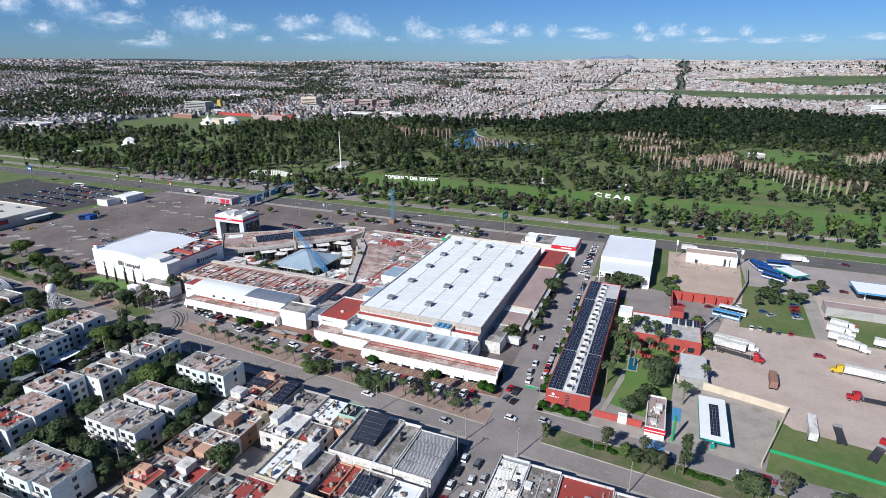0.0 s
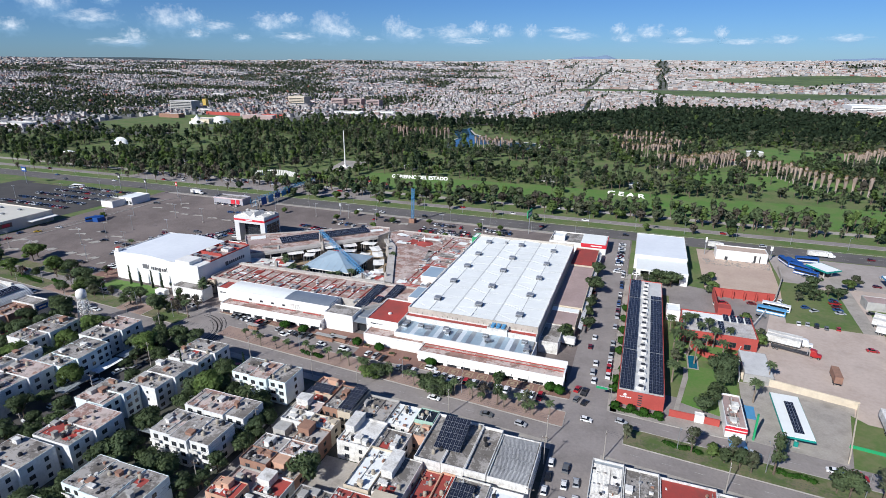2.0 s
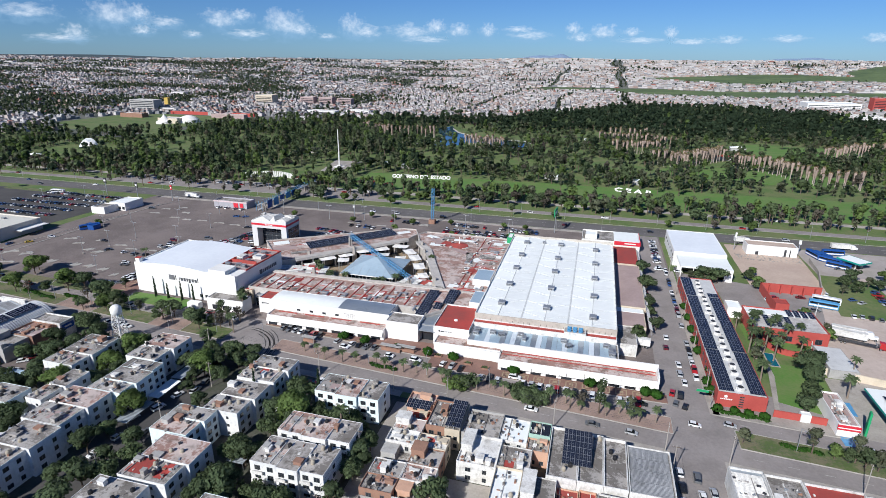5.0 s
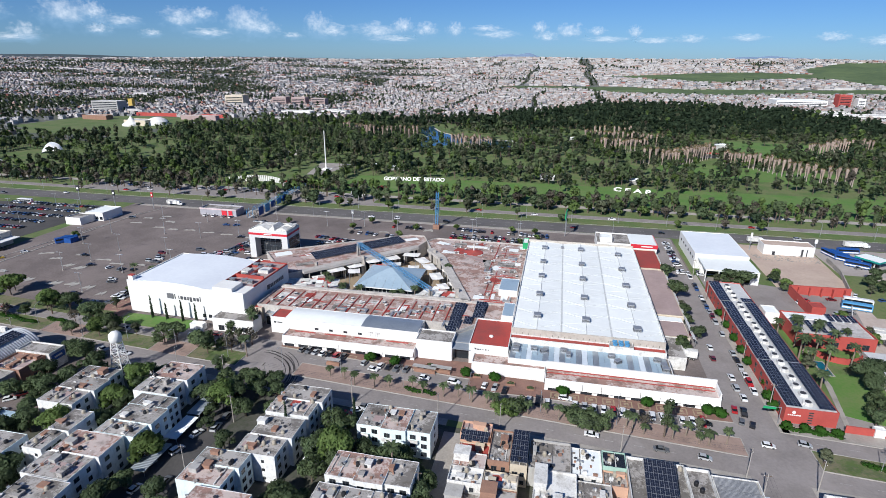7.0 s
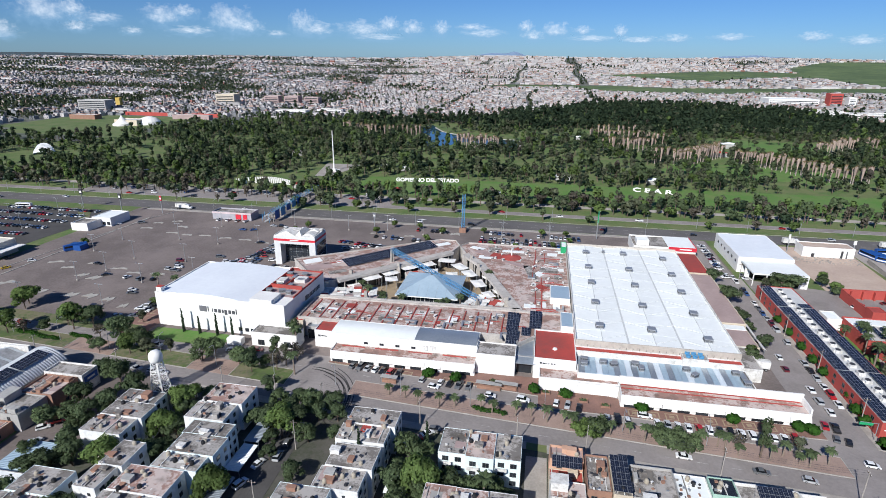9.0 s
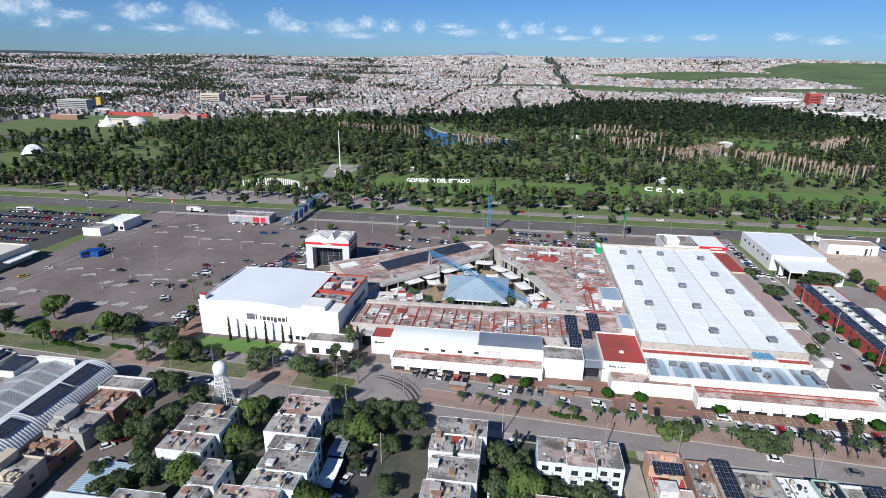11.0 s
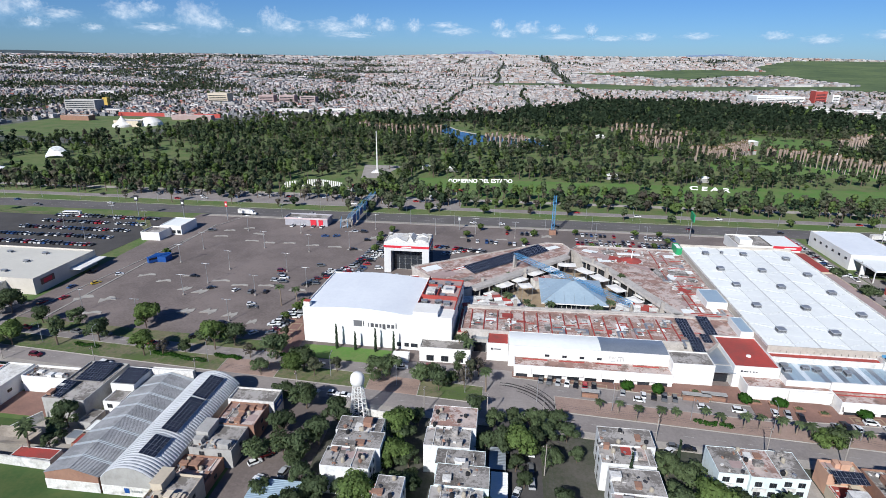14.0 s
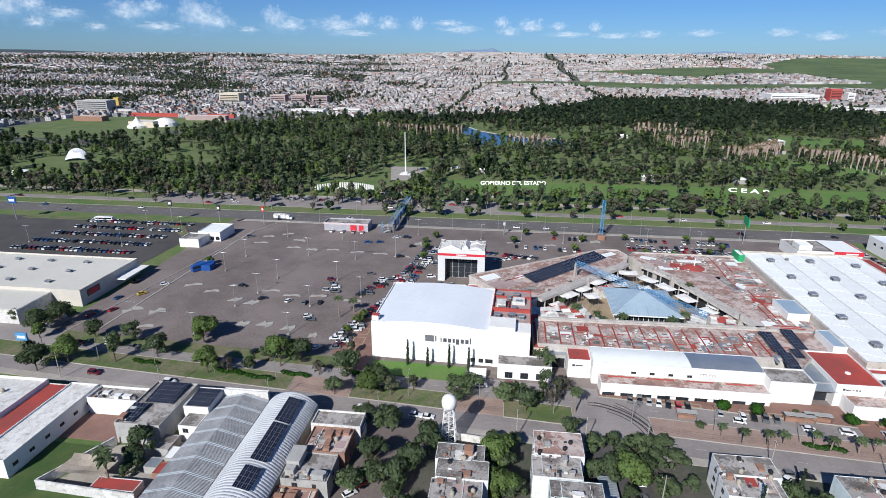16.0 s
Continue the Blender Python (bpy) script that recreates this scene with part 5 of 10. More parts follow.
for q in ((-e, -e, e, -e + 0.3), (-e, e - 0.3, e, e), (-e, -e + 0.3, -e + 0.3, e - 0.3), (e - 0.3, -e + 0.3, e, e - 0.3)):
    g = Geo()
    g.box(q[0], q[1], zb - 0.45, q[2], q[3], zb + 0.02)
    part("eaves", g, WHITE, pav)
for k in range(4):
    a = radians(45 + 90 * k)
    g = Geo()
    g.tube((0, 0, zt - 0.45), (math.cos(a) * e * 1.41, math.sin(a) * e * 1.41, zb + 0.12), 0.16, n=6)
    part("hip", g, METAL, pav)
g = Geo()
g.box(-11.5, -11.5, 0.3, 11.5, 11.5, 6.6)
part("glazing", g, GLASS, pav, "dark glazed pavilion walls")
for k in range(12):
    for sx in (-1, 1):
        g = Geo()
        g.box(sx * 11.6 - 0.12, -11.4 + k * 2.07 - 0.1, 0.3, sx * 11.6 + 0.12, -11.4 + k * 2.07 + 0.1, 6.7)
        part("mullion", g, WHITE_OLD, pav)
    g = Geo()
    g.box(-11.4 + k * 2.07 - 0.1, -11.75, 0.3, -11.4 + k * 2.07 + 0.1, -11.5, 6.7)
    part("mullion", g, WHITE_OLD, pav)


def lattice(g, a, b, w, bays, r=0.09):
    """A square truss between two points."""
    a, b = Vector(a), Vector(b)
    d = (b - a).normalized()
    u = d.cross(Vector((0, 0, 1)) if abs(d.z) < 0.9 else Vector((1, 0, 0))).normalized() * w / 2
    v = d.cross(u).normalized() * w / 2
    cs = [u + v, u - v, -u - v, -u + v]
    for c in cs:
        g.tube(a + c, b + c, r * 1.3, n=5)
    for i in range(bays):
        p, q = a + (b - a) * i / bays, a + (b - a) * (i + 1) / bays
        for k in range(4):
            c, e_ = cs[k], cs[(k + 1) % 4]
            g.tube(p + c, q + e_ if i % 2 else q + c, r * 0.7, n=4, caps=False)
            g.tube(p + c, p + e_, r * 0.7, n=4, caps=False)
            g.tube(p + c, q + e_, r * 0.7, n=4, caps=False)


boom = thing("truss_boom", "pale blue lattice boom slung over the plaza pavilion", "truss")
g = Geo()
lattice(g, (-211, 268.8, 14.6), (-161.6, 229.0, 9.0), 1.8, 26, 0.085)
part("boom", g, BLUE_STEEL, boom)
for x, y, z in ((-211, 268.8, 14.6), (-161.6, 229.0, 9.0)):
    g = Geo()
    g.tube((x - 0.7, y - 0.7, 0.2), (x - 0.3, y - 0.3, z), 0.9, 0.5, 8)
    g.tube((x + 0.8, y + 0.8, 0.2), (x + 0.3, y + 0.3, z - 1), 0.6, 0.4, 8)
    part("pylon", g, CONCRETE, boom, "tapered concrete pylon")
mast = thing("truss_mast", "tall blue lattice mast above the mall's rear entrance", "mast", pose(-186, 352, 0))
g = Geo()
lattice(g, (0, 0, 0), (0.3, 1.0, 25.2), 1.6, 14, 0.1)
part("mast_frame", g, BLUE_STEEL, mast)
g = Geo()
g.box(-2.2, -2.2, 0, 2.2, 2.2, 3.0)
part("mast_base", g, BRICK, mast)
# canvas sails and stalls of the plaza
def sail(x, y, w, d, z, rot):
    ob = thing("shade_sail", "white canvas shade on posts over plaza tables", "shade", pose(x, y, 0, 0, 0, rot), group="plaza shades")
    g = Geo()
    n = 6
    def zz(i, j):
        a, b_ = i / n * 2 - 1, j / n * 2 - 1
        return z + 0.9 * (1 - abs(a)) * (1 - abs(b_)) + 0.7 * (a * a + b_ * b_) * 0.3
    for i in range(n):
        for j in range(n):
            g.poly([(w * (p / n - 0.5), d * (q / n - 0.5), zz(p, q)) for p, q in ((i, j), (i + 1, j), (i + 1, j + 1), (i, j + 1))])
    part("canvas", g, CANVAS, ob)
    for sx in (-1, 1):
        for sy in (-1, 1):
            g = Geo()
            g.tube((sx * w * 0.42, sy * d * 0.42, 0.3), (sx * w * 0.42, sy * d * 0.42, z + 0.35), 0.1)
            part("post", g, METAL, ob)


for x, y, w, d, z, rot in ((-216, 249, 9, 6, 6.4, 45), (-209, 257, 8, 6, 6.2, 45), (-222, 240, 6, 4, 5.4, 40), (-201, 265, 9, 6, 6.8, 45), (-193, 272, 8, 6, 6.4, 40), (-184, 279, 9, 6, 6.6, 0), (-176, 272, 9, 6, 6.4, -50), (-170, 263, 9, 6, 6.6, -60), (-164, 252, 9, 6, 6.2, -65), (-158, 240, 7, 5, 6.2, -60), (-190, 266, 7, 5, 5.4, 10), (-225, 232, 6, 4, 5.0, 30), (-206, 248, 6, 6, 6.8, 20), (-161, 263, 5, 4, 5.2, -60), (-154, 246, 6, 4, 5.4, -60), (-150, 236, 6, 4, 5.4, -60), (-179, 264, 6, 5, 5.2, 10)):
    sail(x, y, w, d, z, rot)
r_ = random.Random(3)
# stalls with red and white pitched roofs
def stall_row(x, y, n, rot, w=3.4, d=9.0):
    for k in range(n):
        a = radians(rot)
        ob = thing("plaza_kiosk", "plaza kiosk with a " + ("red" if k % 3 == 1 else "white") + " pitched roof", "kiosk", pose(x + k * (w + 0.3) * math.cos(a), y + k * (w + 0.3) * math.sin(a), 0.3, 0, 0, rot), "plaza kiosks")
        hh = 4.2 + r_.uniform(-0.3, 0.8)
        g = Geo()
        g.box(0, 0, 0, w, d, hh)
        part("wall", g, WHITE_OLD, ob)
        g = Geo()
        g.poly(((-0.15, -0.3, hh), (w + 0.15, -0.3, hh), (w + 0.15, d * 0.5, hh + 1.1), (-0.15, d * 0.5, hh + 1.1)))
        g.poly(((-0.15, d * 0.5, hh + 1.1), (w + 0.15, d * 0.5, hh + 1.1), (w + 0.15, d + 0.3, hh), (-0.15, d + 0.3, hh)))
        part("roof", g.weld(), ROOF_RED if k % 3 == 1 else r_.choice((SHEET, ROOF_PINK, SHEET)), ob)


stall_row(-229, 222.6, 7, 2, 3.4, 8.5)
stall_row(-226, 233, 3, 35, 3.2, 5.0)
stall_row(-169, 223.6, 7, 2, 3.3, 9.0)
stall_row(-159, 234.5, 3, -15, 3.2, 6.0)
stall_row(-201, 259.5, 3, 30, 3.0, 4.0)
for k in range(5):
    for x, y in ((-203 + k * 8.6, 226.6 + (k % 2)),):
        ob = thing("plaza_umbrella", "white plaza umbrella over tables", "umbrella", pose(x, y, 0.3), "plaza umbrellas")
        g = Geo()
        g.tube((0, 0, 0), (0, 0, 3.0), 0.06)
        part("pole", g, METAL, ob)
        g = Geo()
        g.lathe(((1.9, 2.5), (1.0, 3.0), (0.05, 3.4)), 8)
        part("canopy", g, CANVAS, ob)
for k, (x, y) in enumerate(((-206, 262), (-226, 247), (-166, 268), (-171, 280), (-149, 230), (-211, 224))):
    ob = thing("plaza_pylon", "tapered grey concrete plaza pylon", "pylon", pose(x, y, 0.3), "plaza pylons")
    g = Geo()
    g.prism([(-1.0, -0.8), (1.0, -0.8), (1.0, 0.8), (-1.0, 0.8)], 0, 7.5)
    g.prism([(-0.7, -0.55), (0.7, -0.55), (0.7, 0.55), (-0.7, 0.55)], 7.5, 10.2)
    part("shaft", g, CONCRETE, ob)
PLAY = mat("yellow_plastic", (0.62, 0.38, 0.03), 0.4)
play = thing("playground", "yellow and orange plaza playground tower", "playground", pose(-156, 243, 0.3))
g = Geo()
for x in (-1.5, 1.5):
    for y in (-1.5, 1.5):
        g.tube((x, y, 0), (x, y, 3.2), 0.12)
part("posts", g, PLAY, play)
g = Geo()
g.box(-1.7, -1.7, 1.4, 1.7, 1.7, 1.6)
g.prism([(-1.9, -1.9), (1.9, -1.9), (1.9, 1.9), (-1.9, 1.9)], 3.2, 3.5)
part("deck", g, PLAY, play)
g = Geo()
g.tube((1.6, 0, 1.6), (5.5, 0.5, 0.1), 0.5, n=8)
part("slide", g, RED_BAND, play)

# ---- department store ----
LX0, LX1, LY0, LY1, LZ = -294.2, -235.2, 193.8, 231.5, 14.8
store = thing("department_store", "large windowless white department store with pale roof", "building", pose(LX0, LY0 + 2.5, 0, 0, 0, -2.4))
w, d = LX1 - LX0, LY1 - LY0
g = Geo()
g.box(0, 0, 0, w, d, LZ - 0.4)
part("wall", g, WHITE, store)
g = Geo()
ring(g, 0, 0, 44, d, LZ - 0.4, LZ + 0.2, 0.35)
g.box(44, 0, LZ - 0.4, w, 0.35, LZ + 0.2)
part("parapet", g, WHITE, store)
g = Geo()
for i in range(10):
    f0, f1 = i / 10, (i + 1) / 10
    g.poly(((0.35 + 43.4 * f0, 0.35, LZ - 0.3 + 1.5 * math.sin(math.pi * f0)), (0.35 + 43.4 * f1, 0.35, LZ - 0.3 + 1.5 * math.sin(math.pi * f1)), (0.35 + 43.4 * f1, d - 0.35, LZ - 0.3 + 1.5 * math.sin(math.pi * f1)), (0.35 + 43.4 * f0, d - 0.35, LZ - 0.3 + 1.5 * math.sin(math.pi * f0))))
for y in (0.35, d - 0.35):
    g.poly([(0.35, y, LZ - 0.5)] + [(0.35 + 43.4 * i / 10, y, LZ - 0.3 + 1.5 * math.sin(math.pi * i / 10)) for i in range(11)] + [(43.75, y, LZ - 0.5)])
part("roof", g.weld(), SHEET_LIV, store, "pale blue-grey gently curved roof")
g = Geo()
g.box(44.2, 9, LZ - 0.39, w - 0.4, d - 0.4, LZ - 0.3)
part("service_roof", g, ROOF_PINK, store, "dusty pink service roof")
g = Geo()
g.box(43.9, 8.6, LZ - 0.4, 44.2, d, LZ + 1.0)
g.box(w - 0.4, 8.6, LZ - 0.4, w, d, LZ + 0.3)
g.box(44.2, d - 0.4, LZ - 0.4, w - 0.4, d, LZ + 0.3)
part("service_parapet", g, ROOF_RED, store)
g = Geo()
g.box(44.0, 0.36, LZ - 0.4, 53.5, 8.5, LZ + 1.6)
part("penthouse", g, WHITE, store)
g = Geo()
g.box(0.1, 1.0, LZ, 2.6, 3.0, LZ + 2.0)
part("roof_stair", g, WHITE, store)
g = Geo()
g.box(0.0, 0.9, LZ + 2.0, 2.7, 3.1, LZ + 2.15)
part("roof_stair_cap", g, ROOF_RED, store)
# sign: grey square and plain bars
SIGN = mat("sign_letters", (0.10, 0.10, 0.11), 0.5)
g = Geo()
g.box(20.6, -0.25, 8.6, 23.8, 0.0, 11.0)
part("sign_square", g, mat("sign_plate", (0.17, 0.17, 0.18), 0.5), store)
for k, (x, wd, zz, hh) in enumerate(((24.4, 0.35, 8.7, 2.3), (26.4, 0.3, 8.7, 1.6), (27.4, 1.2, 8.7, 1.5), (29.2, 1.1, 8.7, 1.5), (30.9, 0.7, 8.7, 1.5), (32.1, 1.1, 8.1, 2.1), (33.9, 1.1, 8.7, 1.5), (35.6, 1.1, 8.7, 1.5), (37.3, 0.3, 8.7, 2.3))):
    g = Geo()
    g.box(x, -0.2, zz, x + wd, 0.0, zz + hh)
    part("sign_bar", g, SIGN, store)
g = Geo()
g.box(w, 18.5, 9.0, w + 0.2, 20.5, 11.2)
part("sign_square", g, SIGN, store)
for k in range(8):
    g = Geo()
    g.box(w, 21.2 + k * 1.5, 9.2, w + 0.2, 22.1 + k * 1.5, 10.8)
    part("sign_bar", g, SIGN, store)
for k, (x, ww) in enumerate(((38.5, 1.6), (41.5, 1.6), (44.5, 2.6), (48.6, 0.9), (51.0, 3.2))):
    window(store, x, 0, 0.6 if k == 4 else 1.4, ww, 2.6 if k == 4 else 1.5, "s", METAL if k == 4 else None)
b = block("store_entrance", "low white entrance block of the department store", "building", -246.5, 186.8, -227.5, 193.6, 5.6, WHITE, ROOF_CON, 0.4)
for k in range(3):
    window(b, 4 + k * 5.5, 0, 0.6, 2.6, 2.2, "s")
b = block("store_gate_house", "small white gatehouse with a canopy", "building", -256.5, 185.2, -250.4, 188.2, 2.8, WHITE, SHEET, 0.1)
g = Geo()
g.box(44.2, 17.0, LZ - 0.3, w - 0.4, 17.5, LZ + 1.3)
g.box(50.0, 17.5, LZ - 0.3, 50.4, 30.0, LZ + 0.9)
g.box(44.2, 30.0, LZ - 0.3, w - 0.4, 30.4, LZ + 0.6)
part("plant_screen", g, ROOF_RED, store, "dark red plant screen wall")
g = Geo()
g.box(45.5, 19.5, LZ - 0.3, 49.0, 24.0, LZ + 1.9)
g.box(51.5, 24.0, LZ - 0.3, 56.5, 28.5, LZ + 1.2)
part("plant_room", g, WHITE_OLD, store, "stained white plant room")
hv2 = roof_unit_proto("store_roof_unit", "grey cooling unit on the dusty service roof", 2.6, 1.8, 1.6)
put_first(hv2, [pose(x, y, LZ - 0.3, 0, 0, r) for x, y, r in ((-247, 226, 0), (-243, 222, 90), (-246, 214, 0), (-239, 219, 0), (-240, 226, 0), (-242, 207, 30), (-238.5, 206, 0), (-247.5, 206.5, 0), (-241, 213, 90))])
b = block("side_entrance", "glass side entrance between store and mall", "building", -227.3, 196.5, -221.8, 206, 5.4, GREY_WALL, ZINC, 0.2)
g = Geo()
g.box(0.4, -0.05, 0.2, 5.1, 0.0, 4.2)
part("glazing", g, GLASS, b)
b = block("link_roof", "low red link roof between store and mall", "building", -233.6, 197.5, -229.4, 219.6, 7.0, CREAM, ROOF_RED, 0.3)

# ---- portal tower ----
arch = thing("portal_building", "tall white portal with a red band and dark glass recess", "building", pose(-278.6, 273.0, 0))
g = Geo()
w, d, h = 23.6, 15.5, 16.4
g.box(0, 0, 0, 3.6, d, h - 4.2)
g.box(w - 3.6, 0, 0, w, d, h - 4.2)
g.box(0, 0, h - 4.2, w, d, h)
g.box(3.6, 5.5, 0, w - 3.6, 6.2, h - 4.2)
part("wall", g, mat("portal_panels", (0.66, 0.66, 0.65), 0.6, (0.57, 0.57, 0.56), 0.2, 1.0), arch)
g = Geo()
g.box(-0.12, -0.12, h - 2.6, w + 0.12, d + 0.12, h - 1.4)
part("band", g, RED_BAND, arch, "red sign band")
g = Geo()
g.box(9.3, -0.2, h - 2.25, 14.3, -0.1, h - 1.75)
part("sign_bar", g, WHITE, arch)
g = Geo()
for i in range(5):
    for j in range(4):
        g.box(3.8 + i * 3.2, 5.3, 0.3 + j * 2.95, 6.8 + i * 3.2, 5.45, 3.1 + j * 2.95)
part("glazing", g, GLASS, arch, "dark mirror glass panes")
g = Geo()
for j in range(5):
    for i in range(5):
        g.box(w - 0.02, 2.0 + i * 2.6, 0.6 + j * 2.3, w + 0.1, 4.3 + i * 2.6, 2.7 + j * 2.3)
part("side_glazing", g, GLASS, arch, "dark side windows")
g = Geo()
ring(g, 0.2, 0.2, w - 0.2, d - 0.2, h, h + 0.5, 0.3)
g.box(0.5, 0.5, h, w - 0.5, d - 0.5, h + 0.12)
part("roof_deck", g, WHITE_OLD, arch)
for xa, xb, ya, yb, top in ((1.2, 11.6, 1.0, 8.8, 2.2), (12.0, 15.4, 1.4, 13.6, 2.6), (15.8, 22.2, 2.2, 9.6, 1.4), (2.0, 11.2, 9.2, 14.2, 1.3), (15.8, 22.0, 10.0, 14.4, 1.6)):
    g = Geo()
    xm, yi = (xa + xb) / 2, (yb - ya) * 0.18
    lo, hi = [(xa, ya, h + 0.4), (xb, ya, h + 0.4), (xb, yb, h + 0.4), (xa, yb, h + 0.4)], [(xm, ya + yi, h + top), (xm, yb - yi, h + top)]
    g.poly((lo[0], lo[1], hi[0]))
    g.poly((lo[1], lo[2], hi[1], hi[0]))
    g.poly((lo[2], lo[3], hi[1]))
    g.poly((lo[3], lo[0], hi[0], hi[1]))
    g.box(xa, ya, h + 0.1, xb, yb, h + 0.4)
    part("hipped_roof", g, WHITE_OLD, arch, "small white hipped roof")
au = roof_unit_proto("portal_roof_unit", "white roof unit on the portal", 2.0, 1.6, 1.4, WHITE_OLD)
put_first(au, [pose(-277.4 + k * 10.6, 285.6, 16.5) for k in range(3)])
# red steel entrance roofs near it
b = block("portal_link", "low white and red sloping entrance roof", "building", -262, 250, -246, 258, 5.0, WHITE, ROOF_RED, 0.3)
b = block("portal_link", "low white and red sloping entrance roof", "building", -272, 252, -263, 259, 4.2, WHITE, SHEET, 0.3)

# ---- canopy beside the hall, corner bank ----
b = block("arcade", "side arcade with a red roof beside the hall", "building", -63.9, 288, -50.5, 318, 6.0, CREAM, ROOF_RED, 0.3)
b = block("arcade", "side arcade with a faded pink sheet roof", "building", -63.9, 232, -50.5, 287.8, 5.6, CREAM, ROOF_PINK, 0.3)
b = block("arcade", "side arcade with a pale sheet roof", "building", -63.9, 213, -51.5, 231.8, 5.0, CREAM, ROOF_PINK, 0.3)
g = Geo()
g.box(0.2, 14.5, 5.05, 12.2, 18.6, 5.25)
part("pale_strip", g, SHEET, b)
awn = thing("arcade_awnings", "white canvas awnings along the side arcade", "awning")
for k in range(17):
    x0 = -50.3
    g = Geo()
    g.poly(((x0, 214 + k * 6.2, 4.9), (x0 + 1.6, 214 + k * 6.2, 4.0), (x0 + 1.6, 219.6 + k * 6.2, 4.0), (x0, 219.6 + k * 6.2, 4.9)))
    g.poly(((x0, 219.6 + k * 6.2, 4.8), (x0 + 1.6, 219.6 + k * 6.2, 3.9), (x0 + 1.6, 214 + k * 6.2, 3.9), (x0, 214 + k * 6.2, 4.8)))
    for y0 in (214 + k * 6.2, 219.6 + k * 6.2):
        g.poly(((x0, y0, 4.8), (x0 + 1.6, y0, 3.9), (x0 + 1.6, y0, 4.0), (x0, y0, 4.9)))
    part("canvas", g.weld(), CANVAS, awn)
for k in range(9):
    g = Geo()
    g.tube((-48.9, 215 + k * 12, 0.1), (-48.9, 215 + k * 12, 4.0), 0.08)
    part("awning_post", g, METAL, awn)
b = block("corner_bank", "low white bank with a red sign band", "building", -82, 328, -47.5, 349, 5.4, WHITE, ROOF_CON, 0.7)
g = Geo()
g.box(19.5, -0.25, 4.0, 34.8, 0.0, 6.3)
g.box(34.5, -0.2, 4.0, 34.8, 20.5, 6.3)
part("sign_band", g, RED_BAND, b, "red sign band")
g = Geo()
g.box(25.5, -0.32, 4.8, 32.0, -0.26, 5.5)
part("sign_bar", g, WHITE, b)
g = Geo()
g.box(19.2, 0.5, 6.05, 34.0, 20.3, 6.2)
part("sheet_roof", g, SHEET, b)
b = block("bank_tower", "small white rooftop block with a red stripe", "building", -80, 331, -73, 339, 8.0, WHITE, SHEET, 0.4)
b = block("hall_loading", "stained loading block beside the hall", "building", -63.9, 196, -56, 212.8, 5.0, WHITE_OLD, ROOF_CON, 0.3)
# long low sign wall behind the hall
b = block("green_sign_block", "white end wall with a green sign panel", "building", -124.5, 300, -121.6, 309, 11.2, GREEN_SIGN, SHEET, 0.3)

# ---- homes south of the avenue ----
def tank_proto(material, name_label):
    ob = thing("water_tank", name_label, "water tank", group="rooftop water tanks")
    g = Geo()
    g.lathe(((0.55, 0.0), (0.58, 0.1), (0.58, 0.95), (0.5, 1.15), (0.22, 1.28)), 12)
    barrel = part("barrel", g, material, ob)
    g = Geo()
    g.lathe(((0.24, 1.28), (0.24, 1.36), (0.1, 1.4)), 10)
    part("lid", g, material, barrel)
    return ob


tank_places = ([], [])
r_ = random.Random(17)


def rooftop(x0, y0, x1, y1, h, n):
    for _ in range(n):
        tank_places[r_.random() < 0.55].append(pose(r_.uniform(x0 + 1, x1 - 1), r_.uniform(y0 + 1, y1 - 1), h + 0.02))


def roof_clutter(ob, w, d, h, n=3, wall=None):
    """Low walls, gas boxes and hatches on a roof, in the building's own frame."""
    for _ in range(n):
        cw, cd, ch = r_.uniform(0.8, 2.6), r_.uniform(0.8, 2.4), r_.uniform(0.5, 1.8)
        if w - cw - 1 < 0.6 or d - cd - 1 < 0.6:
            continue
        x, y = r_.uniform(0.5, w - cw - 0.5), r_.uniform(0.5, d - cd - 0.5)
        g = Geo()
        g.box(x, y, h, x + cw, y + cd, h + ch)
        g.box(x - 0.12, y - 0.12, h + ch, x + cw + 0.12, y + cd + 0.12, h + ch + 0.12)
        part("roof_room", g, wall or r_.choice((WHITE_OLD, ROOF_CON, GREY_WALL, BRICK)), ob)
    for _ in range(n - 1):
        pw, pd = r_.uniform(2.0, max(2.2, w * 0.5)), r_.uniform(2.0, max(2.2, d * 0.45))
        x, y = r_.uniform(0.3, max(0.4, w - pw - 0.3)), r_.uniform(0.3, max(0.4, d - pd - 0.3))
        g = Geo()
        g.box(x, y, h, min(x + pw, w - 0.2), min(y + pd, d - 0.2), h + r_.uniform(0.02, 0.05))
        part("roof_patch", g, r_.choice((ROOF_CON, ROOF_WARM, ROOF_RED, ROOF_PINK, WHITE_OLD, ROOF_CON, GREY_WALL)), ob)
    g = Geo()
    for _ in range(int(5 + w * d * 0.13)):
        x, y = r_.uniform(0.3, max(0.4, w - 1.3)), r_.uniform(0.3, max(0.4, d - 1.3))
        g.turned(x, y, h, r_.uniform(0.2, 1.1), r_.uniform(0.15, 0.8), r_.uniform(0.15, 0.75), r_.choice((0, 0, 0, 90, 25, -40)), m=r_.randrange(5))
    tagged(part("roof_debris", g, [WHITE_OLD, ROOF_CON, BRICK, DARK, METAL], ob), "assorted small boxes and scraps on the roof", kind="stuff")
    for _ in range(max(1, n // 2)):
        x = r_.uniform(0.4, w - 0.8)
        g = Geo()
        g.box(x, 0.4, h, x + 0.2, d - 0.4, h + 0.28)
        part("roof_kerb", g, r_.choice((WHITE_OLD, ROOF_CON)), ob)


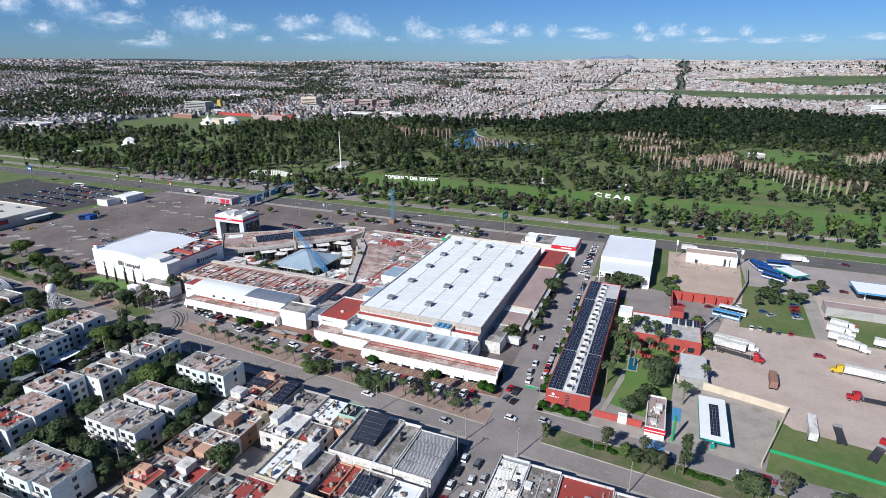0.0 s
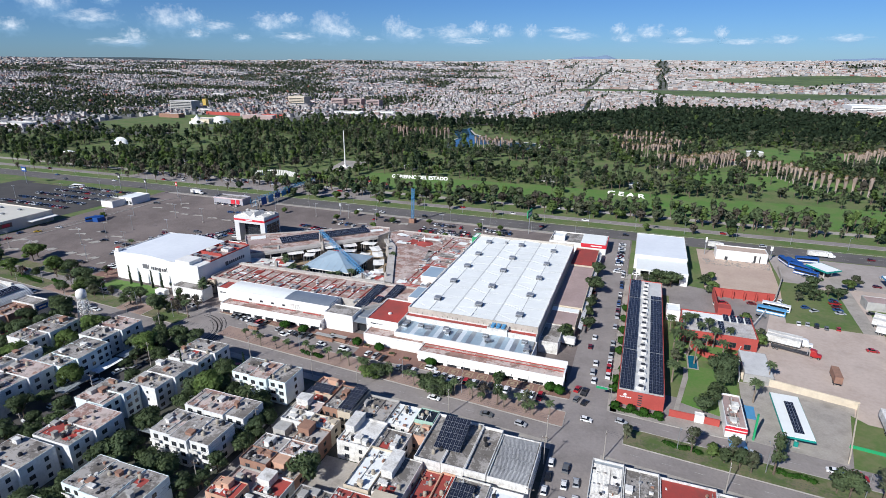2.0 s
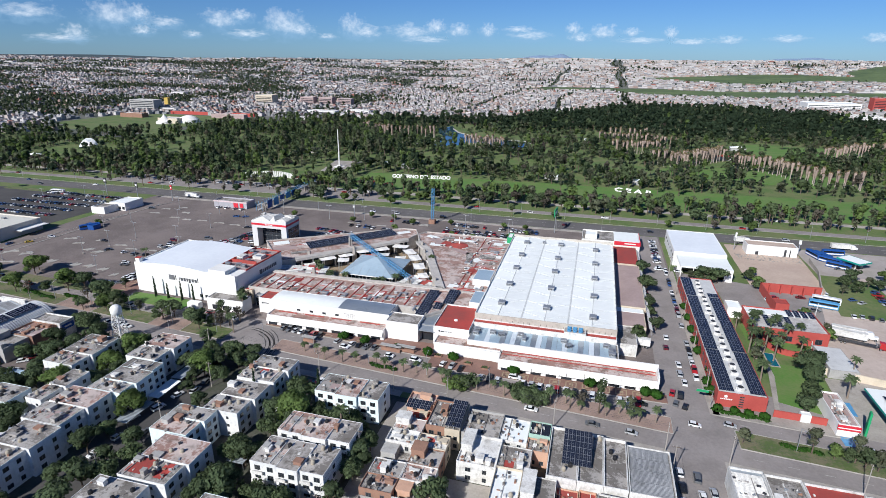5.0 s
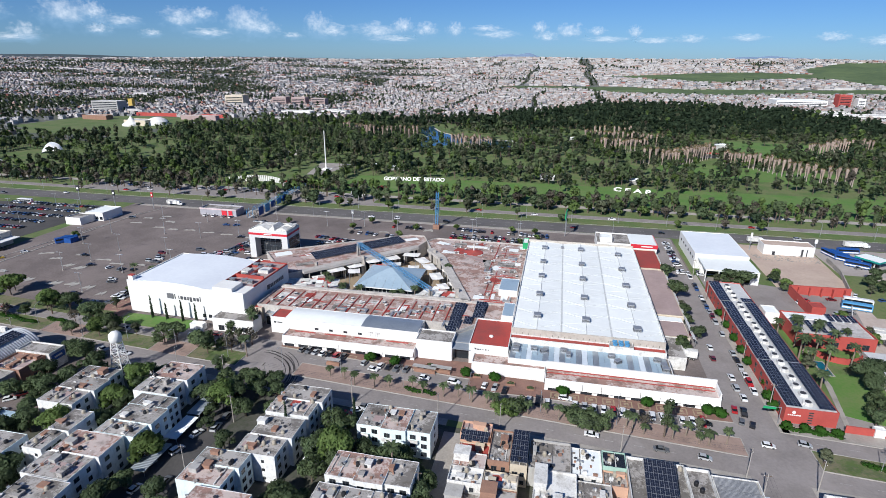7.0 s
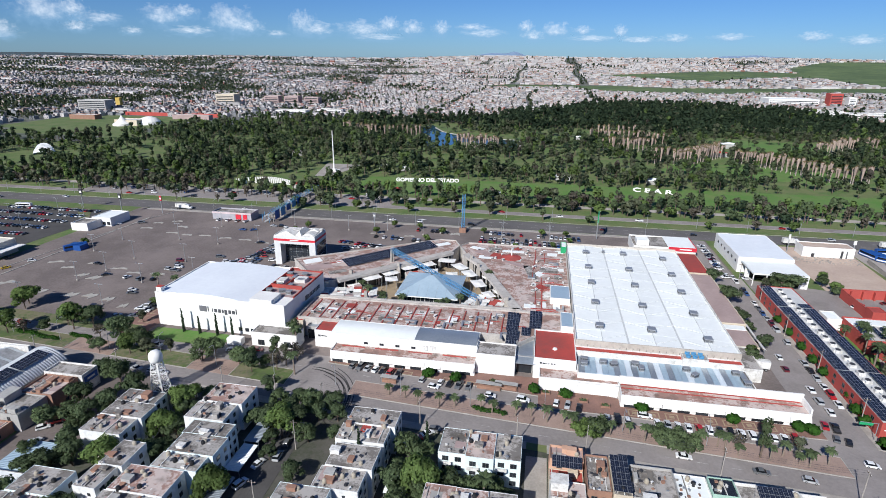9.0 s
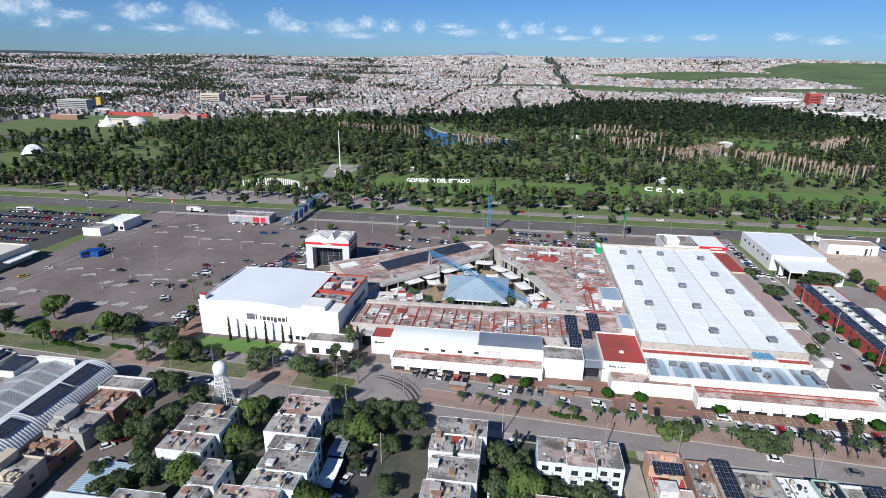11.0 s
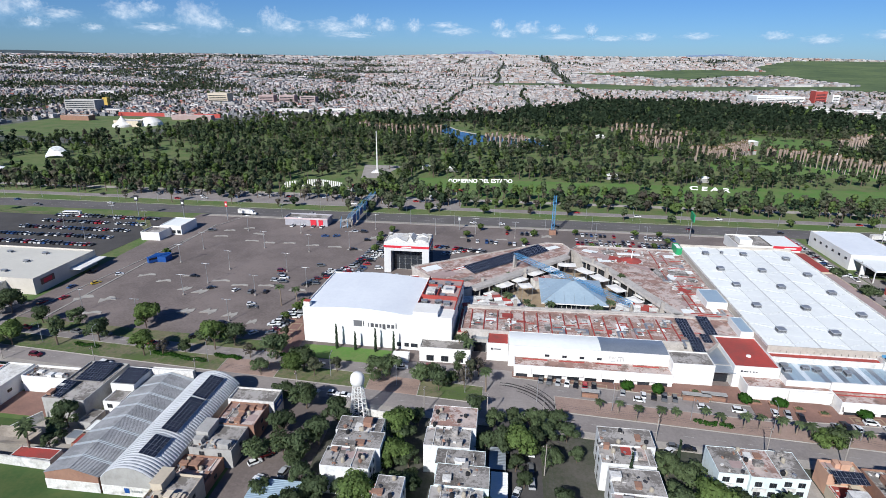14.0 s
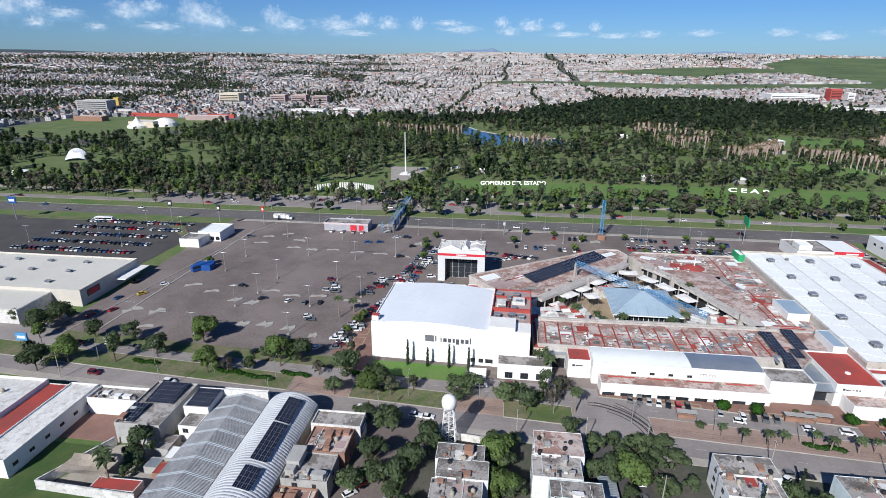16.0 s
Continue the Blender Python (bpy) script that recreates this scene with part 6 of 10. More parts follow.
def ribbed(x0, y0, x1, y1, z, n, amp=0.09, rise=0.0):
    """One sheet of ribbed roofing, its ribs running along x."""
    g = Geo()
    line = []
    for i in range(n):
        a, s = y0 + (y1 - y0) * i / n, (y1 - y0) / n
        zz = z + rise * i / n
        line += [(a, zz), (a + 0.35 * s, zz), (a + 0.5 * s, zz + amp), (a + 0.85 * s, zz + amp)]
    line.append((y1, z + rise))
    for (ya, za), (yb, zb) in zip(line, line[1:]):
        g.poly(((x0, ya, za), (x1, ya, za), (x1, yb, zb), (x0, yb, zb)))
        g.poly(((x0, yb, z - 0.08), (x1, yb, z - 0.08), (x1, ya, z - 0.08), (x0, ya, z - 0.08)))
        g.poly(((x0, ya, za), (x0, yb, zb), (x0, yb, z - 0.08), (x0, ya, z - 0.08)))
        g.poly(((x1, ya, za), (x1, ya, z - 0.08), (x1, yb, z - 0.08), (x1, yb, zb)))
    for y, zz in (line[0], line[-1]):
        g.poly(((x0, y, z - 0.08), (x1, y, z - 0.08), (x1, y, zz), (x0, y, zz)))
    return g.weld()


def apartments(x0, y0, x1, y1, h=8.9, face="e", label="", roof=None):
    """A three-storey white walk-up block in staggered halves, with windows on its long side."""
    label = label or r_.choice(("white three-storey apartment block with a cluttered grey roof", "weathered white walk-up flats with stained roof", "white concrete apartment block with small dark windows"))
    ob = thing("apartment_block", label, "apartment block", pose(x0, y0, 0), "apartment blocks")
    w, d = x1 - x0, y1 - y0
    paint = MINT_PALE if int(x0) % 5 in (0, 3) else FLAT_WHITE
    n = max(2, round((d if face == "e" else w) / 7.5))
    step = (d if face == "e" else w) / n
    cut = [0.0] + [k + r_.uniform(-0.16, 0.16) for k in range(1, n)] + [float(n)]
    for k in range(n):
        off = 1.3 if k % 2 else 0.0
        hh = h + (0.0, 0.35)[k % 2]
        g = Geo()
        if face == "e":
            ax0, ay0, ax1, ay1 = off * 0.6, cut[k] * step, w - 1.3 + off, cut[k + 1] * step - 0.02
        else:
            ax0, ay0, ax1, ay1 = cut[k] * step, -off * 0.7, cut[k + 1] * step - 0.02, d - off * 0.4
        g.box(ax0, ay0, 0, ax1, ay1, hh - 0.1)
        ring(g, ax0, ay0, ax1, ay1, hh - 0.1, hh + 0.13, 0.12)
        part("wall", g, paint, ob)
        g = Geo()
        g.box(ax0 + 0.12, ay0 + 0.12, hh - 0.1, ax1 - 0.12, ay1 - 0.12, hh + 0.03)
        part("roof", g, roof or r_.choice((ROOF_CON, ROOF_CON, ROOF_CON, ROOF_WARM, ROOF_CON)), ob)
        for lev in range(3):
            z = 1.0 + lev * 2.75
            if face == "e":
                for f in (0.28, 0.72):
                    window(ob, ax1, ay0 + (ay1 - ay0) * f, z, 1.5 if f < 0.5 else 1.1, 1.25, "e")
                window(ob, ax0, ay0 + (ay1 - ay0) * 0.5, z, 1.3, 1.2, "w")
                if k == 0:
                    window(ob, ax0 + (ax1 - ax0) * 0.7, ay0, z, 0.7, 0.8, "s")
            else:
                for f in (0.27, 0.73):
                    window(ob, ax0 + (ax1 - ax0) * f, ay0, z, 1.6, 1.35, "s")
                if k == n - 1:
                    window(ob, ax1, ay0 + (ay1 - ay0) * 0.55, z, 1.2, 1.2, "e")
                g = Geo()
                g.box(ax0 + 0.5, ay0 - 0.9, z - 0.95, ax0 + (ax1 - ax0) * 0.5, ay0, z - 0.8)
                g.box(ax0 + 0.5, ay0 - 0.9, z - 0.8, ax0 + (ax1 - ax0) * 0.5, ay0 - 0.8, z + 0.15)
                if lev:
                    part("balcony", g, WHITE_OLD, ob)
    roof_clutter(ob, w - 1.5, d - 0.8, h + 0.02, 4)
    rooftop(x0 + 1, y0, x1 - 1, y1, h + 0.02, int(w * d / 42))
    return ob


for q in ((-189.5, 128.4, -174.2, 143.2, "e"), (-189, 110.2, -175.6, 126.6, "e"), (-197.5, 97.4, -183.5, 109.8, "e"), (-191.5, 79.5, -175.4, 96.4, "e"), (-196, 60, -180, 78, "e"),
          (-236.5, 129.4, -222.6, 147.2, "e"), (-232.5, 109.2, -218.2, 128.8, "e"), (-238, 91, -222.2, 108.6, "e"), (-236, 72, -221.6, 90.4, "e"), (-238, 55, -223, 71.4, "e"),
          (-261.8, 118.4, -247.6, 139.2, "e"), (-246.6, 99.4, -239, 116.6, "e"), (-262, 86, -249, 103.6, "e"), (-263, 62, -250, 84, "e"),
          (-160.4, 128.4, -138.2, 138.9, "s"), (-161.2, 107.0, -138.4, 116.6, "s"), (-161.4, 93.4, -139.6, 104.4, "s"), (-165.2, 68.6, -140.6, 80.2, "s"), (-168, 52, -142, 63, "s")):
    apartments(*q[:4], 8.9, q[4], roof=None)


def house(x0, y0, x1, y1, h, wall, roof, label="", upper=0.0, n=2, win="se"):
    label = label or {ROOF_RED.name: "small flat-roofed house with a red coated roof", WHITE_OLD.name: "small white flat-roofed house", SHEET.name: "low house with a bright white roof"}.get(roof.name, "small flat-roofed house with a stained concrete roof")
    ob = block("house", label, "house", x0, y0, x1, y1, h, wall, roof, r_.uniform(0.25, 0.8), 0.18)
    ob["group"] = "row houses"
    w, d = x1 - x0, y1 - y0
    for lev in range(max(1, int(h / 2.8))):
        z = 0.95 + lev * 2.7
        if "s" in win:
            window(ob, w * 0.3, 0, z, 1.4, 1.2, "s")
            window(ob, w * 0.72, 0, z, 1.0, 1.2, "s")
        if "e" in win:
            window(ob, w, d * 0.5, z, 1.2, 1.1, "e")
    if upper:
        g = Geo()
        uw = w * upper
        g.box(0.2, d * 0.4, h, uw, d - 0.2, h + 2.4)
        g.box(0.05, d * 0.4 - 0.15, h + 2.4, uw + 0.15, d - 0.05, h + 2.55)
        part("upper_room", g, wall, ob)
    roof_clutter(ob, w, d * (0.4 if upper else 1), h + 0.02, n, wall)
    rooftop(x0 + 0.5, y0 + 0.5, x1 - 0.5, y0 + d * (0.4 if upper else 1), h + 0.02, 1 + (r_.random() < 0.6))
    return ob


walls_ = (WHITE_OLD, WHITE_OLD, CREAM, PEACH, GREY_WALL, BRICK, WHITE_OLD, GREY_WALL)
roofs_ = (ROOF_CON, ROOF_CON, ROOF_RED, WHITE_OLD, ROOF_CON, ROOF_PINK, ROOF_WARM)
# terraces between the alley and the shops
y = 62.0
k = 0
while y < 137:
    dpt = (6.4, 7.2, 6.0)[k % 3]
    house(-130.6, y, -121.6, y + dpt - 0.15, r_.choice((3.1, 5.7, 5.9)), walls_[k % 8], roofs_[(k * 3) % 7], upper=r_.choice((0, 0, 0.5)))
    if y + dpt < 124:
        house(-121.4, y, -112.4, y + dpt - 0.15, r_.choice((3.1, 3.3, 5.8)), walls_[(k * 5 + 2) % 8], roofs_[(k * 2 + 1) % 7], upper=r_.choice((0, 0.45, 0)))
    y += dpt
    k += 1
house(-121.2, 124.2, -115.2, 137.6, 6.2, BRICK, ROOF_CON, "brick and concrete house with rooftop plants")
house(-115.0, 123.2, -110.4, 137.4, 7.0, CREAM, ROOF_CON, "tall narrow house under a band of solar panels", n=0)
solar_array("blue-black band of solar panels on a narrow house", pose(-115.0, 123.6, 7.05), 4, 6, 1.1, 2.1, 3, legs=0.9)
solar_array("small dark solar rack on a terrace roof", pose(-130.0, 131.2, 6.0), 7, 2, 1.1, 2.0, 8, legs=0.6)
house(-110.2, 124.2, -98.8, 136.2, 5.6, GREY_WALL, ROOF_CON, "wide workshop with a bare concrete roof", n=1, win="s")
house(-98.6, 124.6, -90.6, 135.4, 5.6, WHITE_OLD, SHEET, n=0, win="s")
house(-90.4, 128.4, -84.2, 134.8, 6.4, MINT, GLASS, "narrow building with a dark glass roof", n=0, win="s")
house(-90.4, 122.6, -84.2, 128.2, 5.0, PEACH, ROOF_CON, n=1, win="s")
house(-108.4, 111.4, -97.4, 123.8, 6.0, WHITE_OLD, WHITE_OLD, "two-storey white house with a patched roof", upper=0.3)
house(-97.2, 113.0, -88.6, 122.4, 5.6, WHITE_OLD, ROOF_CON, n=2)
house(-97.4, 96, -90, 112.6, 5.8, CREAM, SHEET, n=1)
house(-89.8, 97, -81, 112, 5.6, WHITE_OLD, ROOF_CON, upper=0.4)
house(-80.8, 100, -75.2, 112, 3.2, PEACH, ROOF_RED, n=0)
house(-75.0, 97, -70.6, 112.2, 3.4, PEACH, ROOF_RED, n=0)
house(-70.4, 98, -60.4, 110.0, 5.6, WHITE_OLD, ROOF_CON, n=2)
solar_array("dark solar rack on a small white house", pose(-69.6, 100, 5.65), 5, 3, 1.15, 2.1, 12, legs=0.5)
house(-60.2, 92, -51.4, 109.8, 5.0, WHITE_OLD, SHEET, n=0)
house(-110, 84, -99, 95, 3.2, GREY_WALL, ROOF_CON)
house(-98.6, 82, -88, 95.4, 5.6, WHITE_OLD, ROOF_RED)
house(-87.6, 80, -72, 95.6, 5.8, CREAM, ROOF_CON, upper=0.4)
house(-71.6, 78, -52, 91, 5.6, WHITE_OLD, ROOF_CON)
slab("patio_court", [(-112, 96.5), (-98, 96.5), (-98, 111), (-112, 111)], 0.12, CONCRETE, "pale concrete patio between houses", "patio")
# corner shops along the avenue
xs = (-84.0, -75.8, -68.9, -62.6)
for a, b_ in zip(xs, xs[1:]):
    ob = block("corner_shop", "flat concrete-roofed corner shop with white parapet", "shop", a, 112.6, b_ - 0.1, 136.3 - 0.08 * (a + 110), 5.6, WHITE_OLD, ROOF_CON, 0.9)
    ob["group"] = "corner shops"
ob = block("corner_shop", "corner shop under four ribbed zinc roof strips", "shop", -62.4, 112.6, -50.8, 131.8, 5.4, WHITE_OLD, ROOF_CON, 0.8)
for k in range(4):
    g = ribbed(0.5, 0.6 + k * 4.65, 11.0, 4.8 + k * 4.65, 5.52, 11, 0.06, 0.5)
    part("zinc_strip", g, DULL_ZINC, ob)
solar_array("large tilted dark solar rack above a shop roof", pose(-80.2, 118.5, 5.7, 0, 0, 0), 7, 6, 1.1, 2.0, 14, legs=0.8)
rooftop(-84, 113, -64, 134, 5.62, 5)
# across the side street
for x0, x1, m_, lb in ((-35.8, -27.2, ZINC, "corner building with ribbed white sheet roof"), (-27.0, -18.0, ROOF_CON, "corner building with a bare concrete roof"), (-17.8, -3.6, ROOF_RED, "shop with a red coated roof and tools on it"), (-3.4, 12, ROOF_CON, "flat grey shop roof"), (12.2, 30, ROOF_CON, "flat grey shop roof")):
    ob = block("corner_shop", lb, "shop", x0, 100, x1, 130.5 - 0.08 * (x0 + 36), 5.4, WHITE_OLD, m_, 0.7)
    roof_clutter(ob, x1 - x0, 28, 5.42, 3)
    if m_ is ZINC:
        for k in range(7):
            g = ribbed(0.4, 0.5 + k * 4.1, 8.2, 4.4 + k * 4.1, 5.52, 10)
            part("zinc_strip", g, WHITE_OLD, ob)

# white walls, garden courts between the flats
def wall_line(name, label, pts, h, t, material):
    g = Geo()
    for (xa, ya), (xb, yb) in zip(pts, pts[1:]):
        g.turned((xa + xb) / 2, (ya + yb) / 2, 0, math.hypot(xb - xa, yb - ya) + t, t, h, math.degrees(math.atan2(yb - ya, xb - xa)))
        g.turned((xa + xb) / 2, (ya + yb) / 2, h, math.hypot(xb - xa, yb - ya) + t, t + 0.1, 0.12, math.degrees(math.atan2(yb - ya, xb - xa)))
    return solid(name, g, material, label, "wall", kind="structure")


wall_line("wall_plot", "white plot wall with faded paint", [(-366, 118.6), (-362.6, 118.4), (-337.2, 117.0)], 3.0, 0.3, WHITE_OLD)
wall_line("wall_plot_side", "white wall between plots", [(-366, 118.6), (-356.8, 137)], 3.0, 0.25, WHITE_OLD)
wall_line("wall_court", "low white court wall by the water tower", [(-258, 152), (-247, 150.6)], 2.4, 0.25, WHITE_OLD)

# carports beside the street
def carport(x0, y0, x1, y1, h, material, label):
    ob = thing("carport", label, "carport", pose(x0, y0, 0), "carports")
    w, d = x1 - x0, y1 - y0
    part("roof", ribbed(0, 0, w, d, h + 0.08, max(6, int(d / 0.6)), 0.06), material, ob)
    for x in (0.1, w - 0.1):
        for yy in (0.2, d - 0.2):
            g = Geo()
            g.tube((x, yy, 0), (x, yy, h + 0.02), 0.06)
            part("post", g, METAL, ob)


for q in ((-217.9, 104, -213.2, 116, 2.5, ZINC, "grey sheet carport by the street"), (-217.9, 118, -213.4, 129, 2.5, SHEET, "pale sheet carport by the street"), (-218.6, 130, -214, 139, 2.5, ZINC, "grey sheet carport by the street"),
          (-279, 104, -266, 118, 3.4, ZINC_BLUE, "wide pale sheet carport in a yard"), (-173, 118, -167, 128, 2.4, SHEET, "pale sheet carport behind flats"), (-173, 98, -167.5, 106, 2.4, ZINC, "grey sheet carport behind flats")):
    carport(*q)
ob = block("yard_shed", "low shed with a large pale ribbed roof", "shed", -282, 88, -254, 105, 4.4, GREY_WALL, SHEET, 0.1)

# ---- workshops left of the water tower ----
ob = block("shop_hall", "white flat-roofed shop hall", "building", -428, 138, -395.4, 158.5, 5.2, WHITE, WHITE_OLD, 0.8)
rooftop(-412, 142, -398, 156, 5.22, 2)
ob = block("shop_link", "low link with a dark red roof", "building", -395.2, 130, -386.4, 158, 4.4, WHITE_OLD, ROOF_RED, 0.3)
ob = block("shop_hall", "long white hall with a bright roof", "building", -386.2, 121, -376.6, 157.5, 5.6, WHITE, WHITE_OLD, 0.5)
for k in range(6):
    window(ob, 9.6, 3 + k * 5.6, 2.4, 1.6, 0.9, "e")
slab("red_court", [(-376.4, 138.5), (-357.4, 138.2), (-357.4, 150.2), (-376.4, 150.2)], 0.12, PAVER_RED, "red earth court behind shops", "court")
slab("tan_court", [(-364.6, 119.2), (-333.6, 118), (-333.6, 141), (-343, 141), (-356.4, 137)], 0.12, CONCRETE, "grey cluttered court between walls", "court")
sail = thing("shade_sail", "sagging beige shade sail over the walled court", "shade sail", pose(-363, 121.6, 0))
g = Geo()
for i in range(6):
    for j in range(4):
        q = [(13.6 * a / 6 + 0.25 * (b % 4), 7.4 * b / 4, 3.5 - 0.9 * math.sin(math.pi * a / 6) * math.sin(math.pi * b / 4) + 0.25 * (a == 3)) for a, b in ((i, j), (i + 1, j), (i + 1, j + 1), (i, j + 1))]
        g.poly(q)
part("canvas", g, mat("beige_sun_canvas", (0.42, 0.36, 0.29), 0.95, (0.33, 0.28, 0.22), 0.3, 1.2, 0.7, dirt=0.2), sail)
for x, y in ((0, 0), (13.6, 0), (0, 7.4), (13.6, 7.4)):
    g = Geo()
    g.tube((x, y, 0.1), (x, y, 3.6), 0.07)
    part("post", g, METAL, sail)
ob = block("lean_to", "low lean-to with a rusty dark red sheet roof", "shed", -350.6, 118.2, -338.2, 122.4, 2.5, WHITE_OLD, ROOF_RED, 0.08)
for x0, y0, x1, y1, h, m_, lb in ((-342.8, 134.2, -338.6, 140.6, 2.6, ROOF_CON, "low concrete-roofed store room in the court"), (-338.2, 131.0, -334.2, 136.2, 2.4, SHEET, "low store room under a pale sheet roof"), (-341.6, 127.4, -338.0, 131.4, 2.2, ZINC, "small tool shed under a zinc roof"), (-337.6, 125.0, -334.4, 129.6, 2.5, ROOF_RED, "small brick shed with a red roof")):
    ob = block("yard_shed", lb, "shed", x0, y0, x1, y1, h, BRICK if m_ is ROOF_RED else GREY_WALL, m_, 0.12)
ob = block("white_shop", "white two-storey shop with roof terraces", "shop", -375.4, 150.4, -357.6, 157.4, 5.2, WHITE, ROOF_CON, 0.8)
roof_clutter(ob, 17, 6.6, 5.22, 3, WHITE)
ob = block("office_block", "grey-white office block with solar racks", "building", -357.2, 138.4, -343.2, 160.2, 6.6, GREY_WALL, ROOF_CON, 0.6)
solar_array("dark solar rack on an office roof", pose(-354.6, 149, 6.65), 8, 5, 1.1, 2.0, 5, legs=0.4)
solar_array("dark solar rack on an office roof", pose(-356.6, 139.4, 6.65), 4, 4, 1.1, 2.0, 5, legs=0.4)
roof_clutter(ob, 6, 9, 6.62, 2)
ob = block("white_house", "white house with a steep white gable wing", "house", -339.6, 141.6, -333.6, 148.2, 5.0, WHITE, ROOF_CON, 0.3)
window(ob, 2.2, 0, 3.0, 1.6, 1.3, "s")
ob = block("white_office", "white office carrying solar panels", "building", -341.6, 148.4, -333.6, 158.8, 6.6, WHITE, ROOF_CON, 0.5)
solar_array("dark solar rack on a white office", pose(-341, 149, 6.65), 7, 4, 1.05, 2.0, 6, legs=0.4)
# gabled corrugated shed
shed = thing("corrugated_shed", "long gabled shed with grey corrugated roof and pale bands", "shed", pose(-333.2, 111, 0))
g = Geo()
g.box(0, 0, 0, 15, 46, 5.2)
g.poly(((0, 0, 5.2), (15, 0, 5.2), (7.5, 0, 7.2)))
g.poly(((15, 46, 5.2), (0, 46, 5.2), (7.5, 46, 7.2)))
part("wall", g, BRICK, shed, "bare brick wall")
g = Geo()
g.box(-0.2, -0.06, 0, 15, -0.002, 3.3)
part("painted_band", g, WHITE_OLD, shed, "faded white paint on the brick")
for s in range(8):
    for side in (0, 1):
        for m_, ya, yb in ((DULL_ZINC, s * 5.75, s * 5.75 + 4.6), (FIBRE, s * 5.75 + 4.62, s * 5.75 + 5.73)):
            g = Geo()
            n = int((yb - ya) / 0.38)
            for i in range(n):
                y0, y1 = ya + (yb - ya) * i / n, ya + (yb - ya) * (i + 1) / n
                ym = (y0 + y1) / 2
                for u, v, zu, zv in ((y0, ym, 0.0, 0.09), (ym, y1, 0.09, 0.0)):
                    if side == 0:
                        g.poly(((-0.3, u, 5.15 + zu), (7.5, u, 7.28 + zu), (7.5, v, 7.28 + zv), (-0.3, v, 5.15 + zv)))
                    else:
                        g.poly(((7.5, u, 7.28 + zu), (15.3, u, 5.15 + zu), (15.3, v, 5.15 + zv), (7.5, v, 7.28 + zv)))
            part("roof_sheet", g, m_, shed)
ob = block("shed_parapet", "white street parapet of the sheds", "wall block", -333, 157.4, -318.4, 158.6, 7.6, WHITE_OLD, WHITE_OLD, 0.2)
# barrel vault
vault = thing("barrel_vault_hall", "white ribbed barrel-vaulted hall", "hall", pose(-317.6, 111, 0))
g = Geo()
R, half = 9.4, 7.7
z0 = 5.0 - math.sqrt(R * R - half * half)
g.box(0, 0, 0, 2 * half, 46, 5.0)
for yy in (0.0, 46.0):
    arc = [(half + R * math.sin(a), yy, z0 + R * math.cos(a)) for a in np.linspace(-math.asin(half / R), math.asin(half / R), 15)]
    g.poly(arc if yy else arc[::-1])
part("wall", g, GREY_WALL, vault, "grey block wall")
g = Geo()
g.box(0, -0.06, 0, 2 * half, -0.002, 3.1)
part("painted_band", g, WHITE_OLD, vault, "white painted lower wall")
g = Geo()
g.box(6.2, -0.1, 1.1, 7.6, -0.062, 2.6)
part("painted_mark", g, BLUE_DARK, vault, "blue painted mark")
for k in range(5):
    g = Geo()
    g.box(8.2 + k * 0.62, -0.1, 1.5, 8.65 + k * 0.62, -0.062, 2.1)
    part("painted_letter", g, METAL, vault, "grey painted letter bar")
a_max = math.asin(half / R)
for s in range(46):
    g = Geo()
    for i in range(12):
        t0, t1 = -a_max + 2 * a_max * i / 12, -a_max + 2 * a_max * (i + 1) / 12
        for ya, yb, ra, rb in ((s, s + 0.32, R + 0.05, R + 0.24), (s + 0.32, s + 0.68, R + 0.24, R + 0.24), (s + 0.68, s + 1.0, R + 0.24, R + 0.05)):
            g.poly([(half + r * math.sin(t), y_, z0 + r * math.cos(t)) for t, y_, r in ((t0, ya, ra), (t1, ya, ra), (t1, yb, rb), (t0, yb, rb))])
    part("vault_rib", g, VAULT, vault)
for y0, ny, tt in ((5, 4, 0.16), (15.0, 8, 0.16), (31.0, 6, 0.16)):
    th = tt * a_max * 1.6
    m_ = pose(-317.6 + half + (R + 0.45) * math.sin(th), 111 + y0, z0 + (R + 0.45) * math.cos(th), 0, math.degrees(th), 0)
    solar_array("dark solar rack fixed to the vaulted roof", m_ @ pose(-2.2, 0, 0), 4, ny, 1.1, 1.9, 0, legs=0.02)
# brick houses behind
ob = block("sign_building", "small showroom with a dark blue street sign", "shop", -300.2, 145.4, -285.4, 152.2, 6.4, WHITE_OLD, ROOF_CON, 0.6)
g = Geo()
g.box(14.8, 0.6, 3.4, 14.95, 6.2, 5.8)
part("sign_panel", g, BLUE_DARK, ob)
g = Geo()
g.box(14.95, 1.8, 4.3, 15.0, 5.0, 5.0)
part("sign_bar", g, WHITE, ob)
for k, (x0, y0, x1, y1, h, wm, rm) in enumerate(((-299, 134.6, -287, 145.2, 5.8, BRICK, ROOF_WARM), (-301, 124, -288.6, 134.4, 5.6, GREY_WALL, ROOF_CON), (-302, 114, -291, 123.8, 3.2, BRICK, ROOF_WARM), (-301.6, 104, -291, 113.8, 5.6, CREAM, ROOF_CON), (-301, 90, -290, 103.6, 5.6, GREY_WALL, ROOF_CON))):
    house(x0, y0, x1, y1, h, wm, rm, upper=0.3 if k % 2 else 0, n=5)
for mat_, lst, lb in ((TANK_BLACK, tank_places[0], "black plastic rooftop water tank"), (TANK_BEIGE, tank_places[1], "beige plastic rooftop water tank")):
    put_first(tank_proto(mat_, lb), lst)

